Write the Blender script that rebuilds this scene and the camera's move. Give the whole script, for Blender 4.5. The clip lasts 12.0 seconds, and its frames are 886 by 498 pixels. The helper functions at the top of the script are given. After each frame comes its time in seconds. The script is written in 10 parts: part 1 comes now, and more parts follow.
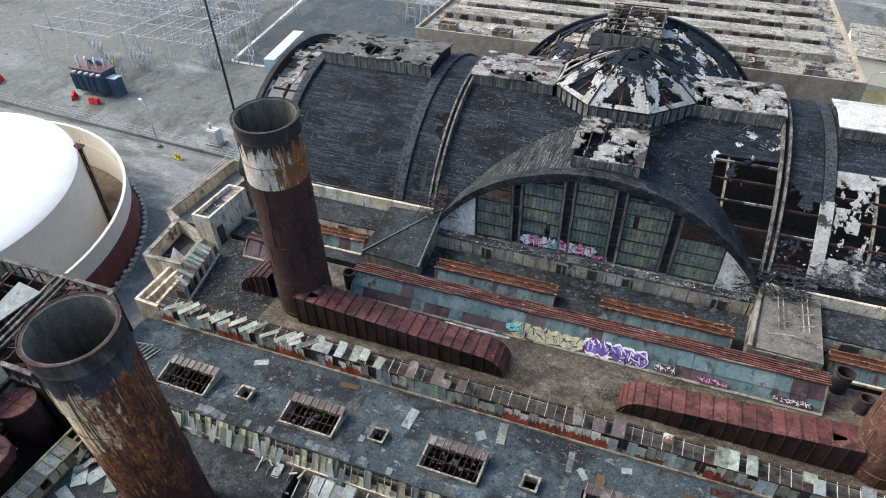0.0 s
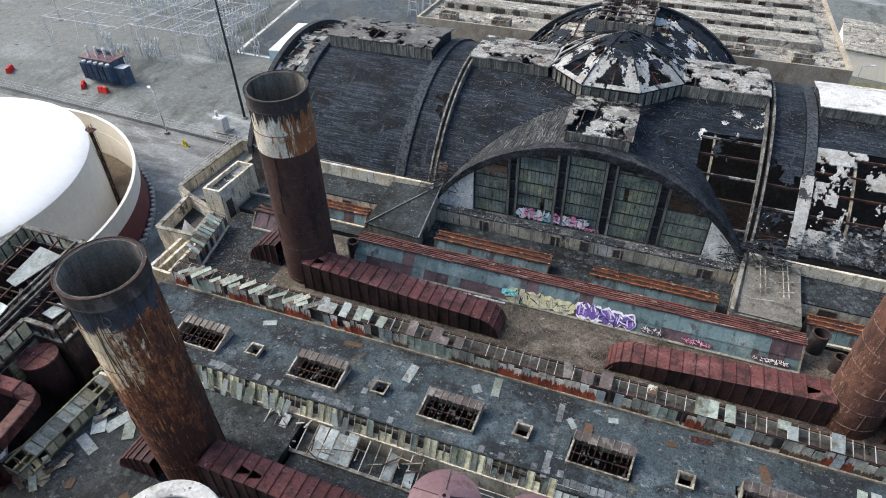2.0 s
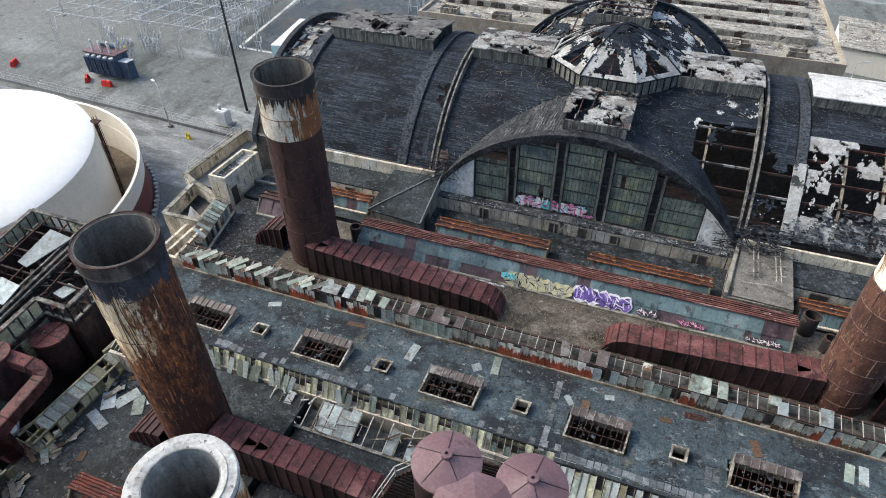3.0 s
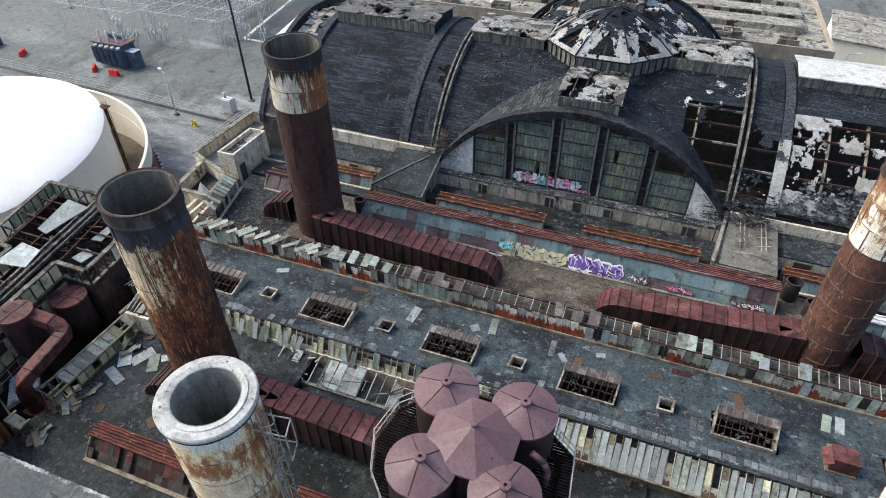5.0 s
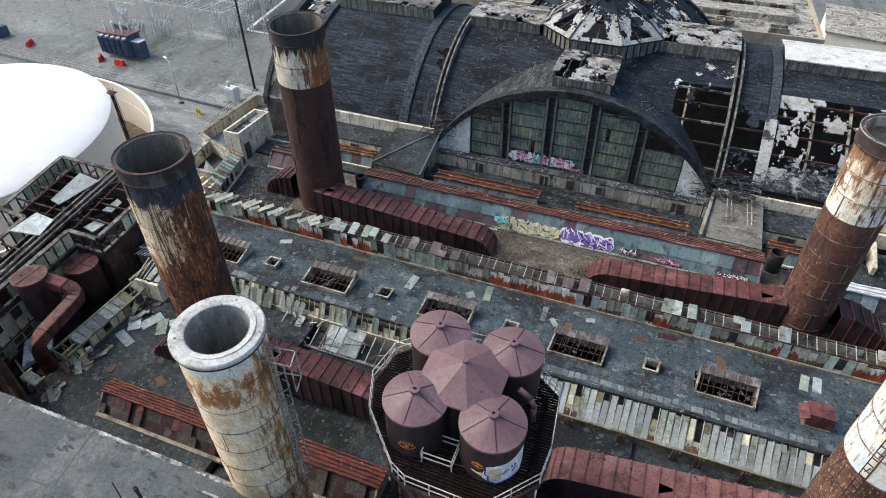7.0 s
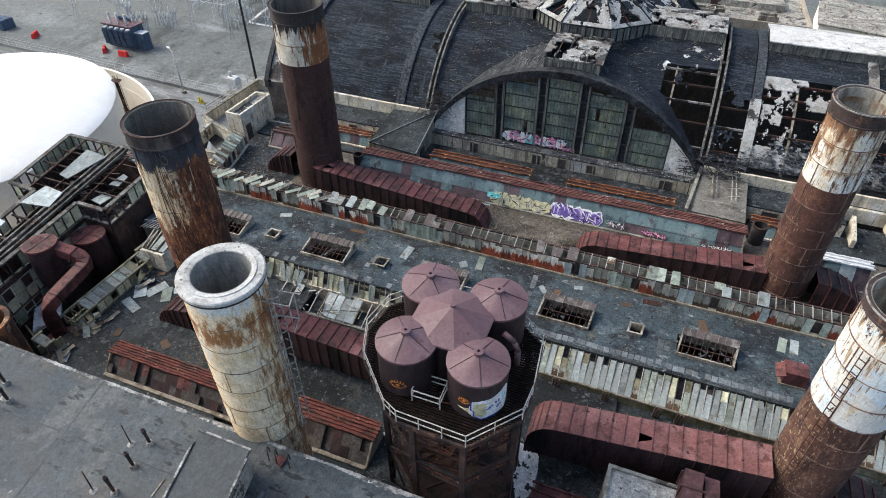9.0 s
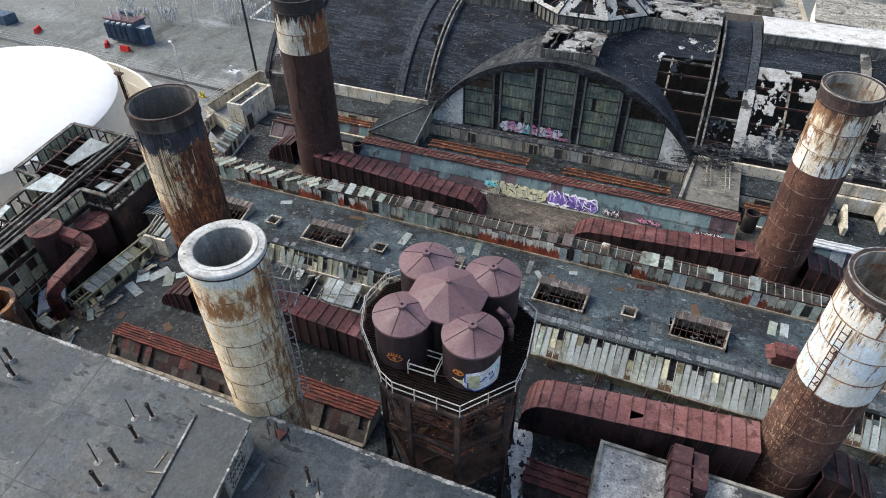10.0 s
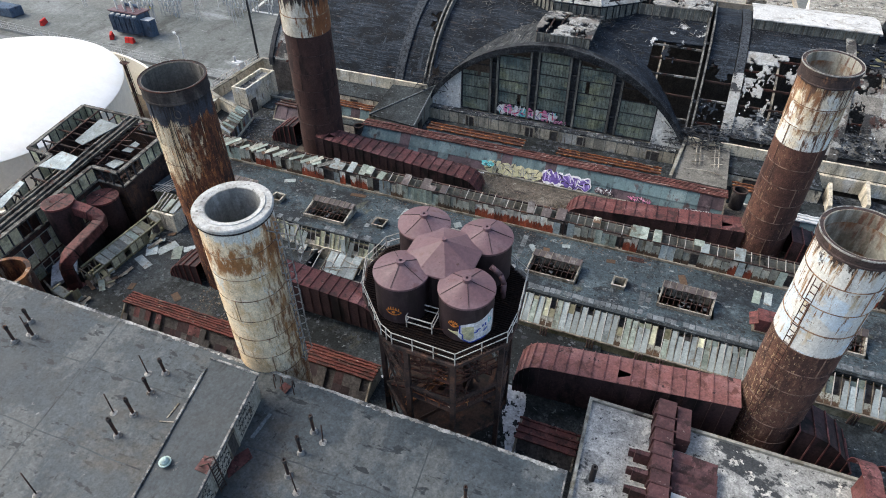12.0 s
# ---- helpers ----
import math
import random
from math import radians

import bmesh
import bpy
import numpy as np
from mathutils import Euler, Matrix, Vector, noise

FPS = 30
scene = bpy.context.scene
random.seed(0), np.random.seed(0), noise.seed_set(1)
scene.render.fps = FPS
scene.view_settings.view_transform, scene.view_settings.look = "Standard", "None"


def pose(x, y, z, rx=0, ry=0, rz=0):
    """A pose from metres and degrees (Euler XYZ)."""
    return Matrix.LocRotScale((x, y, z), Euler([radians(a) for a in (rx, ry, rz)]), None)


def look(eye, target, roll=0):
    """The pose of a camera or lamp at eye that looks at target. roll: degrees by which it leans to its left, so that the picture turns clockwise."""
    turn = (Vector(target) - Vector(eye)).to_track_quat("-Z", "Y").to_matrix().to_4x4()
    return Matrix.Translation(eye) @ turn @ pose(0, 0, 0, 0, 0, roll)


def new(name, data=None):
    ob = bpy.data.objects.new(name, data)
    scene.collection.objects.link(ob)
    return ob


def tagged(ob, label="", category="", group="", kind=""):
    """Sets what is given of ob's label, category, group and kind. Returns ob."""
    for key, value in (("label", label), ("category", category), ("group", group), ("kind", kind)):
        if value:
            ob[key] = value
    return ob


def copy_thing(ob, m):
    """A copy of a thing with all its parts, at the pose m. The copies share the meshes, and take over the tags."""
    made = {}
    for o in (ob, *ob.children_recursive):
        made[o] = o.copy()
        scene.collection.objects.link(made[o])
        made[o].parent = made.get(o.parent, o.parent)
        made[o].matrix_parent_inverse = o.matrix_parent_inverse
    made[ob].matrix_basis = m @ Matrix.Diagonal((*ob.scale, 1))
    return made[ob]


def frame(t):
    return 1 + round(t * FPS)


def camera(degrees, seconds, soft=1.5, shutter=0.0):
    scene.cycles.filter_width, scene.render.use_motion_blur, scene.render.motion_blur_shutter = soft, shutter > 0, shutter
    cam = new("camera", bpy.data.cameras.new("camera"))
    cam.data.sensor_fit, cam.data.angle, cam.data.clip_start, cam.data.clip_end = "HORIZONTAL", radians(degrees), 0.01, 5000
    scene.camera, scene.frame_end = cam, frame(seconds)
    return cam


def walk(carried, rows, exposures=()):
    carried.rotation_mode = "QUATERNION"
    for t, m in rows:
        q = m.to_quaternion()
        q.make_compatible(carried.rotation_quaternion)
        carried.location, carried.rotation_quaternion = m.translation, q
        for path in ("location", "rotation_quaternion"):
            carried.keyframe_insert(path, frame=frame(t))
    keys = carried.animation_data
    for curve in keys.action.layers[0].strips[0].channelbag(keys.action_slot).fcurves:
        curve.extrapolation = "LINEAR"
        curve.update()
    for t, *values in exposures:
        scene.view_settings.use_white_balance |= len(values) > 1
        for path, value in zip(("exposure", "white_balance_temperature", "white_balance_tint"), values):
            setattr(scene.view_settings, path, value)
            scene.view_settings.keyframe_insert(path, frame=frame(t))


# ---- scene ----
cam = camera(66.32, 12.0, soft=1.0)
PATH = [
    (0, (1.493, 0.663, 78.155), (0.9507, 2.0180, 76.7874), -1.63),
    (0.5, (1.973, -0.417, 78.084), (1.4296, 0.9394, 76.7182), -1.54),
    (1, (2.469, -1.516, 78.042), (1.9254, -0.1582, 76.6772), -1.43),
    (1.5, (2.923, -2.612, 78.027), (2.3785, -1.2538, 76.6639), -1.44),
    (2, (3.289, -3.711, 78.173), (2.7443, -2.3537, 76.8084), -1.34),
    (2.5, (3.622, -4.845, 78.037), (3.0776, -3.4864, 76.6743), -1.23),
    (3, (3.888, -5.933, 78.074), (3.3466, -4.5736, 76.7107), -1.02),
    (4.8, (5.279, -9.761, 77.884), (4.7395, -8.3997, 76.5218), -0.91),
    (5, (5.442, -10.147, 77.872), (4.9009, -8.7855, 76.5104), -0.82),
    (5.5, (5.869, -11.128, 77.855), (5.3266, -9.7669, 76.4931), -0.82),
    (6, (6.274, -12.069, 77.774), (5.7312, -10.7071, 76.4133), -0.72),
    (6.5, (6.729, -12.917, 77.685), (6.1852, -11.5556, 76.3246), -0.73),
    (7, (7.222, -13.728, 77.562), (6.6788, -12.3665, 76.2012), -0.62),
    (9, (9.318, -17.118, 77.133), (8.7712, -15.7562, 75.7735), -0.63),
    (9.5, (9.816, -17.918, 77.054), (9.2688, -16.5577, 75.6941), -0.64),
    (10, (10.266, -18.706, 76.924), (9.7186, -17.3459, 75.5641), -0.54),
    (10.5, (10.686, -19.434, 76.872), (10.1383, -18.0743, 75.5107), -0.54),
    (11, (11.133, -20.283, 76.850), (10.5849, -18.9233, 75.4893), -0.55),
    (11.5, (11.494, -21.134, 76.832), (10.9456, -19.7751, 75.4705), -0.55),
    (12, (11.881, -22.020, 76.823), (11.3324, -20.6621, 75.4612), -0.55),
]
walk(cam, [(t, look(eye, target, roll)) for t, eye, target, roll in PATH], [(0.0, 0.55, 6480, 6.0), (5.0, 0.47, 6480, 6.0), (12.0, 0.45, 6480, 6.0)])

GROUND = 2.0

# ---- world and light: a bright overcast sky with a faint soft sun ----
SUN_EL, SUN_AZ = 44.0, 266.0
world = bpy.data.worlds.new("world")
scene.world = world
world.use_nodes = True
_nt = world.node_tree
_sky = _nt.nodes.new("ShaderNodeTexSky")
_sky.sky_type = "NISHITA"
_sky.sun_disc = False
_sky.sun_elevation, _sky.sun_rotation = radians(SUN_EL), radians(SUN_AZ)
_sky.dust_density, _sky.air_density = 4.0, 1.0
_bg = _nt.nodes["Background"]
_bg.inputs["Strength"].default_value = 0.22
_nt.links.new(_sky.outputs[0], _bg.inputs["Color"])
sun = new("sun", bpy.data.lights.new("sun", "SUN"))
sun.data.energy, sun.data.angle, sun.data.color = 1.2, radians(20), (1.0, 0.985, 0.955)
_a, _e = radians(SUN_AZ), radians(SUN_EL)
sun.matrix_world = look((0, 0, 0), (-math.sin(_a) * math.cos(_e), -math.cos(_a) * math.cos(_e), -math.sin(_e)))
scene.view_settings.exposure = 0.55

# ---- materials ----


def mat(name, base, layers=(), rough=0.85, metal=0.0, bump=0.2, grain=6.0, var=0.0, tone=0.25, island=0.0, drip=None, foot=None, spec=0.3, cells=()):
    """A weathered surface in world space. layers: (colour, (sx, sy, sz), low, high) mixed over the base where noise passes low..high."""
    m = bpy.data.materials.new(name)
    m.use_nodes = True
    nt = m.node_tree
    N, L = nt.nodes, nt.links
    bsdf = N["Principled BSDF"]
    geo = N.new("ShaderNodeNewGeometry")

    def noise_at(scale, detail=6.0, w=0.0):
        mp = N.new("ShaderNodeMapping")
        mp.inputs["Scale"].default_value = scale
        mp.inputs["Location"].default_value = (w * 7.3, w * 3.1, w * 5.7)
        L.new(geo.outputs["Position"], mp.inputs["Vector"])
        n = N.new("ShaderNodeTexNoise")
        n.inputs["Scale"].default_value = 1.0
        n.inputs["Detail"].default_value = detail
        n.inputs["Roughness"].default_value = 0.66
        L.new(mp.outputs[0], n.inputs["Vector"])
        return n.outputs["Fac"]

    def ramp(fac, lo, hi, a=0.0, b=1.0, clamp=True):
        r = N.new("ShaderNodeMapRange")
        r.clamp = clamp
        for k, v in zip(("From Min", "From Max", "To Min", "To Max"), (lo, hi, a, b)):
            r.inputs[k].default_value = v
        L.new(fac, r.inputs["Value"])
        return r.outputs[0]

    def mix(a, b, fac, how="MIX"):
        x = N.new("ShaderNodeMix")
        x.data_type, x.blend_type = "RGBA", how
        if isinstance(fac, float):
            x.inputs["Factor"].default_value = fac
        else:
            L.new(fac, x.inputs["Factor"])
        for k, v in ((6, a), (7, b)):
            if isinstance(v, tuple):
                x.inputs[k].default_value = (*v, 1)
            else:
                L.new(v, x.inputs[k])
        return x.outputs[2]

    col = tuple(base)
    for i, (c, sc, lo, hi) in enumerate(layers):
        col = mix(col, tuple(c), ramp(noise_at(sc, 7.0, i + 1.0), lo, hi))
    for cc_, size, low_, high_ in cells:
        # whole panels of another colour
        snap = N.new("ShaderNodeVectorMath")
        snap.operation = "SNAP"
        L.new(geo.outputs["Position"], snap.inputs[0])
        snap.inputs[1].default_value = size
        wn_ = N.new("ShaderNodeTexWhiteNoise")
        L.new(snap.outputs[0], wn_.inputs["Vector"])
        col = mix(col, tuple(cc_), ramp(wn_.outputs["Value"], low_, high_))
    if drip:
        # rust that runs down from each joint: (colour, height of a joint, spacing, reach)
        dc, dz, gap, reach = drip
        sep = N.new("ShaderNodeSeparateXYZ")
        L.new(geo.outputs["Position"], sep.inputs[0])
        down = ramp(sep.outputs["Z"], dz - gap, dz, 1.0, 0.0, False)
        fr = N.new("ShaderNodeMath")
        fr.operation = "FRACT"
        L.new(down, fr.inputs[0])
        lim = ramp(fr.outputs[0], 0.0, 1.0, 0.0, 1.0)
        run = noise_at((1.3, 1.3, 0.2), 7.0, 21.0)
        patch = ramp(noise_at((0.35, 0.35, 0.3), 3.0, 27.0), 0.3, 0.7, -0.13, 0.13)
        flo = N.new("ShaderNodeMath")
        flo.operation = "FLOOR"
        L.new(down, flo.inputs[0])
        wn = N.new("ShaderNodeTexWhiteNoise")
        wn.noise_dimensions = "1D"
        L.new(flo.outputs[0], wn.inputs["W"])
        each = ramp(wn.outputs["Value"], 0.0, 1.0, -0.12, 0.03)
        total = run
        for extra in (patch, each):
            ad = N.new("ShaderNodeMath")
            ad.operation = "ADD"
            L.new(total, ad.inputs[0])
            L.new(extra, ad.inputs[1])
            total = ad.outputs[0]
        sub = N.new("ShaderNodeMath")
        sub.operation = "MULTIPLY_ADD"
        L.new(lim, sub.inputs[0])
        sub.inputs[1].default_value = -reach
        L.new(total, sub.inputs[2])
        pale = tuple(0.45 * a + 0.55 * b for a, b in zip(dc, base))
        col = mix(col, pale, ramp(sub.outputs[0], 0.36, 0.46))
        col = mix(col, tuple(dc), ramp(sub.outputs[0], 0.44, 0.56))
    if foot:
        # rust that climbs from the foot of a sheet: (colour, height)
        fc, fh = foot
        tco = N.new("ShaderNodeTexCoord")
        sep = N.new("ShaderNodeSeparateXYZ")
        L.new(tco.outputs["Object"], sep.inputs[0])
        rise = ramp(sep.outputs["Z"], 0.0, fh, 0.35, -0.25)
        add = N.new("ShaderNodeMath")
        add.operation = "ADD"
        L.new(rise, add.inputs[0])
        L.new(noise_at((5.0, 5.0, 0.8), 5.0, 23.0), add.inputs[1])
        col = mix(col, tuple(fc), ramp(add.outputs[0], 0.5, 0.58))
    g1 = noise_at((grain, grain, grain), 5.0, 9.0)
    g2 = noise_at((grain * 0.07,) * 3, 4.0, 11.0)
    shade = N.new("ShaderNodeMath")
    shade.operation = "MULTIPLY"
    L.new(ramp(g1, 0.32, 0.68, 1 - tone * 1.15, 1 + tone * 1.15), shade.inputs[0])
    L.new(ramp(g2, 0.3, 0.7, 1 - tone * 0.6, 1 + tone * 0.6), shade.inputs[1])
    g3 = noise_at((grain * 0.33, grain * 0.33, grain * 0.2), 4.0, 13.0)
    mottle = N.new("ShaderNodeMath")
    mottle.operation = "MULTIPLY"
    L.new(shade.outputs[0], mottle.inputs[0])
    L.new(ramp(g3, 0.32, 0.68, 1 - tone * 0.7, 1 + tone * 0.7), mottle.inputs[1])
    val = mottle.outputs[0]
    for source, amount in (("object", var), ("island", island)):
        if amount:
            pick = N.new("ShaderNodeObjectInfo").outputs["Random"] if source == "object" else geo.outputs["Random Per Island"]
            mul = N.new("ShaderNodeMath")
            mul.operation = "MULTIPLY"
            L.new(val, mul.inputs[0])
            L.new(ramp(pick, 0, 1, 1 - amount, 1 + amount), mul.inputs[1])
            val = mul.outputs[0]
    comb = N.new("ShaderNodeCombineColor")
    for k in range(3):
        L.new(val, comb.inputs[k])
    col = mix(col, comb.outputs[0], 1.0, "MULTIPLY")
    if isinstance(col, tuple):
        bsdf.inputs["Base Color"].default_value = (*col, 1)
    else:
        L.new(col, bsdf.inputs["Base Color"])
    L.new(ramp(g2, 0.3, 0.7, max(rough - 0.12, 0.05), min(rough + 0.1, 1)), bsdf.inputs["Roughness"])
    bsdf.inputs["Metallic"].default_value = metal
    bsdf.inputs["Specular IOR Level"].default_value = spec
    if bump:
        b = N.new("ShaderNodeBump")
        b.inputs["Strength"].default_value = bump
        b.inputs["Distance"].default_value = 0.06
        L.new(g1, b.inputs["Height"])
        L.new(b.outputs[0], bsdf.inputs["Normal"])
    return m


RUST, DRUST, BLACK = (0.17, 0.055, 0.025), (0.05, 0.022, 0.016), (0.012, 0.012, 0.014)
ST = (0.9, 0.9, 0.12)      # streaks that run down a wall
M = {}
M["yard"] = mat("yard_asphalt", (0.128, 0.138, 0.133), [((0.19, 0.203, 0.2), (0.03, 0.05, 0.03), 0.5, 0.6), ((0.075, 0.08, 0.075), (0.1, 0.04, 0.1), 0.52, 0.62), ((0.15, 0.156, 0.148), (0.015, 0.02, 0.01), 0.5, 0.58), ((0.27, 0.288, 0.29), (0.02, 0.06, 0.02), 0.59, 0.66), ((0.06, 0.064, 0.062), (0.25, 0.5, 0.3), 0.62, 0.68), ((0.23, 0.24, 0.24), (0.4, 0.9, 0.3), 0.64, 0.67)], grain=2.0, tone=0.2)
M["road"] = mat("road_concrete", (0.2, 0.21, 0.21), [((0.115, 0.12, 0.12), (0.06, 0.3, 0.1), 0.5, 0.62), ((0.3, 0.315, 0.32), (0.2, 0.5, 0.2), 0.56, 0.66)], grain=2.0, tone=0.18)
M["grass"] = mat("dry_grass", (0.13, 0.125, 0.07), [((0.2, 0.18, 0.12), (0.2, 0.2, 0.2), 0.45, 0.6)], grain=3.0)
M["line"] = mat("white_marking", (0.6, 0.6, 0.58), [((0.3, 0.3, 0.29), (0.7, 0.7, 0.7), 0.5, 0.6)])
M["roof"] = mat("blue_grey_roofing", (0.043, 0.06, 0.071), [((0.075, 0.098, 0.11), (0.35, 0.5, 0.4), 0.52, 0.59), ((0.018, 0.022, 0.027), (0.2, 0.3, 0.3), 0.5, 0.57), ((0.16, 0.18, 0.185), (0.9, 1.6, 1), 0.62, 0.65), ((0.075, 0.078, 0.062), (0.3, 0.3, 0.3), 0.6, 0.68), ((0.014, 0.017, 0.02), (1.6, 0.9, 1), 0.61, 0.65), ((0.115, 0.133, 0.143), (3.0, 4.5, 3), 0.63, 0.67)], grain=6.0, tone=0.38, bump=0.5)
M["lowroof"] = mat("dark_wet_roofing", (0.03, 0.036, 0.039), [((0.06, 0.07, 0.074), (0.6, 0.6, 0.5), 0.54, 0.64), ((0.012, 0.014, 0.015), (0.2, 0.25, 0.3), 0.48, 0.58), ((0.07, 0.066, 0.05), (0.3, 0.3, 0.3), 0.6, 0.72), ((0.13, 0.145, 0.15), (2.0, 2.4, 2.0), 0.62, 0.66)], grain=5.0, tone=0.5, bump=0.5, rough=0.75, spec=0.2)
M["gravel"] = mat("brown_gravel_roof", (0.092, 0.078, 0.062), [((0.15, 0.13, 0.105), (0.4, 0.8, 0.5), 0.5, 0.62), ((0.05, 0.043, 0.036), (0.25, 0.6, 0.3), 0.52, 0.61), ((0.22, 0.21, 0.19), (1.3, 1.6, 1), 0.63, 0.67), ((0.03, 0.028, 0.025), (2.2, 2.6, 2), 0.61, 0.65)], grain=8.0, tone=0.45, bump=0.6)
M["nearroof"] = mat("grey_membrane_roof", (0.052, 0.064, 0.073), [((0.036, 0.047, 0.056), (0.1, 0.14, 0.2), 0.46, 0.55), ((0.076, 0.085, 0.089), (0.28, 0.22, 0.2), 0.52, 0.59), ((0.014, 0.019, 0.024), (0.5, 1.3, 0.8), 0.59, 0.625), ((0.066, 0.062, 0.055), (0.07, 0.09, 0.1), 0.53, 0.62), ((0.018, 0.022, 0.026), (2.6, 1.2, 2.0), 0.63, 0.66), ((0.16, 0.17, 0.172), (1.4, 0.7, 1.0), 0.665, 0.69)], grain=6.0, tone=0.3, bump=0.35, rough=0.6, spec=0.3)
M["penthouse"] = mat("dark_grey_membrane", (0.036, 0.045, 0.052), [((0.055, 0.065, 0.072), (0.3, 0.2, 0.2), 0.5, 0.6), ((0.022, 0.027, 0.031), (0.5, 0.2, 0.3), 0.56, 0.62), ((0.1, 0.1, 0.098), (1.2, 0.8, 1.0), 0.655, 0.69)], grain=5.0, tone=0.25, bump=0.3, rough=0.65)
M["collarpale"] = mat("grimy_pale_sealant", (0.2, 0.195, 0.185), [((0.34, 0.34, 0.33), (3, 3, 3), 0.54, 0.62), ((0.1, 0.08, 0.065), (2, 2, 2), 0.56, 0.63)], grain=5.0, tone=0.3)
M["domegreen"] = mat("pale_green_plastic", (0.4, 0.5, 0.46), [((0.28, 0.34, 0.31), (2, 2, 2), 0.53, 0.62)], grain=4.0, tone=0.15, rough=0.5)
M["scrawlwall"] = mat("beige_weathered_wall", (0.36, 0.33, 0.28), [((0.22, 0.2, 0.165), (0.8, 0.8, 0.2), 0.5, 0.6), ((0.44, 0.42, 0.38), (0.5, 0.5, 0.4), 0.56, 0.63), ((0.12, 0.09, 0.065), (1.6, 1.6, 0.5), 0.61, 0.66)], grain=5.0, tone=0.3)
M["speckle"] = mat("peeling_concrete_roof", (0.26, 0.26, 0.25), [((0.38, 0.375, 0.355), (0.25, 0.3, 0.5), 0.53, 0.58), ((0.04, 0.043, 0.046), (0.22, 0.3, 0.5), 0.54, 0.58), ((0.42, 0.41, 0.38), (1.2, 1.2, 1), 0.58, 0.61), ((0.055, 0.055, 0.055), (2.0, 2.0, 2), 0.61, 0.64)], grain=7.0, tone=0.35, bump=0.4)
M["concrete"] = mat("stained_concrete", (0.25, 0.24, 0.205), [((0.14, 0.125, 0.095), (0.7, 0.7, 0.1), 0.5, 0.6), ((0.05, 0.046, 0.042), (0.5, 0.5, 0.25), 0.55, 0.62), ((0.35, 0.345, 0.31), (0.35, 0.35, 0.3), 0.58, 0.64)], grain=3.5, tone=0.25)
M["mossy"] = mat("mossy_concrete", (0.19, 0.18, 0.12), [((0.09, 0.09, 0.05), (0.7, 0.7, 0.15), 0.48, 0.62), ((0.3, 0.285, 0.21), (0.4, 0.4, 0.2), 0.56, 0.66)], grain=3.0)
M["char"] = mat("charred_roof", (0.011, 0.0152, 0.022), [((0.034, 0.043, 0.056), (0.25, 6.0, 6.0), 0.5, 0.55), ((0.007, 0.009, 0.013), (0.2, 0.4, 0.4), 0.5, 0.58), ((0.14, 0.155, 0.17), (1.2, 9.0, 9.0), 0.63, 0.66), ((0.05, 0.042, 0.04), (0.5, 2.5, 2.5), 0.6, 0.66), ((0.034, 0.043, 0.056), (1.6, 0.16, 0.16), 0.6, 0.66)], grain=8.0, tone=0.55, bump=0.6, spec=0.2)
M["charpatch"] = mat("charred_roof_with_white_felt", (0.01, 0.0135, 0.02), [((0.026, 0.033, 0.044), (0.4, 3.5, 3.5), 0.5, 0.58), ((0.42, 0.425, 0.42), (0.24, 0.2, 0.2), 0.585, 0.595), ((0.02, 0.02, 0.02), (0.9, 0.9, 0.9), 0.58, 0.61)], grain=7.0, tone=0.5, bump=0.5, spec=0.15)
M["feltpatch"] = mat("peeling_white_felt", (0.3, 0.3, 0.285), [((0.22, 0.21, 0.19), (0.6, 0.6, 0.5), 0.5, 0.58), ((0.035, 0.035, 0.036), (0.26, 0.3, 0.3), 0.51, 0.54), ((0.06, 0.03, 0.024), (0.5, 0.4, 0.4), 0.57, 0.6), ((0.1, 0.1, 0.1), (2.2, 2.2, 2.2), 0.58, 0.62)], grain=6.0, tone=0.4, bump=0.5, cells=[((0.18, 0.168, 0.15), (2.4, 1.8, 50.0), 0.5, 0.95)])
M["whitepanel"] = mat("torn_white_roof_panel", (0.33, 0.335, 0.33), [((0.26, 0.25, 0.23), (0.5, 0.5, 0.5), 0.5, 0.58), ((0.03, 0.032, 0.036), (0.3, 0.34, 0.3), 0.6, 0.615), ((0.1, 0.095, 0.09), (1.6, 1.6, 1.6), 0.6, 0.64)], grain=5.0, tone=0.25, bump=0.4, cells=[((0.3, 0.298, 0.285), (2.2, 0.95, 50.0), 0.5, 0.95)])
M["wallboard"] = mat("scorched_grey_boarding", (0.15, 0.152, 0.138), [((0.07, 0.07, 0.066), (3.0, 3.0, 0.2), 0.48, 0.56), ((0.25, 0.245, 0.22), (2.0, 2.0, 0.2), 0.57, 0.63)], grain=5.0, tone=0.3)
M["whitefelt"] = mat("white_roof_sheet", (0.52, 0.515, 0.5), [((0.36, 0.345, 0.32), (0.3, 0.6, 0.4), 0.54, 0.62), ((0.2, 0.17, 0.14), (0.9, 1.2, 0.8), 0.6, 0.64), ((0.08, 0.07, 0.065), (0.7, 0.7, 0.7), 0.65, 0.67), ((0.6, 0.6, 0.59), (1.6, 1.6, 1.6), 0.6, 0.64)], grain=5.0, tone=0.2)
M["lath"] = mat("burnt_lath", (0.062, 0.065, 0.066), [((0.014, 0.017, 0.02), (6.0, 0.25, 0.3), 0.46, 0.52), ((0.16, 0.16, 0.155), (6.0, 0.4, 0.5), 0.57, 0.62), ((0.025, 0.029, 0.034), (0.3, 0.3, 0.3), 0.52, 0.62)], grain=6.0, tone=0.45, bump=0.5, spec=0.15)
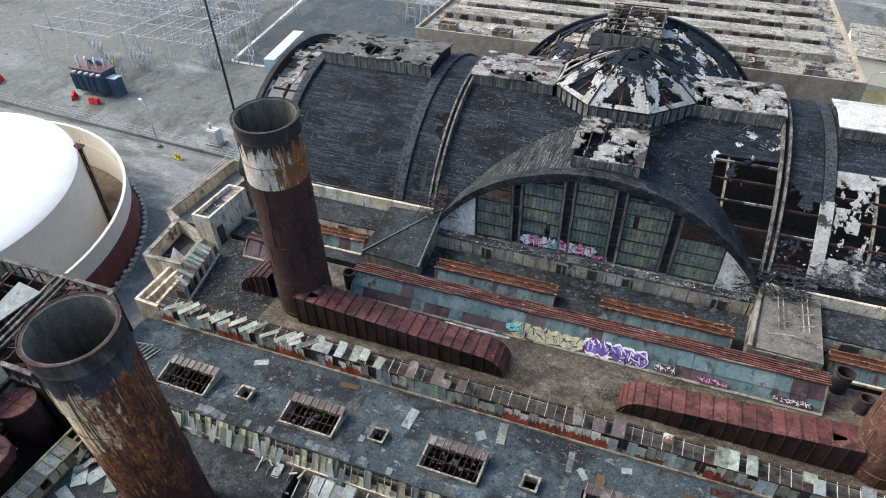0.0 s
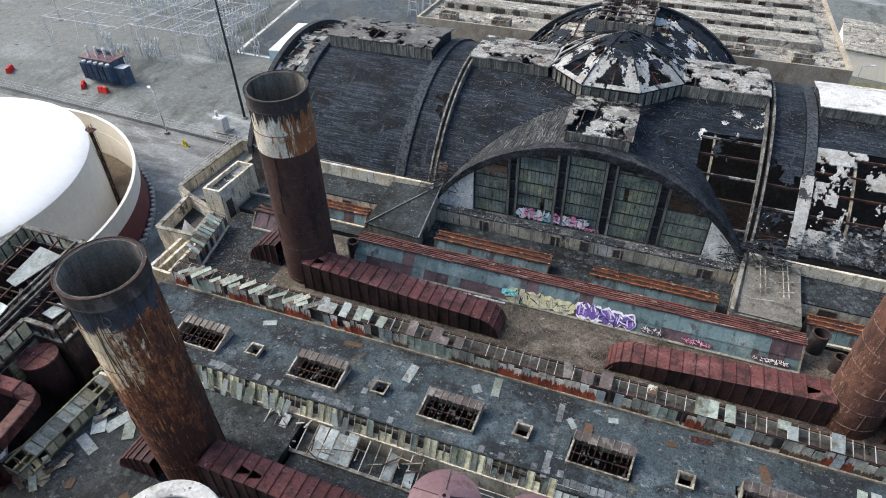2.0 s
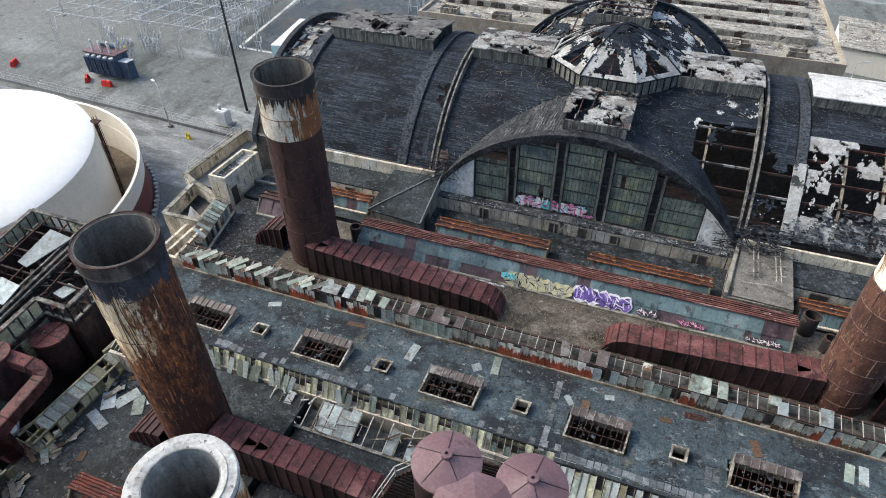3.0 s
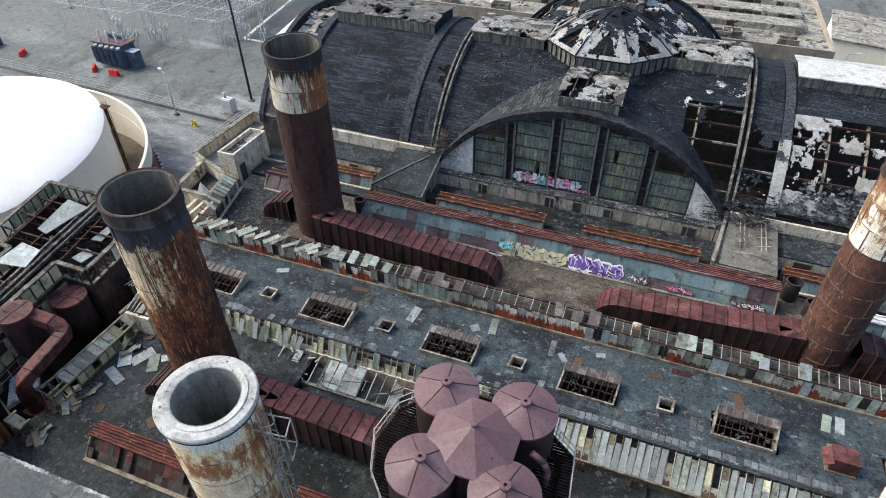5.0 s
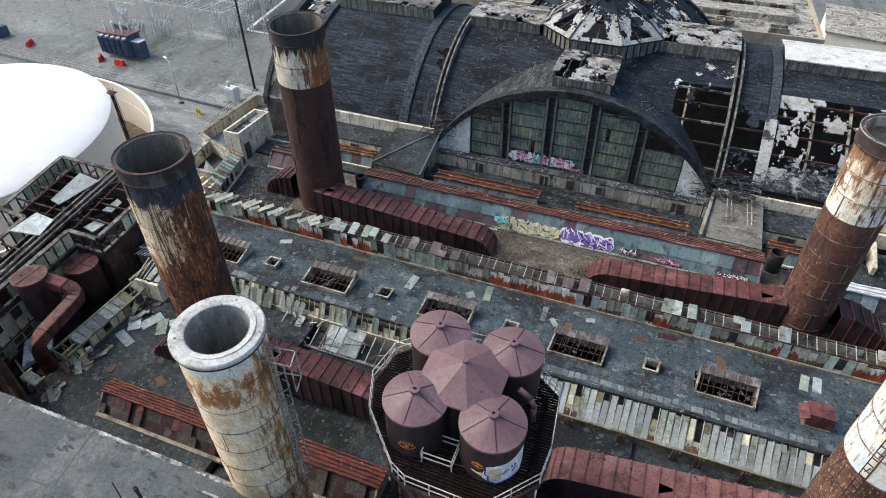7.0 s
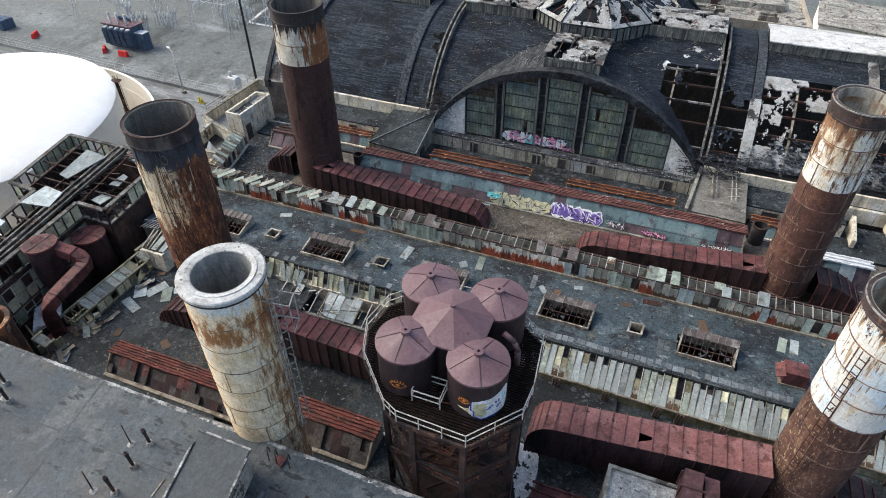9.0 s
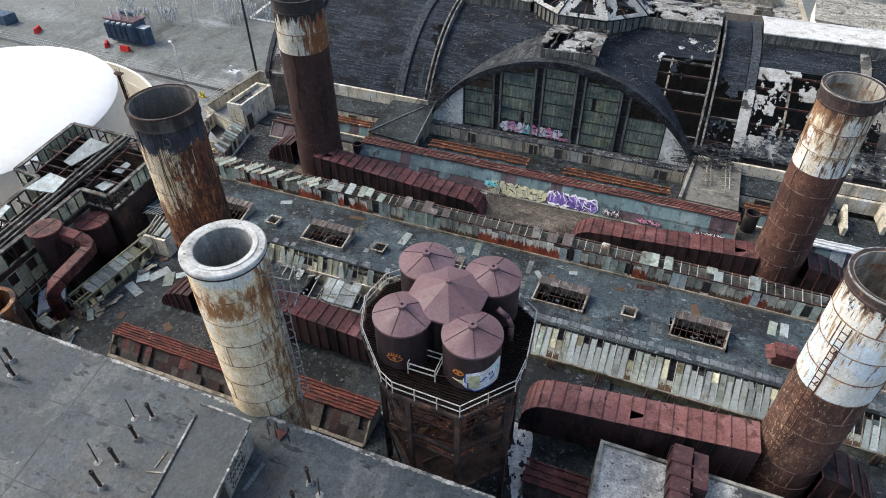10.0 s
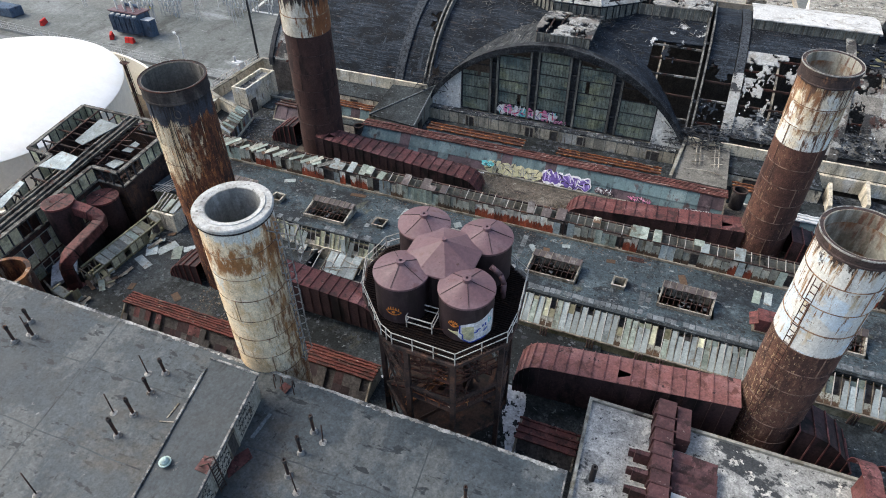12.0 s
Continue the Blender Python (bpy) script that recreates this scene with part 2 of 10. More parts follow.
M["black"] = mat("charred_black", (0.034, 0.036, 0.041), [((0.05, 0.054, 0.06), (1.0, 1.0, 1.0), 0.5, 0.62)], grain=4.0, tone=0.45, bump=0.5, spec=0.2)
# dark filler for openings and cores: interior shade painted as colour
M["dark"] = mat("interior_shade_dark", (0.06, 0.054, 0.052), [((0.09, 0.078, 0.07), (0.5, 0.5, 0.5), 0.52, 0.66), ((0.11, 0.1, 0.09), (2.0, 2.0, 2.0), 0.63, 0.67)], grain=4.0, tone=0.4)
M["rust"] = mat("rusted_steel", (0.062, 0.026, 0.02), [((0.026, 0.014, 0.013), (0.8, 0.8, 0.3), 0.48, 0.56), ((0.11, 0.04, 0.026), (1.2, 1.2, 0.5), 0.57, 0.63), ((0.2, 0.16, 0.13), (2.5, 2.5, 1.5), 0.62, 0.66)], grain=6.0, tone=0.35)
M["orange"] = mat("orange_rust", (0.19, 0.068, 0.03), [((0.07, 0.03, 0.02), (0.6, 1.5, 0.8), 0.48, 0.56), ((0.33, 0.14, 0.055), (1.2, 2.5, 1.0), 0.56, 0.6), ((0.4, 0.36, 0.3), (0.7, 1.5, 0.7), 0.62, 0.65)], grain=6.0, tone=0.4)
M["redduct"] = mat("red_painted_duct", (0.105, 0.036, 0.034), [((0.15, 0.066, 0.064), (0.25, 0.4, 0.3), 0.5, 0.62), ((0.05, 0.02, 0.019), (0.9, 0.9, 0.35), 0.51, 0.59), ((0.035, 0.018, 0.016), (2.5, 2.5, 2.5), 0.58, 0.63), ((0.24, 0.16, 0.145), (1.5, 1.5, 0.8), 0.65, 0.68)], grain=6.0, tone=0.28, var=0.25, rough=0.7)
# darker maroon than redduct: the shade on duct sides is in the colour
M["ductside"] = mat("shade_dark_maroon_paint", (0.042, 0.023, 0.0235), [((0.05, 0.027, 0.027), (0.8, 0.8, 0.2), 0.52, 0.62), ((0.012, 0.009, 0.009), (0.5, 0.5, 0.2), 0.5, 0.6), ((0.08, 0.045, 0.035), (2.0, 2.0, 0.4), 0.66, 0.69)], grain=5.0, tone=0.3, var=0.1, rough=0.75, spec=0.25)
M["stackrust"] = mat("flaking_rust_plate", (0.13, 0.058, 0.033), [((0.27, 0.13, 0.06), (0.6, 0.6, 0.15), 0.5, 0.58), ((0.4, 0.35, 0.27), (0.5, 0.5, 0.1), 0.55, 0.6), ((0.04, 0.023, 0.019), (0.6, 0.6, 0.1), 0.52, 0.58), ((0.17, 0.06, 0.03), (1.6, 1.6, 0.4), 0.58, 0.63)], grain=7.0, tone=0.3, var=0.1)
M["soot"] = mat("sooty_steel", (0.03, 0.026, 0.027), [((0.08, 0.07, 0.066), (0.7, 0.7, 0.2), 0.52, 0.64), ((0.1, 0.05, 0.03), (0.8, 0.8, 0.2), 0.6, 0.68)], grain=6.0, tone=0.3)
M["doorblue"] = mat("pale_blue_paint", (0.42, 0.58, 0.62), [((0.34, 0.48, 0.52), (0.5, 0.5, 0.5), 0.5, 0.6)], tone=0.1)
M["shedbeam"] = mat("sooty_grey_beam", (0.1, 0.097, 0.088), [((0.2, 0.19, 0.165), (0.7, 0.7, 0.7), 0.52, 0.6), ((0.035, 0.032, 0.03), (0.9, 0.9, 0.9), 0.52, 0.58), ((0.07, 0.028, 0.018), (1.3, 1.3, 1.3), 0.58, 0.63)], grain=7.0, tone=0.35, var=0.3)
M["plaster"] = mat("pale_stained_plaster", (0.57, 0.51, 0.4), [((0.31, 0.285, 0.23), (0.7, 0.7, 0.15), 0.5, 0.6), ((0.56, 0.55, 0.51), (0.4, 0.4, 0.3), 0.55, 0.62), ((0.09, 0.085, 0.08), (0.6, 0.6, 0.2), 0.6, 0.65), ((0.2, 0.16, 0.12), (2.5, 2.5, 0.4), 0.6, 0.64)], grain=5.0, tone=0.28)
M["wornedge"] = mat("worn_pale_edge", (0.3, 0.29, 0.27), [((0.12, 0.1, 0.09), (2.0, 2.0, 2.0), 0.5, 0.6)], grain=6.0)
M["brownfloor"] = mat("wet_brown_concrete", (0.14, 0.11, 0.08), [((0.08, 0.065, 0.05), (0.2, 0.2, 0.2), 0.5, 0.6)], grain=3.0)
M["blockroof"] = mat("weathered_block_roof", (0.15, 0.142, 0.125), [((0.09, 0.085, 0.075), (0.5, 0.5, 0.5), 0.5, 0.6), ((0.21, 0.2, 0.175), (0.9, 0.9, 0.9), 0.56, 0.63), ((0.05, 0.045, 0.04), (1.8, 1.8, 1.8), 0.6, 0.65)], grain=6.0, tone=0.3)
M["fascia"] = mat("scorched_riveted_fascia", (0.022, 0.024, 0.028), [((0.05, 0.055, 0.06), (1.2, 1.2, 1.2), 0.5, 0.6), ((0.12, 0.12, 0.12), (3.5, 3.5, 3.5), 0.6, 0.65), ((0.009, 0.01, 0.012), (0.8, 0.8, 0.8), 0.54, 0.6)], grain=7.0, tone=0.45, bump=0.6, spec=0.2)
M["ledgebits"] = mat("rubble_strewn_ledge", (0.13, 0.135, 0.135), [((0.03, 0.033, 0.037), (0.7, 0.9, 0.7), 0.48, 0.56), ((0.34, 0.34, 0.32), (1.6, 1.8, 1.6), 0.57, 0.62)], grain=7.0, tone=0.5, bump=0.6)
M["whitewash"] = mat("scorched_white_plaster", (0.62, 0.62, 0.6), [((0.4, 0.41, 0.42), (0.5, 0.5, 0.3), 0.5, 0.58), ((0.1, 0.1, 0.105), (0.7, 0.7, 0.4), 0.6, 0.65), ((0.3, 0.27, 0.23), (2.0, 2.0, 1.0), 0.6, 0.64)], grain=5.0, tone=0.25)
M["towerfloor"] = mat("dark_rusty_plate_floor", (0.035, 0.02, 0.015), [((0.07, 0.032, 0.018), (0.6, 0.6, 0.6), 0.52, 0.62), ((0.014, 0.011, 0.01), (0.9, 0.9, 0.9), 0.52, 0.6)], grain=6.0, tone=0.35)
M["lathgrey"] = mat("weathered_grey_parapet_timber", (0.17, 0.165, 0.15), [((0.06, 0.06, 0.06), (1.2, 1.2, 1.2), 0.48, 0.56), ((0.3, 0.29, 0.26), (2.0, 2.0, 2.0), 0.58, 0.63)], grain=6.0, tone=0.4)
M["ductpale"] = mat("sun_faded_red_duct_paint", (0.17, 0.07, 0.064), [((0.22, 0.11, 0.105), (0.25, 0.4, 0.3), 0.48, 0.6), ((0.1, 0.04, 0.034), (0.9, 0.9, 0.35), 0.54, 0.62), ((0.03, 0.016, 0.015), (1.6, 1.6, 1.6), 0.62, 0.65), ((0.28, 0.2, 0.185), (1.5, 1.5, 0.8), 0.64, 0.67)], grain=6.0, tone=0.25, var=0.12, rough=0.7)
M["brokenedge"] = mat("broken_pale_roof_edge", (0.3, 0.3, 0.29), [((0.07, 0.075, 0.08), (0.5, 0.5, 0.5), 0.46, 0.52), ((0.18, 0.175, 0.165), (2.0, 2.0, 2.0), 0.54, 0.6), ((0.48, 0.48, 0.47), (1.5, 1.5, 1.5), 0.61, 0.65)], grain=7.0, tone=0.4, bump=0.5)
M["hallfloor"] = mat("scorched_red_brown_rubble", (0.08, 0.062, 0.06), [((0.045, 0.038, 0.038), (0.3, 0.3, 0.3), 0.48, 0.58), ((0.12, 0.1, 0.09), (0.9, 0.9, 0.9), 0.6, 0.66)], grain=3.0, tone=0.5, bump=0.5)
M["paleflue"] = mat("pale_flue_lining", (0.32, 0.31, 0.27), [((0.16, 0.14, 0.11), (0.8, 0.8, 0.1), 0.5, 0.6), ((0.12, 0.06, 0.04), (0.9, 0.9, 0.1), 0.58, 0.63)], grain=6.0, tone=0.2, drip=((0.17, 0.09, 0.05), 38.0, 2.1, 0.3))
M["ribgrey"] = mat("ash_grey_rib", (0.05, 0.057, 0.067), [((0.016, 0.019, 0.024), (3.0, 3.0, 3.0), 0.5, 0.58), ((0.085, 0.092, 0.1), (4.0, 4.0, 4.0), 0.6, 0.65)], grain=6.0, tone=0.4, bump=0.5, spec=0.15)
M["brownfelt"] = mat("scorched_brown_felt", (0.115, 0.11, 0.105), [((0.045, 0.045, 0.046), (0.4, 0.5, 0.4), 0.52, 0.6), ((0.17, 0.165, 0.155), (0.5, 0.6, 0.5), 0.56, 0.62), ((0.3, 0.29, 0.27), (1.0, 1.2, 1.0), 0.63, 0.66)], grain=6.0, tone=0.4, bump=0.5)
M["glazesheet"] = mat("pale_blue_grey_glazing_sheet", (0.27, 0.305, 0.3), [((0.32, 0.36, 0.365), (0.4, 0.4, 0.4), 0.5, 0.62), ((0.2, 0.205, 0.175), (0.8, 0.8, 0.5), 0.58, 0.68)], grain=5.0, var=0.2, rough=0.5, tone=0.16)
M["fanred"] = mat("dull_maroon_sheet", (0.075, 0.034, 0.035), [((0.11, 0.056, 0.058), (0.5, 0.6, 0.5), 0.52, 0.6), ((0.035, 0.018, 0.018), (0.9, 0.9, 0.5), 0.53, 0.6), ((0.2, 0.15, 0.14), (2.0, 2.0, 1.0), 0.64, 0.67)], grain=5.0, tone=0.25, var=0.2, rough=0.65)
M["skypane"] = mat("dusty_mauve_pane", (0.09, 0.072, 0.068), [((0.19, 0.175, 0.165), (0.8, 0.8, 0.8), 0.52, 0.6)], grain=5.0, var=0.25, rough=0.4)
M["stackseam"] = mat("pale_worn_seam", (0.19, 0.125, 0.1), [((0.07, 0.04, 0.032), (1.6, 1.6, 0.9), 0.47, 0.55)], grain=6.0)
M["stackin"] = mat("sooty_lining", (0.14, 0.13, 0.115), [((0.05, 0.045, 0.04), (0.9, 0.9, 0.08), 0.48, 0.62), ((0.25, 0.23, 0.2), (0.7, 0.7, 0.1), 0.6, 0.7)], grain=5.0, tone=0.25)
M["capwhite"] = mat("whitewashed_concrete_ring", (0.43, 0.43, 0.415), [((0.3, 0.29, 0.27), (0.9, 0.9, 0.9), 0.52, 0.62), ((0.12, 0.115, 0.11), (2.5, 2.5, 2.5), 0.61, 0.66), ((0.25, 0.2, 0.15), (1.2, 1.2, 1.2), 0.66, 0.72)], grain=5.0, tone=0.2)
M["silocone"] = mat("faded_mauve_paint", (0.132, 0.076, 0.085), [((0.155, 0.1, 0.111), (0.4, 0.4, 0.4), 0.48, 0.62), ((0.112, 0.058, 0.06), (0.8, 0.8, 0.8), 0.56, 0.66), ((0.078, 0.042, 0.039), (3.0, 3.0, 3.0), 0.64, 0.67)], grain=5.0, tone=0.13, bump=0.08, rough=0.5)
M["silobody"] = mat("dark_maroon_paint", (0.027, 0.017, 0.0195), [((0.042, 0.028, 0.03), (0.6, 0.6, 0.2), 0.5, 0.6), ((0.02, 0.013, 0.014), (0.8, 0.8, 0.12), 0.52, 0.6)], grain=5.0, tone=0.15, rough=0.6)
M["steeldark"] = mat("dark_rusty_steelwork", (0.046, 0.029, 0.025), [((0.09, 0.046, 0.031), (1.2, 1.2, 0.6), 0.53, 0.62), ((0.016, 0.012, 0.012), (0.7, 0.7, 0.7), 0.52, 0.6)], grain=6.0, tone=0.3)
M["steelpale"] = mat("pale_galvanised_steel", (0.42, 0.4, 0.37), [((0.2, 0.13, 0.09), (1.5, 1.5, 1.0), 0.56, 0.66)], grain=6.0)
M["tankwhite"] = mat("white_tank_paint", (0.86, 0.85, 0.82), [((0.8, 0.77, 0.7), (0.06, 0.06, 0.1), 0.5, 0.66)], grain=1.5, tone=0.03, bump=0.03, rough=0.6)
M["tankcream"] = mat("cream_tank_paint", (0.82, 0.77, 0.68), [((0.74, 0.67, 0.55), (0.25, 0.25, 0.05), 0.56, 0.68), ((0.5, 0.36, 0.24), (0.6, 0.6, 0.05), 0.67, 0.73)], grain=2.0, tone=0.05, bump=0.05)
M["tankred"] = mat("oxide_red_tank_paint", (0.17, 0.06, 0.055), [((0.24, 0.12, 0.105), (0.2, 0.2, 0.06), 0.52, 0.64)], grain=2.0, tone=0.1)
M["bluemetal"] = mat("weathered_blue_grey_sheet", (0.1, 0.15, 0.16), [((0.15, 0.2, 0.205), (0.5, 0.5, 0.2), 0.5, 0.6), ((0.075, 0.05, 0.05), (0.6, 0.6, 0.15), 0.59, 0.65), ((0.05, 0.068, 0.078), (0.9, 0.9, 0.3), 0.55, 0.62)], grain=5.0, tone=0.18, var=0.22, rough=0.6)
M["purplemetal"] = mat("faded_maroon_sheet", (0.088, 0.06, 0.068), [((0.05, 0.034, 0.04), (0.7, 0.7, 0.2), 0.5, 0.6), ((0.12, 0.095, 0.1), (1.2, 1.2, 0.3), 0.6, 0.65)], grain=5.0, tone=0.2, var=0.2, rough=0.6)
M["panel"] = mat("grey_green_wall_sheet", (0.25, 0.255, 0.22), [((0.34, 0.335, 0.29), (0.7, 0.7, 0.3), 0.52, 0.6), ((0.11, 0.095, 0.07), (0.9, 0.9, 0.12), 0.55, 0.61)], grain=5.0, var=0.45, foot=((0.08, 0.05, 0.032), 0.9))
M["rustpanel"] = mat("rust_stained_wall_sheet", (0.46, 0.44, 0.39), [((0.28, 0.25, 0.2), (1.1, 1.1, 0.4), 0.52, 0.62), ((0.56, 0.57, 0.54), (0.9, 0.9, 0.5), 0.57, 0.63)], grain=5.0, var=0.4, foot=((0.19, 0.043, 0.021), 1.7))
M["sheet"] = mat("pale_blue_grey_sheet", (0.27, 0.31, 0.315), [((0.2, 0.225, 0.22), (0.6, 0.6, 0.6), 0.48, 0.6), ((0.15, 0.12, 0.09), (1.0, 1.0, 0.4), 0.58, 0.66)], grain=5.0, var=0.3, rough=0.55)
M["greensheet"] = mat("pale_green_sheet", (0.21, 0.25, 0.215), [((0.31, 0.345, 0.305), (0.7, 0.7, 0.5), 0.5, 0.6), ((0.12, 0.105, 0.08), (1.0, 1.0, 0.5), 0.56, 0.64)], grain=5.0, var=0.35, rough=0.6)
M["wood"] = mat("weathered_timber", (0.22, 0.195, 0.155), [((0.11, 0.09, 0.066), (0.9, 0.9, 0.9), 0.48, 0.58), ((0.34, 0.31, 0.26), (1.2, 1.2, 1.2), 0.6, 0.66)], grain=6.0, var=0.25)
M["palewood"] = mat("bleached_peeling_timber", (0.3, 0.275, 0.23), [((0.13, 0.11, 0.085), (0.9, 0.9, 0.9), 0.5, 0.57), ((0.45, 0.43, 0.38), (1.2, 1.2, 1.2), 0.58, 0.63), ((0.04, 0.035, 0.03), (2.5, 2.5, 2.5), 0.62, 0.65)], grain=7.0, tone=0.35, var=0.2)
# dirty panes; daylight passing through them is put into the bright yellow
M["glassy"] = mat("dirty_glazing_with_light", (0.52, 0.515, 0.36), [((0.3, 0.305, 0.22), (0.6, 0.6, 0.5), 0.5, 0.6), ((0.52, 0.52, 0.42), (0.9, 0.9, 0.6), 0.58, 0.66)], grain=4.0, var=0.35, rough=0.3, bump=0.05)
M["glassgreen"] = mat("grimy_green_glazing", (0.155, 0.185, 0.165), [((0.205, 0.225, 0.155), (0.2, 0.2, 0.3), 0.5, 0.6), ((0.09, 0.122, 0.122), (0.25, 0.25, 0.4), 0.52, 0.6), ((0.04, 0.046, 0.046), (3.0, 3.0, 0.6), 0.61, 0.65)], grain=4.0, tone=0.3, var=0.22, rough=0.3, bump=0.05)
M["darkpaver"] = mat("dark_blue_grey_paver", (0.036, 0.042, 0.046), [((0.06, 0.07, 0.074), (0.7, 0.7, 0.7), 0.52, 0.62)], grain=6.0, var=0.4, tone=0.35)
M["paver"] = mat("grey_paver", (0.13, 0.142, 0.15), [((0.08, 0.088, 0.094), (1.2, 1.2, 1.2), 0.5, 0.6)], grain=6.0, var=0.35, tone=0.3)
M["snow"] = mat("white_foil_and_snow", (0.55, 0.56, 0.58), [((0.25, 0.25, 0.26), (1.5, 1.5, 1.5), 0.56, 0.62)], grain=4.0)
M["blue"] = mat("blue_transformer_paint", (0.07, 0.105, 0.16), [((0.04, 0.055, 0.08), (0.8, 0.8, 0.4), 0.5, 0.62)], grain=3.0, tone=0.15)
M["redplastic"] = mat("red_plastic", (0.55, 0.035, 0.03), [((0.4, 0.03, 0.03), (1.0, 1.0, 1.0), 0.5, 0.64)], grain=3.0, tone=0.1)
M["whitemetal"] = mat("white_painted_metal", (0.62, 0.63, 0.63), [((0.45, 0.45, 0.44), (0.6, 0.6, 0.3), 0.52, 0.66)], grain=4.0, tone=0.1)
M["gantry"] = mat("galvanised_gantry_steel", (0.5, 0.51, 0.52), [((0.36, 0.37, 0.38), (0.6, 0.6, 0.6), 0.5, 0.62)], grain=3.0, tone=0.1)
M["yellow"] = mat("yellow_safety_paint", (0.5, 0.4, 0.04), [((0.3, 0.24, 0.04), (1, 1, 1), 0.52, 0.64)])
M["beige"] = mat("beige_weathered_roofing", (0.3, 0.283, 0.245), [((0.19, 0.18, 0.155), (0.15, 0.5, 0.2), 0.47, 0.57), ((0.38, 0.37, 0.335), (0.2, 0.6, 0.2), 0.55, 0.62), ((0.05, 0.05, 0.05), (0.4, 0.8, 0.7), 0.58, 0.62), ((0.52, 0.52, 0.5), (0.9, 1.4, 0.9), 0.63, 0.66), ((0.13, 0.1, 0.075), (1.2, 0.3, 1.0), 0.59, 0.63)], grain=4.0, tone=0.45)
M["caprail"] = mat("faded_red_cap_rail", (0.13, 0.052, 0.044), [((0.06, 0.026, 0.022), (0.3, 2.5, 1.0), 0.48, 0.56), ((0.24, 0.15, 0.13), (0.4, 4.0, 1.0), 0.56, 0.62), ((0.4, 0.35, 0.31), (0.9, 5.0, 1.0), 0.63, 0.66)], grain=7.0, tone=0.35)
M["monitorcap"] = mat("rust_red_cap", (0.105, 0.03, 0.024), [((0.15, 0.048, 0.032), (0.4, 1.2, 0.5), 0.52, 0.6), ((0.05, 0.02, 0.016), (0.6, 2.0, 0.6), 0.5, 0.58), ((0.26, 0.2, 0.17), (1.5, 2.0, 1.0), 0.64, 0.67)], grain=7.0, tone=0.35)
M["paint_red"] = mat("red_spray_paint", (0.55, 0.03, 0.06), [((0.7, 0.12, 0.2), (1.5, 1.5, 1.5), 0.5, 0.6)])
M["paint_yellow"] = mat("pale_yellow_spray_paint", (0.5, 0.47, 0.29), [((0.38, 0.37, 0.26), (1.5, 1.5, 1.5), 0.52, 0.62)])
M["paint_purple"] = mat("purple_spray_paint", (0.11, 0.07, 0.25), [((0.2, 0.15, 0.36), (1.5, 1.5, 1.5), 0.52, 0.6)])
M["paint_pink"] = mat("pink_spray_paint", (0.62, 0.2, 0.36), [((0.7, 0.4, 0.5), (1.5, 1.5, 1.5), 0.52, 0.6)])
M["paint_white"] = mat("white_spray_paint", (0.66, 0.65, 0.66), [((0.45, 0.45, 0.5), (1.5, 1.5, 1.5), 0.54, 0.64)])
M["paint_cyan"] = mat("turquoise_spray_paint", (0.12, 0.5, 0.52), [((0.2, 0.6, 0.6), (1.5, 1.5, 1.5), 0.5, 0.6)])
M["paint_black"] = mat("black_spray_paint", (0.02, 0.02, 0.025))
M["paint_blue"] = mat("blue_spray_paint", (0.03, 0.06, 0.32), [((0.05, 0.1, 0.4), (1.5, 1.5, 1.5), 0.5, 0.6)])
M["paint_grey"] = mat("grey_spray_paint", (0.3, 0.3, 0.26))
M["paint_violet"] = mat("pale_violet_spray_paint", (0.42, 0.34, 0.6))
M["paint_orange"] = mat("orange_spray_paint", (0.45, 0.16, 0.03))



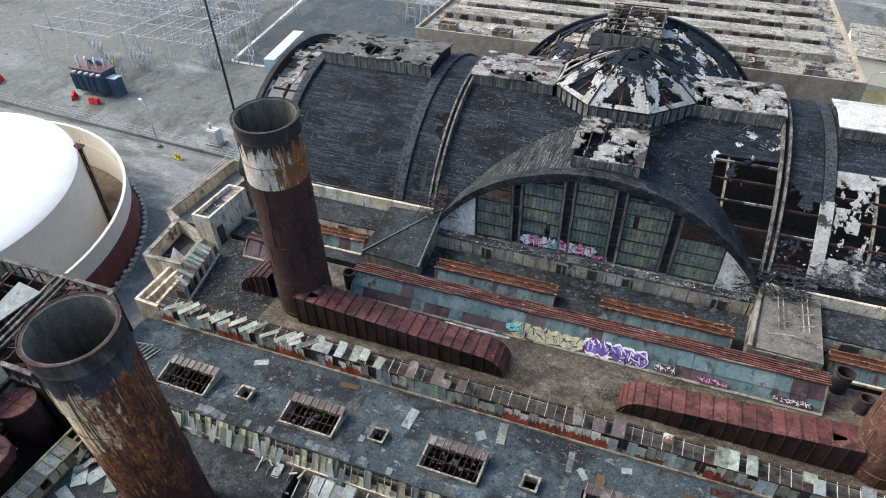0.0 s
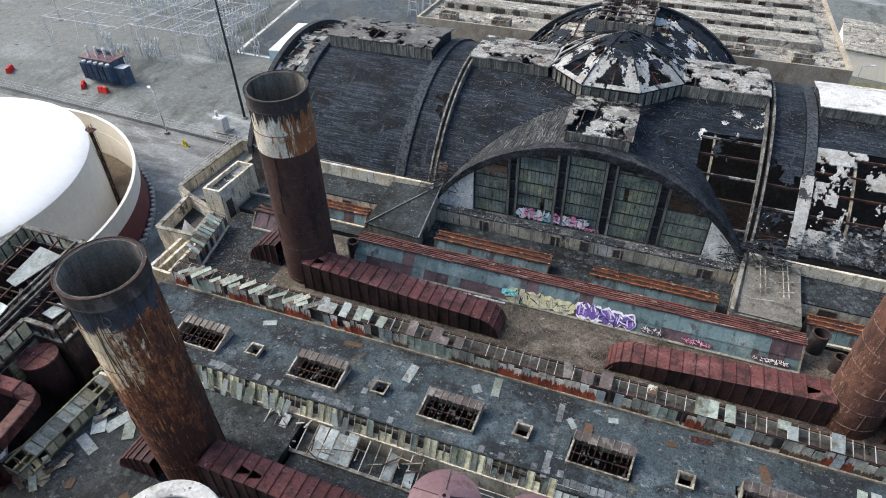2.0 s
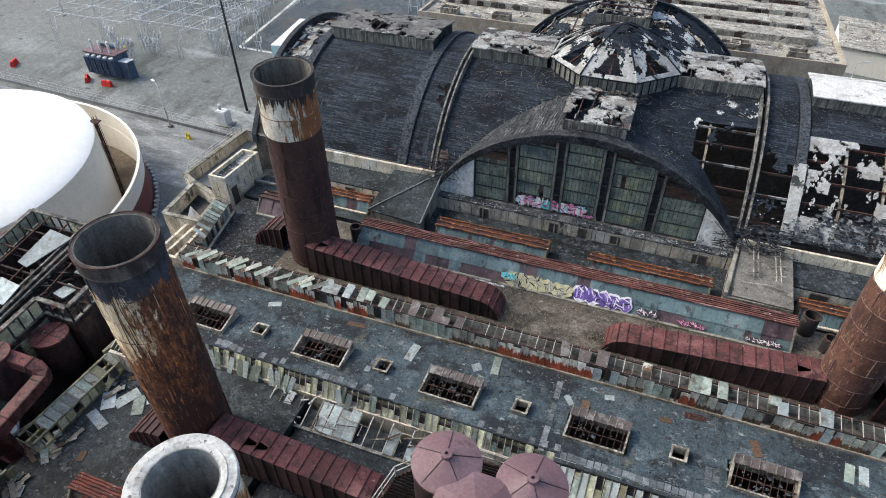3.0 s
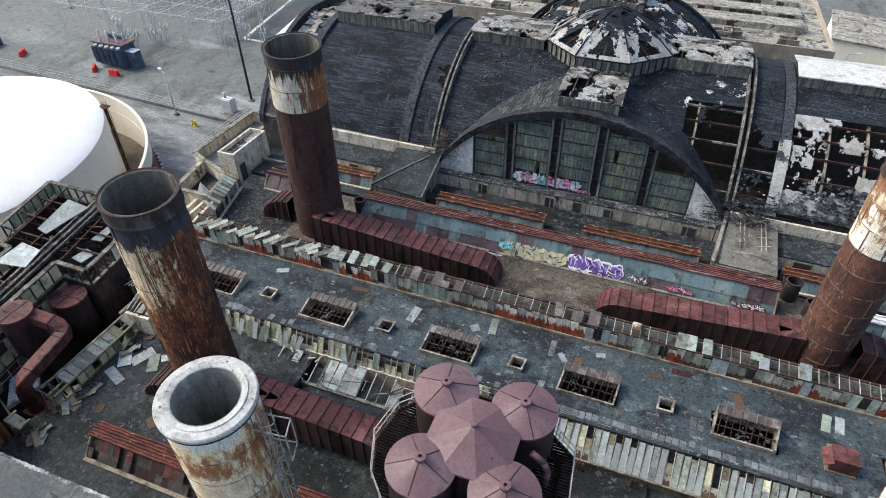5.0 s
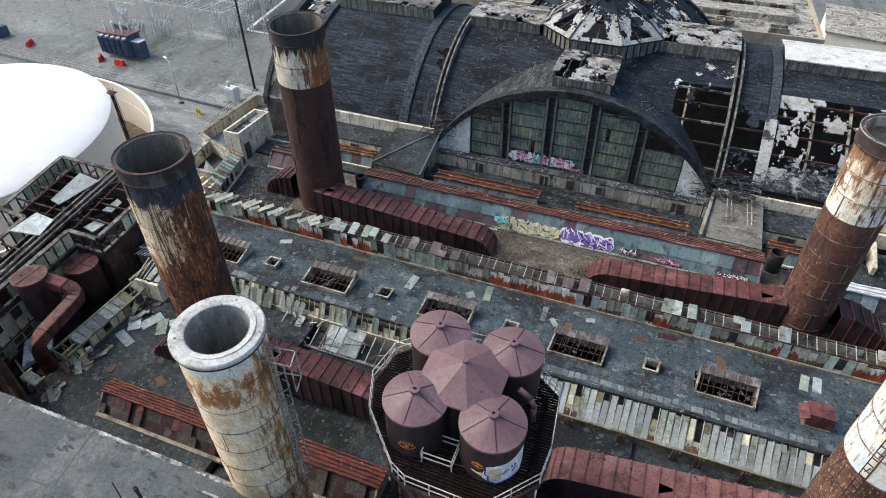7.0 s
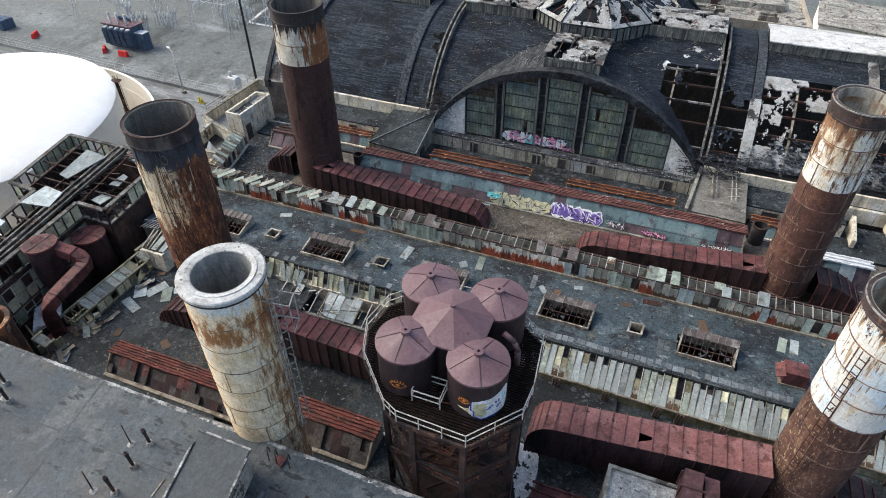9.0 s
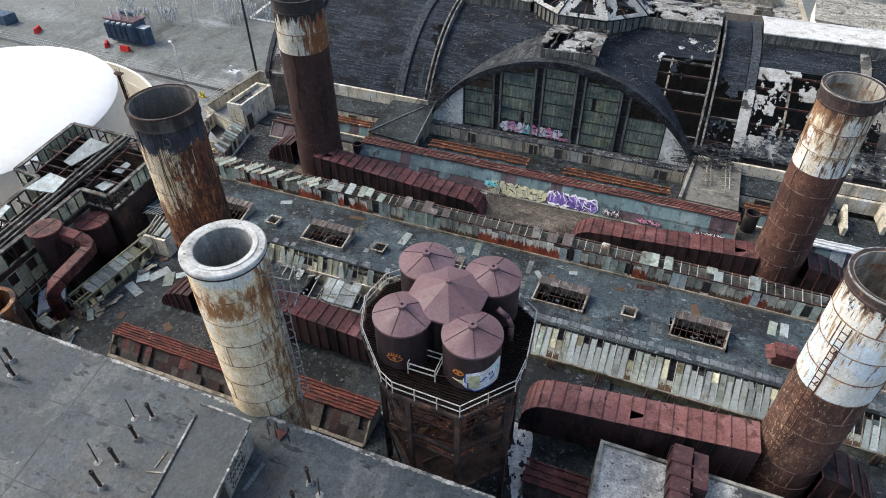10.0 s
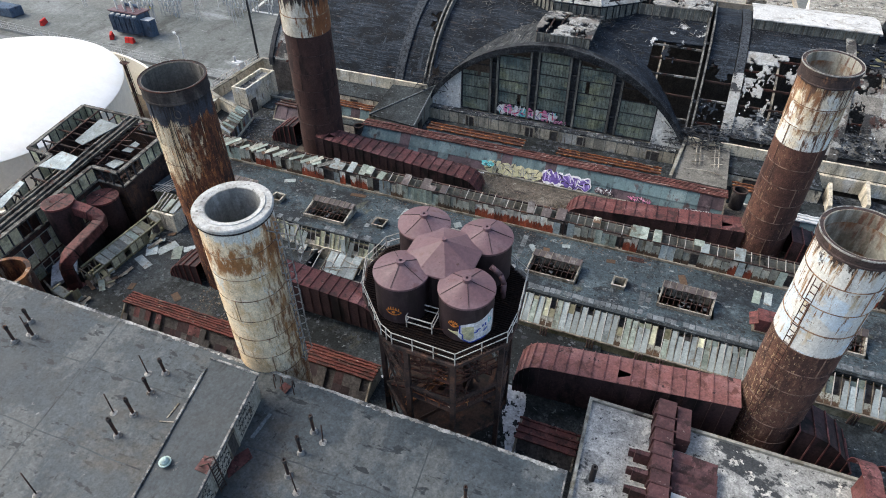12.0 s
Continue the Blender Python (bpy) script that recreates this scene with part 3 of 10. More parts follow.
def stack_mat(name, base, layers, grain=9.0, tone=0.35, rough=0.8):
    """A weathered chimney finish. Each layer: colour, noise scale, low, high, then leanings: side (dx, dy, amount), rise (z0, z1, amount), seam (z0, gap, amount)."""
    m = mat(name, base, [], grain=grain, tone=tone, rough=rough)
    nt = m.node_tree
    N, L = nt.nodes, nt.links
    geo = N.new("ShaderNodeNewGeometry")
    sep = N.new("ShaderNodeSeparateXYZ")
    L.new(geo.outputs["Position"], sep.inputs[0])

    def op(kind, a, b, c=None):
        n = N.new("ShaderNodeMath")
        n.operation = kind
        for k, v in enumerate((a, b, c)):
            if v is None:
                continue
            if isinstance(v, (int, float)):
                n.inputs[k].default_value = v
            else:
                L.new(v, n.inputs[k])
        return n.outputs[0]

    def span(v, lo, hi, a, b):
        r = N.new("ShaderNodeMapRange")
        for k, u in zip(("From Min", "From Max", "To Min", "To Max"), (lo, hi, a, b)):
            r.inputs[k].default_value = u
        L.new(v, r.inputs["Value"])
        return r.outputs[0]
    bsdf = N["Principled BSDF"]
    last = bsdf.inputs["Base Color"].links[0].from_node
    col = None
    for i, (c, scale, lo, hi, *lean) in enumerate(layers):
        mp = N.new("ShaderNodeMapping")
        mp.inputs["Scale"].default_value = scale
        mp.inputs["Location"].default_value = (3.7 * i, 9.1 * i, 5.3 * i)
        L.new(geo.outputs["Position"], mp.inputs["Vector"])
        n = N.new("ShaderNodeTexNoise")
        n.inputs["Scale"].default_value, n.inputs["Detail"].default_value, n.inputs["Roughness"].default_value = 1.0, 7.0, 0.68
        L.new(mp.outputs[0], n.inputs["Vector"])
        v = n.outputs["Fac"]
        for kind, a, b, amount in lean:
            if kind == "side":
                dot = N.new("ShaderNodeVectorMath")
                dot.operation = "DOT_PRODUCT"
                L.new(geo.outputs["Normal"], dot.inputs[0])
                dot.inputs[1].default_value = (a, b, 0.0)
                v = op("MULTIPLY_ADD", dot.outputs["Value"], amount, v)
            elif kind == "rise":
                v = op("ADD", v, span(sep.outputs["Z"], a, b, 0.0, amount))
            else:
                f = op("FRACT", op("DIVIDE", op("SUBTRACT", a, sep.outputs["Z"]), b), 0.0)
                v = op("ADD", v, span(f, 0.0, 0.8, amount, 0.0))
        x = N.new("ShaderNodeMix")
        x.data_type = "RGBA"
        L.new(span(v, lo, hi, 0.0, 1.0), x.inputs["Factor"])
        if col is None:
            x.inputs[6].default_value = (*base, 1)
        else:
            L.new(col, x.inputs[6])
        x.inputs[7].default_value = (*c, 1)
        col = x.outputs[2]
    L.new(col, last.inputs[6])
    return m


ORANGE, BROWN, PITCH = (0.24, 0.095, 0.038), (0.085, 0.034, 0.022), (0.024, 0.014, 0.013)
M["stackB"] = stack_mat("flaking_cream_paint_over_rust", (0.1, 0.038, 0.022), [
    (ORANGE, (2.6, 2.6, 1.0), 0.52, 0.6, ("rise", 38.0, 33.0, -0.1)),
    ((0.05, 0.022, 0.017), (2.0, 2.0, 0.7), 0.55, 0.61),
    ((0.3, 0.14, 0.06), (5.0, 5.0, 1.6), 0.6, 0.64, ("rise", 40.0, 34.0, -0.04)),
    # dark rust low down; the eastward dark also holds shade in its colour
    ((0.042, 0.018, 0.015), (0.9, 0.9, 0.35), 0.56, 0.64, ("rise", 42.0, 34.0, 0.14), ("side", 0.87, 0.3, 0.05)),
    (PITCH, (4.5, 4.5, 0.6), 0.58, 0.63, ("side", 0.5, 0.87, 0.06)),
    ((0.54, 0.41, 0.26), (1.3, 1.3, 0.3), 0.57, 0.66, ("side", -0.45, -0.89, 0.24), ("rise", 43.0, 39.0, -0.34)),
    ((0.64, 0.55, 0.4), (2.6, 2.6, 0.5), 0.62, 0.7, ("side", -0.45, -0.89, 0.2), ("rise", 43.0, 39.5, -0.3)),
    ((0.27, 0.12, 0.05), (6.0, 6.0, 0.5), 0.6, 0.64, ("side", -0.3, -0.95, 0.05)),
    ((0.03, 0.02, 0.018), (7.0, 7.0, 0.35), 0.66, 0.7),
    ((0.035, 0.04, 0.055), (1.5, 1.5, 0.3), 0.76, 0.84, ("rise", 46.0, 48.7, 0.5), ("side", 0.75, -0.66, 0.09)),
    ((0.02, 0.02, 0.024), (3.0, 3.0, 0.3), 0.74, 0.8, ("rise", 47.0, 49.2, 0.4)),
])
M["creamC"] = stack_mat("cream_paint_stained_by_rust", (0.76, 0.62, 0.43), [
    ((0.64, 0.46, 0.26), (0.7, 0.7, 0.45), 0.5, 0.65, ("seam", 49.6, 2.0, 0.07)),
    ((0.8, 0.71, 0.55), (0.7, 0.7, 0.9), 0.54, 0.62),
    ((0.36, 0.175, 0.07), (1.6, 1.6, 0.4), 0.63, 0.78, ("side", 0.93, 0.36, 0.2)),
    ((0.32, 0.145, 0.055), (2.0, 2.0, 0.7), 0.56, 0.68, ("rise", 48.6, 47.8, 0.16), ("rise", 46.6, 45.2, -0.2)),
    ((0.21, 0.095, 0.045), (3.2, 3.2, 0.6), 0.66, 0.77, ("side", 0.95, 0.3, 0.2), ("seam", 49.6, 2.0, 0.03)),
    ((0.66, 0.65, 0.6), (1.2, 1.2, 0.4), 0.62, 0.68, ("rise", 48.2, 49.2, 0.16), ("side", 0.4, -0.92, 0.03)),
    ((0.4, 0.25, 0.12), (6.0, 6.0, 0.8), 0.57, 0.66),
    ((0.72, 0.62, 0.45), (5.0, 5.0, 1.4), 0.62, 0.66),
    ((0.1, 0.05, 0.032), (3.5, 3.5, 2.2), 0.655, 0.69),
], tone=0.2)
M["creamE"] = stack_mat("cream_paint_with_rust_runs", (0.62, 0.56, 0.45), [
    ((0.44, 0.34, 0.22), (1.0, 1.0, 0.5), 0.5, 0.62, ("seam", 48.05, 2.1, 0.12), ("rise", 44.0, 42.5, -0.16)),
    ((0.21, 0.115, 0.065), (1.8, 1.8, 0.6), 0.57, 0.66, ("seam", 48.05, 2.1, 0.1), ("side", -0.9, -0.2, 0.12), ("rise", 44.2, 42.8, -0.2)),
    ((0.66, 0.66, 0.62), (0.6, 0.6, 0.5), 0.54, 0.6, ("rise", 44.4, 42.6, 0.12)),
    ((0.085, 0.05, 0.038), (2.0, 2.0, 0.3), 0.6, 0.65, ("rise", 46.4, 48.4, 0.12), ("side", 0.6, -0.6, 0.1)),
    ((0.2, 0.09, 0.045), (5.0, 5.0, 0.5), 0.6, 0.64, ("seam", 48.05, 2.1, 0.06)),
    ((0.13, 0.075, 0.05), (6.0, 6.0, 2.5), 0.66, 0.69),
], tone=0.2)
M["whiteD"] = stack_mat("white_paint_with_rust_runs", (0.6, 0.6, 0.57), [
    ((0.48, 0.4, 0.28), (1.6, 1.6, 0.25), 0.6, 0.7, ("seam", 48.6, 2.0, 0.06)),
    ((0.54, 0.62, 0.68), (0.4, 0.4, 0.4), 0.53, 0.58, ("rise", 46.6, 42.0, 0.08)),
    ((0.3, 0.2, 0.12), (2.6, 2.6, 0.35), 0.62, 0.68, ("rise", 44.0, 48.0, 0.08), ("side", -0.9, 0.3, 0.05)),
    ((0.035, 0.026, 0.024), (2.8, 2.8, 0.8), 0.72, 0.78, ("rise", 47.0, 49.0, 0.3)),
    ((0.2, 0.11, 0.06), (5.0, 5.0, 0.6), 0.61, 0.65, ("seam", 48.6, 2.0, 0.06)),
    ((0.055, 0.035, 0.028), (4.5, 4.5, 3.0), 0.655, 0.68, ("side", -0.9, -0.3, 0.05)),
], tone=0.16)
M["creamA"] = stack_mat("cream_paint_with_rust_runs", (0.5, 0.46, 0.38), [
    ((0.3, 0.19, 0.1), (0.9, 0.9, 0.3), 0.54, 0.6, ("side", 0.85, 0.3, 0.14)),
    ((0.2, 0.08, 0.035), (2.2, 2.2, 0.4), 0.56, 0.62, ("side", 0.9, 0.2, 0.2), ("seam", 48.1, 2.2, 0.05)),
    ((0.6, 0.57, 0.5), (0.8, 0.8, 0.4), 0.57, 0.62, ("side", -0.6, -0.8, 0.06)),
    ((0.03, 0.025, 0.024), (1.8, 1.8, 0.25), 0.6, 0.66, ("rise", 46.2, 48.2, 0.22)),
    ((0.1, 0.05, 0.032), (5.0, 5.0, 0.6), 0.6, 0.64),
], tone=0.22)
SPOTS = [((0.105, 0.05, 0.036), (0.5, 0.5, 0.35), 0.48, 0.6), ((0.045, 0.023, 0.02), (0.7, 0.7, 0.2), 0.52, 0.6), ((0.02, 0.013, 0.013), (2.5, 2.5, 0.8), 0.62, 0.67)]
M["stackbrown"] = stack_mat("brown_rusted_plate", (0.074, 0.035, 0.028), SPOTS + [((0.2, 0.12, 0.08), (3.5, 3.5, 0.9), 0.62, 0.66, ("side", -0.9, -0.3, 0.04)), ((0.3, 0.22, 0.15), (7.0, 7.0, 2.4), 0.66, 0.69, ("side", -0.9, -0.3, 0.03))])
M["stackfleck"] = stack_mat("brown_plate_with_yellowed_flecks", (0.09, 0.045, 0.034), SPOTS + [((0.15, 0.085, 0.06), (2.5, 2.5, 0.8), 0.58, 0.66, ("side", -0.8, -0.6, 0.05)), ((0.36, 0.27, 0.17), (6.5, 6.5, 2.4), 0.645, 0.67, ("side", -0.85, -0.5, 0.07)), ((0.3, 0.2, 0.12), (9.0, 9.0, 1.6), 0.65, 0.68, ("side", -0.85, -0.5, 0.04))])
M["stackdark"] = stack_mat("dark_maroon_brown_plate", (0.048, 0.0235, 0.021), [((0.06, 0.031, 0.027), (0.5, 0.5, 0.35), 0.48, 0.6), ((0.026, 0.015, 0.015), (0.8, 0.8, 0.2), 0.52, 0.6), ((0.1, 0.055, 0.045), (3.0, 3.0, 0.8), 0.64, 0.68)], tone=0.25)
M["capbrown"] = mat("sooty_brown_collar", (0.052, 0.036, 0.034), [((0.025, 0.02, 0.02), (0.9, 0.9, 0.9), 0.5, 0.6), ((0.15, 0.08, 0.05), (1.6, 1.6, 0.6), 0.58, 0.66)], grain=7.0, tone=0.3)
M["greylining"] = mat("pale_grey_lining", (0.24, 0.24, 0.23), [((0.13, 0.13, 0.125), (1.2, 1.2, 0.15), 0.48, 0.62), ((0.32, 0.32, 0.31), (0.8, 0.8, 0.3), 0.57, 0.66)], grain=5.0, tone=0.2)
M["grating"] = mat("sooty_open_grating", (0.011, 0.008, 0.0075), [((0.022, 0.013, 0.01), (1.2, 1.2, 1.2), 0.55, 0.64)], grain=6.0, tone=0.3, spec=0.04, rough=0.95)
M["beigewall"] = mat("sunlit_beige_render", (0.36, 0.315, 0.25), [((0.26, 0.22, 0.17), (0.4, 0.4, 0.15), 0.5, 0.62), ((0.42, 0.38, 0.32), (0.5, 0.5, 0.4), 0.56, 0.64)], grain=4.0, tone=0.2)
M["shedbits"] = mat("burnt_mixed_debris", (0.05, 0.04, 0.038), [((0.2, 0.21, 0.21), (2.5, 2.5, 2.5), 0.62, 0.66), ((0.085, 0.04, 0.03), (1.5, 1.5, 1.5), 0.52, 0.6)], grain=5.0, tone=0.4, island=0.7)
M["darkseam"] = mat("dark_worn_seam", (0.075, 0.045, 0.04), [((0.03, 0.019, 0.018), (1.6, 1.6, 0.9), 0.47, 0.55)], grain=6.0)
M["creamseam"] = mat("rust_stained_cream_seam", (0.28, 0.17, 0.1), [((0.12, 0.06, 0.04), (1.4, 1.4, 0.8), 0.46, 0.56), ((0.5, 0.44, 0.35), (1.8, 1.8, 0.8), 0.58, 0.63)], grain=6.0)

# ---- small building helpers ----


# The plan grid is oblique: AXES turns it into true metres, and each roof is levelled about one point of it.
AXES = Matrix(((0.99965, -0.03228, 0.00938), (-0.00643, 1.04043, 0.03965), (0.02564, -0.13484, 1.03217)))
POLE = Vector((5.869, -11.128, 65.555))
LIFT = 12.3
LEVELS = {
    "ground": (-120.0, 92.0, 2.0), "near": (-6.0, -3.0, 22.6), "fan": (16.0, 6.0, 19.2), "low": (-28.0, 11.0, 17.0), "low_mid": (-11.0, 9.0, 15.6),
    "low_east": (14.0, 13.5, 17.0), "tower": (-0.5, 7.2, 29.9), "roof": (-3.0, 25.0, 20.0), "gravel": (-3.0, 36.5, 20.0), "annex": (-3.0, 46.5, 20.4),
    "hall": (-2.1, 50.6, 22.2), "side": (-46.0, 44.0, 20.0), "shed": (-50.0, 18.0, 24.0), "rear": (-5.0, 98.0, 28.0)}
HERE = ["metres"]


def zone(name):
    """The level on which the following things are set out; "metres" takes true coordinates."""
    HERE[0] = name


def site(p):
    """From the plan grid to true metres."""
    p = Vector(p)
    if HERE[0] == "metres":
        return p
    ax, ay, az = LEVELS[HERE[0]]
    level = (AXES @ Vector((ax, ay, az))).z
    if HERE[0] == "ground":
        level = -LIFT
    elif HERE[0] == "hall":
        level += AXES[2][1] * (p.y - ay)
    q = AXES @ Vector((p.x, p.y, az))
    k = (level - POLE.z) / (q.z - POLE.z)
    q = POLE + (q - POLE) * k
    z = level + k * AXES[2][2] * (p.z - az) + LIFT
    return Vector((q.x, q.y, 0.0 if p.z <= GROUND + 1e-4 and HERE[0] != "ground" else z))


def thing(name, x, y, z, label, category, group="", kind=""):
    ob = new(name)
    ob.location = site((x, y, z))
    ob.empty_display_size = 0.3
    return tagged(ob, label, category, group, kind)


HOME = {}


def part(name, bm, material, parent, label="", kind="", solid=0.0, local=False):
    """Links bm, built on the plan grid, as one mesh under parent; local: bm is already in metres round its own origin."""
    base = Vector((0, 0, 0))
    if not local:
        for v in bm.verts:
            v.co = site(v.co)
    p = parent
    while p is not None:
        base += Vector(p.location)
        p = p.parent
    bmesh.ops.translate(bm, vec=-base, verts=bm.verts)
    bmesh.ops.recalc_face_normals(bm, faces=bm.faces)
    for e in bm.edges:
        if len(e.link_faces) == 2 and e.calc_face_angle(0) > 0.5:
            e.smooth = False
    me = bpy.data.meshes.new(name)
    bm.to_mesh(me)
    bm.free()
    for one in (material if isinstance(material, (list, tuple)) else [material]):
        me.materials.append(M[one] if isinstance(one, str) else one)
    ob = new(name, me)
    ob.parent = parent
    if solid:
        mod = ob.modifiers.new("thickness", "SOLIDIFY")
        mod.thickness, mod.offset = solid, -1
    return tagged(ob, label, "", "", kind)


def top(name, bm, material, label, category, group="", kind="", solid=0.0):
    """A thing of one mesh, with its origin at the middle of its base."""
    for v in bm.verts:
        v.co = site(v.co)
    xs = [v.co for v in bm.verts]
    c = Vector(((min(v.x for v in xs) + max(v.x for v in xs)) / 2, (min(v.y for v in xs) + max(v.y for v in xs)) / 2, min(v.z for v in xs)))
    bmesh.ops.translate(bm, vec=-c, verts=bm.verts)
    ob = part(name, bm, material, None, "", "", solid, True)
    ob.location = c
    return tagged(ob, label, category, group, kind)


def nb():
    return bmesh.new()


def bx(bm, x0, x1, y0, y1, z0, z1):
    v = [bm.verts.new((x, y, z)) for z in (z0, z1) for x, y in ((x0, y0), (x1, y0), (x1, y1), (x0, y1))]
    for f in ((3, 2, 1, 0), (4, 5, 6, 7), (0, 1, 5, 4), (1, 2, 6, 5), (2, 3, 7, 6), (3, 0, 4, 7)):
        bm.faces.new([v[i] for i in f])
    return bm


def hexa(bm, pts):
    """A solid with eight corners: four below, four above, in the same order."""
    v = [bm.verts.new(p) for p in pts]
    for f in ((3, 2, 1, 0), (4, 5, 6, 7), (0, 1, 5, 4), (1, 2, 6, 5), (2, 3, 7, 6), (3, 0, 4, 7)):
        bm.faces.new([v[i] for i in f])
    return bm


def slab(bm, a, b, c, d, th):
    """A plate over four corners, th thick below them."""
    a, b, c, d = map(Vector, (a, b, c, d))
    n = (b - a).cross(d - a).normalized()
    if n.z < 0 or (abs(n.z) < 1e-6 and n.y > 0):
        n = -n
    return hexa(bm, [p - n * th for p in (a, b, c, d)] + [a, b, c, d])


def beam(bm, p, q, w, h=None):
    p, q = Vector(p), Vector(q)
    h = h or w
    d = (q - p).normalized()
    up = Vector((0, 0, 1)) if abs(d.z) < 0.95 else Vector((1, 0, 0))
    s = d.cross(up).normalized() * (w / 2)
    u = s.cross(d).normalized() * (h / 2)
    return hexa(bm, [p - s - u, p + s - u, q + s - u, q - s - u, p - s + u, p + s + u, q + s + u, q - s + u])


def sweep(bm, pts, w, h):
    """One unbroken bar of w by h along a line of points."""
    pts = [Vector(p) for p in pts]
    rings = []
    for i, p in enumerate(pts):
        d = (pts[min(i + 1, len(pts) - 1)] - pts[max(i - 1, 0)]).normalized()
        up = Vector((0, 0, 1)) if abs(d.z) < 0.95 else Vector((1, 0, 0))
        s = d.cross(up).normalized() * (w / 2)
        u = s.cross(d).normalized() * (h / 2)
        rings.append([bm.verts.new(q) for q in (p - s - u, p + s - u, p + s + u, p - s + u)])
    for a, b in zip(rings, rings[1:]):
        for k in range(4):
            bm.faces.new((a[k], a[(k + 1) % 4], b[(k + 1) % 4], b[k]))
    bm.faces.new(rings[0][::-1])
    bm.faces.new(rings[-1])
    return bm


def tube(bm, p, q, r, n=10, r2=None, caps=True):
    p, q = Vector(p), Vector(q)
    r2 = r if r2 is None else r2
    d = (q - p).normalized()
    up = Vector((0, 0, 1)) if abs(d.z) < 0.95 else Vector((1, 0, 0))
    s = d.cross(up).normalized()
    u = s.cross(d)
    A, B = [], []
    for i in range(n):
        a = 2 * math.pi * i / n
        o = s * math.cos(a) + u * math.sin(a)
        A.append(bm.verts.new(p + o * r))
        B.append(bm.verts.new(q + o * r2))
    for i in range(n):
        f = bm.faces.new((A[i], A[(i + 1) % n], B[(i + 1) % n], B[i]))
        f.smooth = True
    if caps:
        bm.faces.new(A[::-1])
        bm.faces.new(B)
    return bm


def lathe(bm, prof, cx, cy, n=48, smooth=True, closed=True, a0=0.0, a1=2 * math.pi):
    """Turns (radius, height) pairs round an upright axis; closed joins the last pair to the first."""
    full = abs(a1 - a0 - 2 * math.pi) < 1e-6
    steps = n if full else n + 1
    rows = [[bm.verts.new((cx + r * math.cos(a0 + (a1 - a0) * i / n), cy + r * math.sin(a0 + (a1 - a0) * i / n), z)) for r, z in prof] for i in range(steps)]
    m = len(prof)
    for i in range(n):
        A, B = rows[i], rows[(i + 1) % steps]
        for j in range(m if closed else m - 1):
            k = (j + 1) % m
            f = bm.faces.new((A[j], B[j], B[k], A[k]))
            f.smooth = smooth
    if not full and closed:
        bm.faces.new(rows[0])
        bm.faces.new(rows[-1][::-1])
    return bm


def prism(bm, pts, z0, z1):
    A = [bm.verts.new((x, y, z0)) for x, y in pts]
    B = [bm.verts.new((x, y, z1)) for x, y in pts]
    n = len(pts)
    for i in range(n):
        bm.faces.new((A[i], A[(i + 1) % n], B[(i + 1) % n], B[i]))
    bm.faces.new(A[::-1])
    bm.faces.new(B)
    return bm


def rect_frame(bm, x0, x1, y0, y1, z0, z1, w):
    bx(bm, x0, x1, y0, y0 + w, z0, z1)
    bx(bm, x0, x1, y1 - w, y1, z0, z1)
    bx(bm, x0, x0 + w, y0 + w, y1 - w, z0, z1)
    bx(bm, x1 - w, x1, y0 + w, y1 - w, z0, z1)
    return bm


rnd = random.Random(7)
# ==== BODY ====

# ---- ground, road and yard surface ----
bm = nb()
bx(bm, -2500, 2500, -2500, 2500, -1.0, 0.0)
top("ground", bm, "yard", "weathered grey asphalt yard with pale stains", "ground", kind="structure")
zone("ground")
bm = nb()
slab(bm, (-260, 70, GROUND + 0.02), (-30, 62, GROUND + 0.02), (-30, 82, GROUND + 0.02), (-260, 88, GROUND + 0.02), 0.1)
top("road", bm, "road", "pale worn concrete service road beside the tank", "road", kind="structure")

# ---- main roof over the boiler house ----
SKY_Y = 24.3
SKY = [(-35.35 + 12.53 * k, -30.3 + 12.53 * k) for k in range(7)]
HAT = [-27.05 + 12.72 * k for k in range(6)]
zone("roof")
X0, X1 = -42.0, 46.0
roof = thing("boiler_house", 2, 25, GROUND, "long concrete boiler house with a flat patched grey roof", "building", kind="structure")
def roof_panel(*box):
    part("roof_panel", bx(nb(), *box), "roof", roof)


roof_panel(X0, 2.0, 21.5, 22.95, 19.6, 20.0)
roof_panel(2.0, X1, 20.9, 22.95, 19.6, 20.0)
roof_panel(X0, X1, 25.65, 29.6, 19.6, 20.0)
cuts = sorted([(a, b) for a, b in SKY] + [(x - 0.62, x + 0.62) for x in HAT])
edge = X0
for a, b in cuts:
    roof_panel(edge, a, 22.95, 25.65, 19.6, 20.0)
    if b - a < 2:
        roof_panel(a, b, 22.95, 23.88, 19.6, 20.0)
        roof_panel(a, b, 25.12, 25.65, 19.6, 20.0)
    edge = b
roof_panel(edge, X1, 22.95, 25.65, 19.6, 20.0)
bm = nb()
bx(bm, X0, X1, 21.3, 21.7, GROUND, 19.6)
bx(bm, X0, X0 + 0.4, 21.7, 29.6, GROUND, 19.6)
bx(bm, X1 - 0.4, X1, 21.7, 29.6, GROUND, 19.6)
part("wall", bm, "mossy", roof)
bm = nb()
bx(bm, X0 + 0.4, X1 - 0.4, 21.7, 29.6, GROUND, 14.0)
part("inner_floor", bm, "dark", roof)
bm = nb()
bx(bm, 2.0, X1, 20.55, 20.9, 19.7, 20.08)
bx(bm, X0 - 0.3, 2.0, 21.36, 21.5, 19.85, 20.08)
part("gutter", bm, "lowroof", roof)

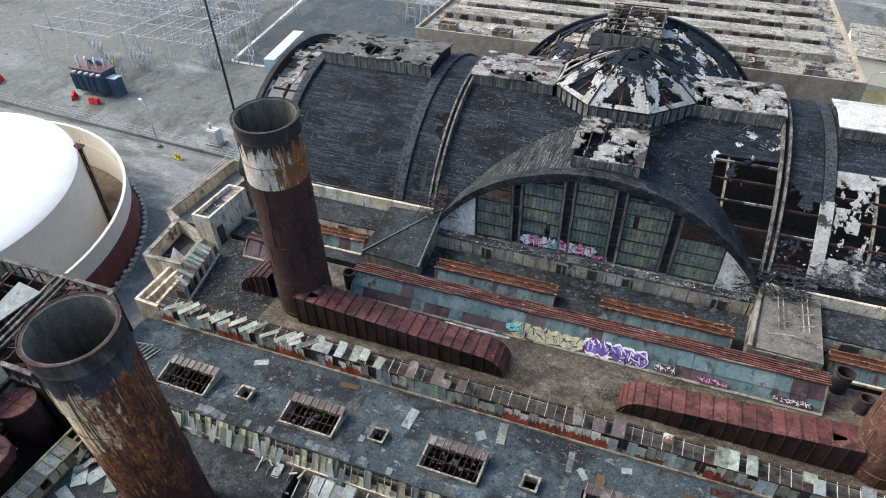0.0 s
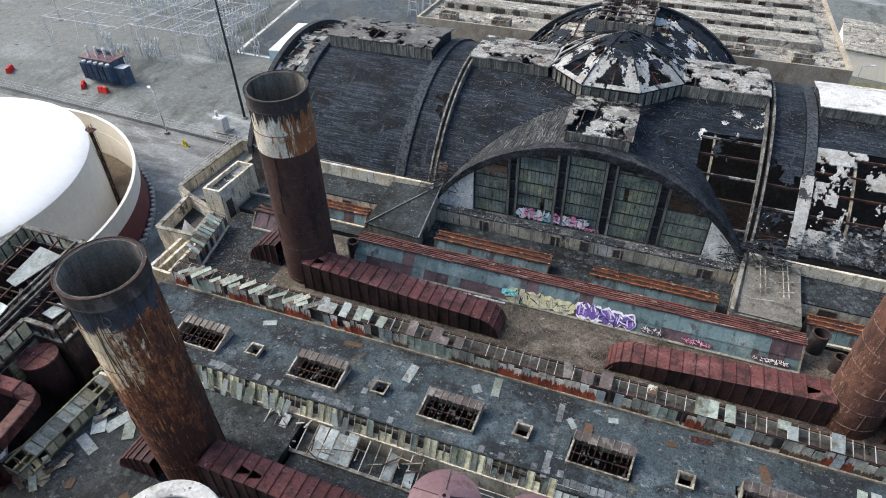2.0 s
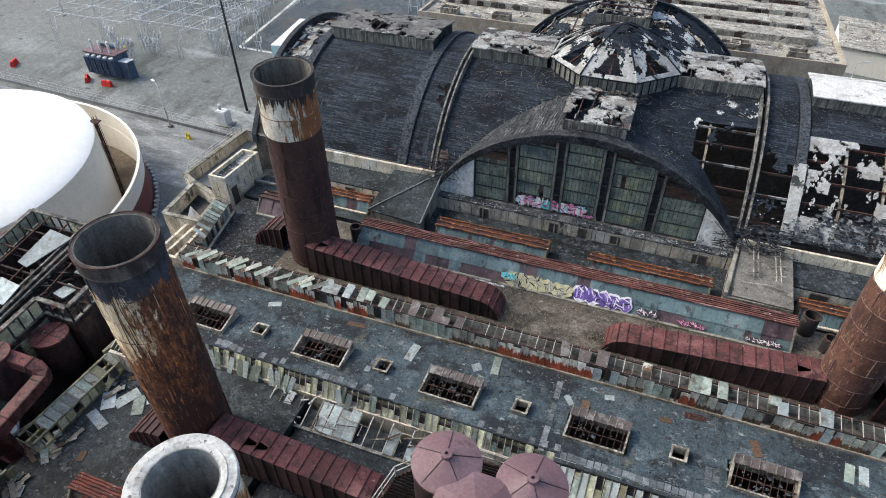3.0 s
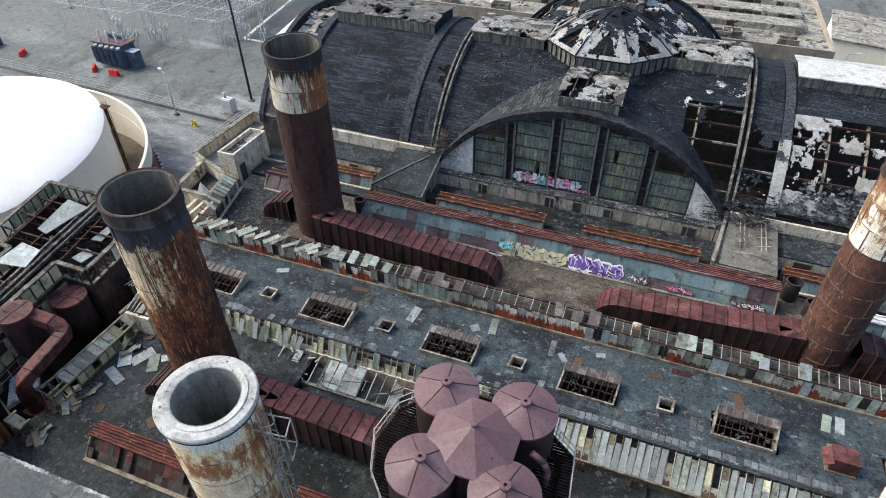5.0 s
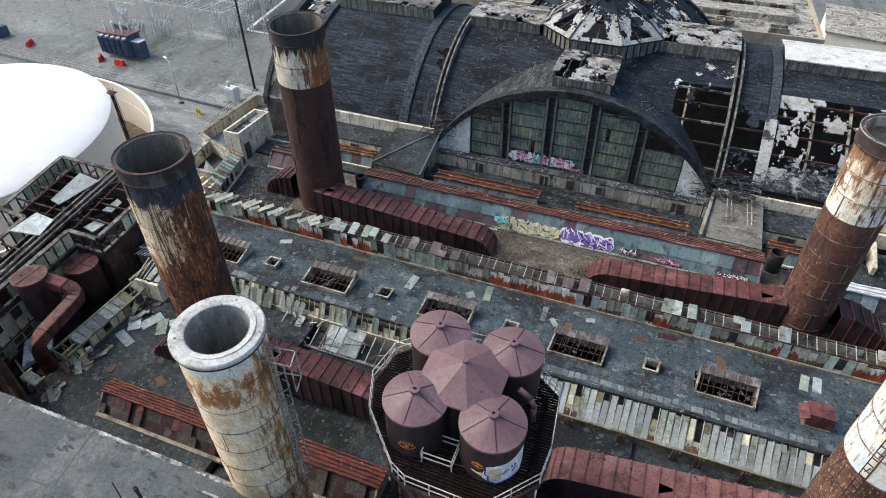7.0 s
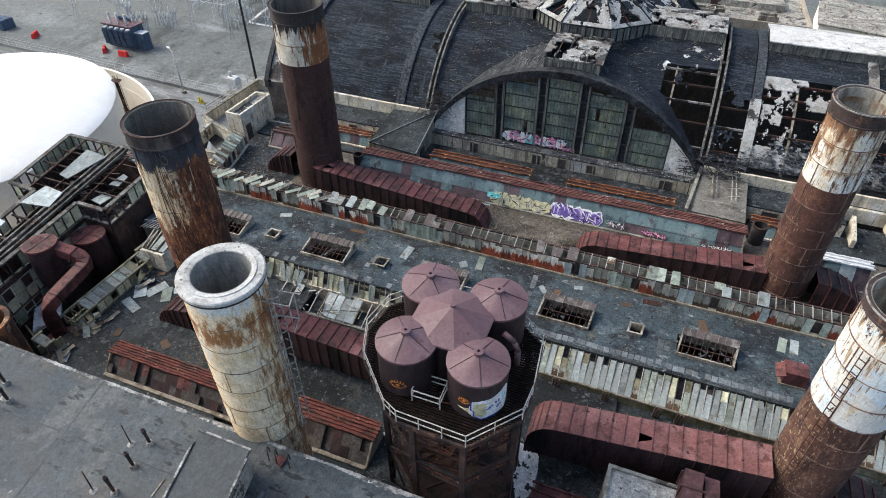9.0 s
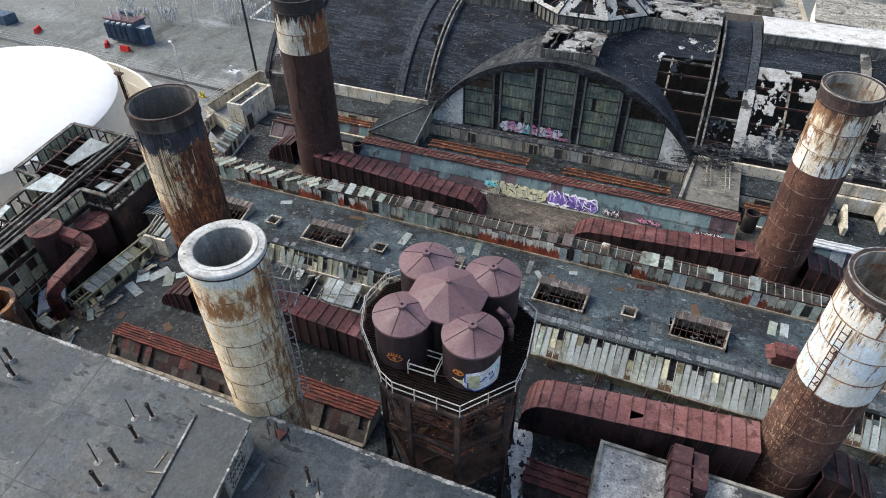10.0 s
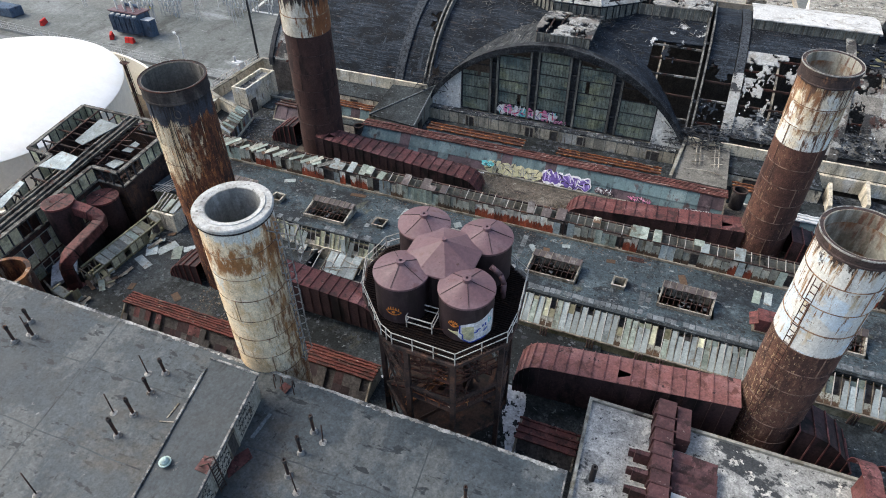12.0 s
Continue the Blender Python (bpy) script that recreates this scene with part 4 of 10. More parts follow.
# ---- gravel roof behind ----
zone("gravel")
roofg = thing("flue_house", 2, 36, GROUND, "flat brown gravel roof between two rows of clerestories", "building", kind="structure")
bm = nb()
bx(bm, X0, X1, 27.5, 43.5, GROUND, 19.98)
part("roof", bm, "gravel", roofg)
bm = nb()
bx(bm, X0, -31.4, 31.4, 43.4, 19.98, 19.99)
part("felt_layer", bm, "lowroof", roofg, "grey felt strewn with pale debris")

# ---- lower roofs near the chimneys ----
zone("low")
low = thing("lower_bay", -10, 10, GROUND, "low dark flat roof around the chimney bases", "building", kind="structure")
bm = nb()
bx(bm, -39.5, -20.5, 1.2, 21.3, GROUND, 17.0)
part("roof", bm, "lowroof", low)
zone("low_mid")
bm = nb()
bx(bm, -20.5, 11.1, 1.2, 21.3, GROUND, 15.6)
part("roof", bm, "lowroof", low)
zone("low_east")
bm = nb()
bx(bm, 11.1, X1, 10.6, 21.3, GROUND, 15.2)
part("roof", bm, "lowroof", low)

# ---- near grey roof and its penthouse ----
zone("near")
near = thing("near_building", -14, -20, GROUND, "building with a wide grey membrane roof and rust-stained edges", "building", kind="structure")
bm = nb()
bx(bm, -90, 10.65, -60, 1.0, GROUND, 22.6)
part("roof", bm, "nearroof", near)
bm = nb()
er = random.Random(17)
ring = []
x = -90.0
while x < 10.75:
    a, b = 0.16 + 0.14 * noise.noise((x * 0.35, 3.0, 0.0)) + er.uniform(-0.05, 0.07) + 0.5 * max(0.0, noise.noise((x * 0.22, 8.0, 0.0)) - 0.25), er.uniform(0.02, 0.06)
    ring.append([bm.verts.new(p) for p in ((x, 1.0 - a, 22.602), (x, 1.0 - a * 0.7, 22.6 + b), (x, 1.04 + er.uniform(0, 0.06), 22.6 + b * 0.8), (x, 1.04, 22.4))])
    x += er.uniform(0.1, 0.24)
for p, q in zip(ring, ring[1:]):
    for k in range(3):
        bm.faces.new((p[k], p[k + 1], q[k + 1], q[k]))
part("roof_edge", bm, "brokenedge", near, "crumbling pale roof edge")
bm = nb()
bx(bm, 10.6, 10.72, -60, 1.05, 22.4, 22.66)
part("roof_trim", bm, "brokenedge", near)
bm = nb()
pw_ = lambda y: -15.2 + 0.225 * (-1.0 - y)
pe_ = lambda y: -11.4 + 0.2 * (-1.1 - y)
hexa(bm, [(x, y, z) for a, b in ((22.6, 22.6), (24.6, 25.0)) for x, y, z in ((pw_(-45), -45, a), (pe_(-45), -45, b), (pe_(-1.35), -1.35, b), (pw_(-1.1), -1.1, a))])
part("penthouse", bm, "scrawlwall", near)
bm = nb()
slab(bm, (pw_(-45) - 0.15, -45, 24.73), (pe_(-45) + 0.15, -45, 25.15), (pe_(-1.25) + 0.15, -1.25, 25.15), (pw_(-1) - 0.15, -1.0, 24.73), 0.14)
part("penthouse_roof", bm, "penthouse", near)
for pts in ([(pw_(y) - 0.25, y, 24.75 + 0.02 * (k % 2)) for k in range(37) for y in (-45 + 1.2 * k,)], [(pw_(-1) - 0.3, -0.95, 24.76), (-13.3, -1.02, 24.97), (pe_(-1.2) + 0.25, -1.18, 25.19)], [(pe_(y) + 0.22, y, 25.18 + 0.015 * (k % 2)) for k in range(37) for y in (-45 + 1.2 * k,)]):
    part("flashing", sweep(nb(), pts, 0.14, 0.2), "brokenedge", near, "worn pale flashing strip")

# ---- near right roof ----
zone("fan")
nr = thing("fan_house", 25, 3, GROUND, "low building with a pale peeling concrete roof", "building", kind="structure")
bm = nb()
bx(bm, 11.1, X1, -60, 10.3, GROUND, 19.2)
part("roof", bm, "speckle", nr)

# ---- chimneys ----


def chimney(x, y, z_top, r, bands, cap, label, z_base=22.0, course=2.1, cap_h=1.7, inner="stackin", seed=1, rim=0.14, bead="wornedge"):
    """bands: (height above which the finish holds, material), from the top down."""
    rr = random.Random(seed)
    ch = thing("chimney", x, y, z_base, label, "chimney", "riveted steel chimneys")
    z = z_top - cap_h
    bm = lathe(nb(), [(r + rim, z_top), (r + rim, z_top - 0.35), (r + rim * 0.6, z_top - 0.4), (r + rim * 0.6, z + 0.1), (r + rim, z + 0.06), (r + rim, z - 0.06), (r - 0.1, z - 0.06), (r - 0.1, z_top)], x, y, 64)
    part("cap", bm, cap, ch)
    bm = lathe(nb(), [(r + rim + 0.03, z_top + 0.05), (r + rim + 0.03, z_top - 0.05), (r + rim - 0.03, z_top - 0.05), (r + rim - 0.03, z_top + 0.05)], x, y, 64)
    part("rim_bead", bm, bead, ch, "thin worn rim")
    bm = lathe(nb(), [(r - 0.1, z_top - 0.02), (r - 0.1, z_base + 4), (r - 0.16, z_base + 4), (r - 0.16, z_top - 0.02)], x, y, 48)
    part("lining", bm, inner, ch)
    i = 0
    while z > z_base:
        z1 = max(z - course, z_base)
        m = next(b for h, b in bands if (z + z1) / 2 > h)
        o = 0.02 if i % 2 else 0.0
        bm = lathe(nb(), [(r + o, z), (r + o, z1), (r + o - 0.06, z1), (r + o - 0.06, z)], x, y, 56)
        c = part("plate_course", bm, m, ch)
        bm = lathe(nb(), [(r + 0.045, z + 0.035), (r + 0.045, z - 0.035), (r, z - 0.035), (r, z + 0.035)], x, y, 56)
        a = rr.uniform(0, 6.28)
        for k in range(4):
            t = a + k * math.pi / 2
            s = Vector((math.cos(t), math.sin(t), 0))
            p = Vector((x, y, 0)) + s * (r + 0.025)
            beam(bm, p + Vector((0, 0, z)), p + Vector((0, 0, z1)), 0.07, 0.07)
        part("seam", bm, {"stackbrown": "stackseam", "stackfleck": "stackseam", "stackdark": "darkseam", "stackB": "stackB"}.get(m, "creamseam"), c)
        z = z1
        i += 1
    return ch


zone("metres")
CHIM = {}
CHIM["A"] = chimney(-28.73, 38.97, 49.4, 2.6, [(43.4, "creamA"), (0, "stackdark")], "soot", "tall dark brown riveted steel chimney with cream rust-streaked top", seed=1, cap_h=1.25, course=2.2, rim=0.12, bead="soot")
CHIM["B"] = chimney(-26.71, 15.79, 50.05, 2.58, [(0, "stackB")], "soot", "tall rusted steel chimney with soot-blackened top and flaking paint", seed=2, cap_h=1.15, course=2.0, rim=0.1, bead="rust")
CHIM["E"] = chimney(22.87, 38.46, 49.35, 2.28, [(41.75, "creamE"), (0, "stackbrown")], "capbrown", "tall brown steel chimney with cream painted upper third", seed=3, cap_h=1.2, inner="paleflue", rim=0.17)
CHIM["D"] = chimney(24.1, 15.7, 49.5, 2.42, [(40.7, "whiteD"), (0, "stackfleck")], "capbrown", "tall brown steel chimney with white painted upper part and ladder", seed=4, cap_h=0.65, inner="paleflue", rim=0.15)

# the cream chimney with the broad pale ring on top
cc = thing("chimney", -12.77, 3.76, 24.0, "cream painted steel chimney stained by rust with a whitewashed ring", "chimney", "riveted steel chimneys")
cx, cy = -12.77, 3.76
bm = lathe(nb(), [(1.76, 50.0), (2.06, 50.06), (2.08, 50.0), (2.48, 49.98), (2.55, 49.9), (2.55, 49.72), (2.4, 49.5), (1.76, 49.5)], cx, cy, 64)
part("cap_ring", bm, "capwhite", cc, "broad whitewashed ring")
bm = lathe(nb(), [(1.78, 49.98), (1.78, 26.0), (1.7, 26.0), (1.7, 49.98)], cx, cy, 48)
part("lining", bm, "greylining", cc)
bm = lathe(nb(), [(2.52, 49.66), (2.52, 49.54), (2.38, 49.54), (2.38, 49.66)], cx, cy, 64)
part("flange", bm, "soot", cc)
z, i = 49.55, 0
while z > 24:
    z1 = z - 2.0
    o = 0.015 * (i % 2)
    bm = lathe(nb(), [(2.4 + o, z), (2.4 + o, z1), (2.3, z1), (2.3, z)], cx, cy, 56)
    c = part("plate_course", bm, "creamC", cc)
    bm = lathe(nb(), [(2.43, z1 + 0.025), (2.43, z1 - 0.025), (2.35, z1 - 0.025), (2.35, z1 + 0.025)], cx, cy, 56)
    a = 0.9 * i
    for k in range(2):
        s = Vector((math.cos(a + k * 2.1), math.sin(a + k * 2.1), 0)) * 2.41 + Vector((cx, cy, 0))
        beam(bm, s + Vector((0, 0, z)), s + Vector((0, 0, z1)), 0.05, 0.05)
    part("seam", bm, "creamseam", c)
    z, i = z1, i + 1

# ---- the group of silos on its steel tower ----
silos_at = [(-2.95, 11.24), (1.6, 11.5), (-2.55, 6.35), (2.02, 6.4)]
SR, SE, SA = 1.82, 45.5, 46.25
PF = 29.9      # platform on the plan grid
PM = 42.25     # the same in metres


def silo(x, y, eave, apex, r, base, label):
    s = thing("silo", x, y, base, label, "silo", "silos on the steel tower")
    bm = lathe(nb(), [(r, eave), (r, base), (r - 0.08, base), (r - 0.08, eave)], x, y, 40)
    part("shell", bm, "silobody", s)
    bm = lathe(nb(), [(0.01, apex), (r * 0.5, apex - (apex - eave) * 0.47), (r + 0.07, eave + 0.02), (r + 0.07, eave - 0.14), (r - 0.06, eave - 0.14), (0.01, apex - 0.1)], x, y, 40, smooth=False)
    roof_ = part("cone_roof", bm, "silocone", s, "faded mauve cone roof")
    a0 = rnd.uniform(0, 1.5)
    for k in range(5):
        a = a0 + k * 2 * math.pi / 5
        d = Vector((math.cos(a), math.sin(a), 0))
        bm = nb()
        beam(bm, Vector((x, y, apex + 0.02)) + d * 0.2 - Vector((0, 0, (apex - eave) * 0.1)), Vector((x, y, eave + 0.05)) + d * r, 0.032, 0.04)
        part("roof_seam", bm, "silobody", roof_)
    bm = lathe(nb(), [(0.3, apex - 0.1), (0.3, apex + 0.14), (0.1, apex + 0.16), (0.1, apex - 0.1)], x, y, 16)
    part("vent_collar", bm, "silocone", s)
    return s


for k, (x, y) in enumerate(silos_at):
    silo(x, y, SE, SA, SR, PM, "dark maroon steel silo with a faded mauve cone roof")

zone("metres")
HX, HY = -0.5, 8.85
hop = thing("hopper", HX, HY, PM, "central hopper with faceted mauve roof between four silos", "hopper")
bm = nb()
o8 = [(HX + 2.6 * math.cos(math.pi / 4 * k + math.pi / 8), HY + 2.6 * math.sin(math.pi / 4 * k + math.pi / 8)) for k in range(8)]
cap = [bm.verts.new((x, y, 45.6)) for x, y in o8]
low8 = [bm.verts.new((x, y, 45.45)) for x, y in o8]
ap = bm.verts.new((HX, HY, 46.75))
for k in range(8):
    bm.faces.new((cap[k], cap[(k + 1) % 8], ap))
    bm.faces.new((low8[k], low8[(k + 1) % 8], cap[(k + 1) % 8], cap[k]))
bm.faces.new(low8[::-1])
part("faceted_roof", bm, "silocone", hop)
bm = lathe(nb(), [(0.16, 46.85), (0.16, 46.6), (0.02, 46.6), (0.02, 46.85)], HX, HY, 12)
part("finial", bm, "silocone", hop)
bm = prism(nb(), [(HX + 2.3 * math.cos(math.pi / 4 * k), HY + 2.3 * math.sin(math.pi / 4 * k)) for k in range(8)], PM, 45.45)
part("shell", bm, "silobody", hop)

zone("tower")
tower = thing("silo_tower", -0.9, 7.2, 15.0, "rusty braced steel tower carrying the silos with walkway rails", "tower")
outline = [(-6.6, 7.2), (-6.2, 9.8), (-3.6, 12.6), (1.6, 12.6), (4.8, 10.2), (5.15, 6.0), (5.0, 4.1), (2.45, 1.15), (-1.9, 1.3), (-2.9, 1.8), (-5.7, 4.8)]
bm = nb()
for k in range(11):
    beam(bm, (*outline[k], PF - 0.13), (*outline[(k + 1) % 11], PF - 0.13), 0.16, 0.26)
part("platform_edge", bm, "steeldark", tower)
bm = nb()
y = 1.3
while y < 12.55:
    cut = sorted(a[0] + (b[0] - a[0]) * (y - a[1]) / (b[1] - a[1]) for a, b in zip(outline, outline[1:] + outline[:1]) if (a[1] - y) * (b[1] - y) < 0)
    if len(cut) > 1:
        beam(bm, (cut[0], y, PF - 0.05), (cut[-1], y, PF - 0.05), 0.11, 0.1)
    y += 0.2
for x in (-5.2, -3.6, -2.0, -0.4, 1.2, 2.8, 4.2):
    beam(bm, (x, 4.6 if x < -3 else 2.2 if x < 3 else 4.0, PF - 0.2), (x, 9.8 if abs(x) > 3.4 else 12.2, PF - 0.2), 0.16, 0.2)
part("platform_grating", bm, "grating", tower, "dark open steel grating")
bm = prism(nb(), [(-4.5, 5.2), (-1.3, 2.5), (2.0, 2.2), (4.3, 4.8), (3.8, 9.8), (1.3, 11.8), (-1.8, 11.8), (-4.5, 9.9)], 19.4, 19.55)
part("lower_floor", bm, "towerfloor", tower, "rust-brown plate floor")
for k in range(11):
    a, b = outline[k], outline[(k + 1) % 11]
    bm = nb()
    for h in (0.55, 1.08):
        beam(bm, (*a, PF + h), (*b, PF + h), 0.05)
    n = max(2, int(math.dist(a, b) / 1.3))
    for i in range(n):
        t = i / n
        p = (a[0] + (b[0] - a[0]) * t, a[1] + (b[1] - a[1]) * t)
        beam(bm, (*p, PF), (*p, PF + 1.1), 0.06)
    part("guard_rail", bm, "steelpale", tower)
legs = [(-4.7, 5.0), (-1.3, 2.1), (2.1, 1.8), (4.6, 4.6), (-4.8, 10.2), (-1.9, 12.2), (1.4, 12.2), (4.0, 10.0)]
for x, y in legs:
    bm = nb()
    beam(bm, (x, y, 15), (x, y, PF - 0.25), 0.34)
    part("leg", bm, "steeldark", tower)
ring = [0, 1, 2, 3, 7, 6, 5, 4]
for z0, z1 in ((15.5, 20.2), (20.2, 25.0), (25.0, 29.5)):
    for i in range(8):
        p, q = legs[ring[i]], legs[ring[(i + 1) % 8]]
        bm = nb()
        beam(bm, (*p, z1), (*q, z1), 0.2)
        if i not in (1, 2):
            beam(bm, (*p, z0), (*q, z1), 0.13)
            beam(bm, (*q, z0), (*p, z1), 0.13)
        part("brace", bm, "steeldark", tower)

# ---- red flue ducts ----


def duct(name, xs, y0, y1, ztop, zbot, label, holes=(), nose=0, skin="redduct", yskew=0.0):
    """A box duct along x in flanged lengths. xs: joints; ztop(x): its top; nose: -1 or 1 turns that end down to the roof."""
    d = thing(name, (xs[0] + xs[-1]) / 2, (y0 + y1) / 2, zbot, label, "duct", "red flue ducts")

    def yy(x):
        t = (x - xs[0]) / (xs[-1] - xs[0])
        return y0 + yskew * t, y1 + yskew * t
    for i in range(len(xs) - 1):
        a, b = xs[i], xs[i + 1]
        za, zb = ztop(a), ztop(b)
        (a0, a1), (b0, b1) = yy(a), yy(b)
        bm = nb()
        th = 0.05
        da, db = max(0.1, za - zbot), max(0.1, zb - zbot)
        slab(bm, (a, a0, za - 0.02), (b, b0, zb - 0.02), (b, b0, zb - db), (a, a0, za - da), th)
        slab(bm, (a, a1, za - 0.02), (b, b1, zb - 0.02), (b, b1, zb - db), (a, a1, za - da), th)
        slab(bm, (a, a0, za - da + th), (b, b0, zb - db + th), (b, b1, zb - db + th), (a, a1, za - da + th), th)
        # sides take the darker maroon, which carries their shade
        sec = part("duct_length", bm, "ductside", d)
        if i in holes:
            bm = nb()
            slab(bm, (a, a0 + (a1 - a0) * 0.52, za), (b, b0 + (b1 - b0) * 0.44, zb), (b, b1, zb), (a, a1, za), th)
            part("torn_top_plate", bm, skin, sec)
            bm = nb()
            slab(bm, (a, a0, za), (b, b0, zb), (b, b0 + (b1 - b0) * 0.36, zb), (a, a0 + (a1 - a0) * 0.2, za), th)
            part("torn_top_plate", bm, skin, sec)
        else:
            bm = nb()
            slab(bm, (a, a0, za), (b, b0, zb), (b, b1, zb), (a, a1, za), th)
            part("top_plate", bm, skin, sec)
        bm = nb()
        beam(bm, (a, a0 - 0.05, za + 0.05), (a, a1 + 0.05, za + 0.05), 0.07, 0.1)
        part("flange", bm, skin, sec)
        bm = nb()
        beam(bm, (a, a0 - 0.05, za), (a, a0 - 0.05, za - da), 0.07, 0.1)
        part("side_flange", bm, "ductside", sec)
    return d


def arc_top(xn, sgn, z0, slope, drop=2.2, r=2.0):
    """A top that runs level or sloping and turns down in a curve at the nose xn."""
    def f(x):
        u = (x - xn) * sgn
        z = z0 + slope * u
        if u < r:
            z -= drop * (1 - math.sqrt(max(0.0, 1 - (1 - u / r) ** 2)))
        return z
    return f


def joints(x0, x1, step, sgn, r=2.0):
    """Joints from the nose outward, close together round the bend."""
    n = max(1, round((abs(x1 - x0) - r) / step))
    us = [0.0, 0.12, 0.35, 0.7, 1.2] + [r + (abs(x1 - x0) - r) * i / n for i in range(n + 1)]
    return sorted(x0 + sgn * u for u in us)


zone("gravel")
duct("flue_duct", joints(-6.3, -27.2, 1.05, -1), 33.9, 36.7, arc_top(-6.3, -1, 21.9, 0.075), 20.05, "red painted sheet steel flue duct with raised seams", holes=(1,))
duct("flue_duct", joints(3.6, 21.6, 1.05, 1), 33.7, 36.3, arc_top(3.6, 1, 21.6, 0.085), 20.05, "red painted sheet steel flue duct with raised seams and holes", holes=(20, 18))
zone("low_east")
duct("flue_duct", joints(4.6, 21.8, 1.0, 1), 11.0, 13.8, arc_top(4.6, 1, 20.4, 0.075), 16.8, "red painted sheet steel flue duct with a torn top", holes=(11,), yskew=1.0, skin="ductpale")
zone("low_mid")
duct("flue_duct", joints(-9.0, -24.2, 1.05, -1), 12.9, 15.4, arc_top(-9.0, -1, 19.6, 0.07), 16.6, "red painted sheet steel flue duct with a torn top", holes=(3, 4))

# ---- the burnt vaulted hall ----
YC, NR, NZ = 68.8, 20.4, 13.4       # nave: axis along x
XC, TR, TZ = -2.1, 19.7, 13.0       # transept: axis along y
nave_z = lambda y: NZ + math.sqrt(max(0.01, NR * NR - (y - YC) ** 2))
tran_z = lambda x: TZ + math.sqrt(max(0.01, TR * TR - (x - XC) ** 2))
zone("hall")
hall = thing("vaulted_hall", -2, 69, GROUND, "burnt-out vaulted industrial hall with charred collapsed roof", "building", kind="structure")
HX0, HX1 = -45.0, 62.0
bm = nb()
bx(bm, HX0, HX1, 51.6, 86.0, GROUND, GROUND + 6)
part("floor", bm, "hallfloor", hall, "rubble-covered hall floor")
bm = nb()
bx(bm, HX0, HX1, 51.5, 52.1, GROUND, 23.9)
part("side_wall", bm, "dark", hall)
bm = nb()
bx(bm, HX0, HX1, 85.5, 86.1, GROUND, 23.9)
part("side_wall", bm, "dark", hall)


def deck(name, x0, x1, y0, y1, z_of, keep, material, nx, ny, label=""):
    bm = nb()
    g = {}
    for i in range(nx + 1):
        for j in range(ny + 1):
            x, y = x0 + (x1 - x0) * i / nx, y0 + (y1 - y0) * j / ny
            if 0 < i < nx and 0 < j < ny:
                x, y = x + rnd.uniform(-0.46, 0.46) * (x1 - x0) / nx, y + rnd.uniform(-0.46, 0.46) * (y1 - y0) / ny
            g[i, j] = (x, y, z_of(x, y) + 0.05 * noise.noise((x * 0.7, y * 0.7, 1.0)))
    vs = {}
    for i in range(nx):
        for j in range(ny):
            xm, ym = x0 + (x1 - x0) * (i + 0.5) / nx, y0 + (y1 - y0) * (j + 0.5) / ny
            if keep(xm, ym):
                q = []
                for k in ((i, j), (i + 1, j), (i + 1, j + 1), (i, j + 1)):
                    if k not in vs:
                        vs[k] = bm.verts.new(g[k])
                    q.append(vs[k])
                bm.faces.new(q)
    return part(name, bm, material, hall, label, solid=0.18)


def ragged(x, y, s=0.35, w=0.0):
    return noise.fractal((x * s, y * s, 3.3 + w), 0.6, 2.1, 4)


def torn(x, y, w=0.0):
    """Whether the deck still lies here: whole rectangular panels are gone, the rest has ragged edges."""
    x, y = x + 0.12 * noise.noise((x * 3.0, y * 3.0, w)), y + 0.12 * noise.noise((x * 3.0, y * 3.0, w + 5.0))
    big = noise.cell((math.floor(x / 3.3) * 1.37 + w, math.floor(y / 1.9) * 2.11, 5.0))
    mid = noise.cell((math.floor(x / 1.1) * 1.91 + w, math.floor(y / 0.95) * 1.57, 2.0))
    small = noise.cell((math.floor(x / 0.4) * 1.13 + w, math.floor(y / 0.35) * 1.71, 8.0))
    return 0.5 * big + 0.3 * mid + 0.12 * small + 0.3 * ragged(x, y, 1.4, w) + 0.35 * ragged(x, y, 0.3, w) > -0.02


nz = lambda x, y: nave_z(y)
tz = lambda x, y: tran_z(x)
rear_z = lambda x, y: tran_z(x + 0.6) + 2.4 * min(1.0, max(0.0, (y - 74.0) / 16.0))     # the rear arm stands higher
Y0, Y1 = 51.6, 86.0
deck("vault_roof", -39.6, -24.4, Y0, Y1, nz, lambda x, y: True, "char", 40, 60, "charred black roof deck")
deck("vault_roof", -44.6, -40.2, Y0, Y1, nz, lambda x, y: ragged(x, y, 0.3) > 0.22 or y < 56, "feltpatch", 12, 60, "skeletal end bay with a few slabs")
deck("vault_roof", -23.6, -20.2, Y0, Y1, nz, lambda x, y: ragged(x, y, 0.5, 2) > -0.4 or y > 60, "char", 10, 70)
deck("vault_roof", -19.4, -6.0, Y0, Y1, nz, lambda x, y: nave_z(y) >= tran_z(x) - 0.05 and not (y < 53.2 and x < -18.4), "char", 40, 90)
deck("vault_roof", -6.0, 14.3, Y0, Y1, nz, lambda x, y: nave_z(y) >= tran_z(x) - 0.05 and not (x > 8.3 and y < 60.3 and ragged(x, y, 0.5) < 0.45 + (60.3 - y) * 0.1), "charpatch", 160, 220)
deck("vault_roof", 15.3, 18.4, Y0, Y1, nz, lambda x, y: y > 57.5 + 1.5 * ragged(x, y, 0.6) or (y < 54 and ragged(x, y, 0.7, 5) > 0.05), "char", 16, 120)
deck("vault_roof", 19.6, 30.5, Y0, 60.6, nz, lambda x, y: torn(x, y, 4), "whitepanel", 110, 100, "burnt deck with white felt remains")
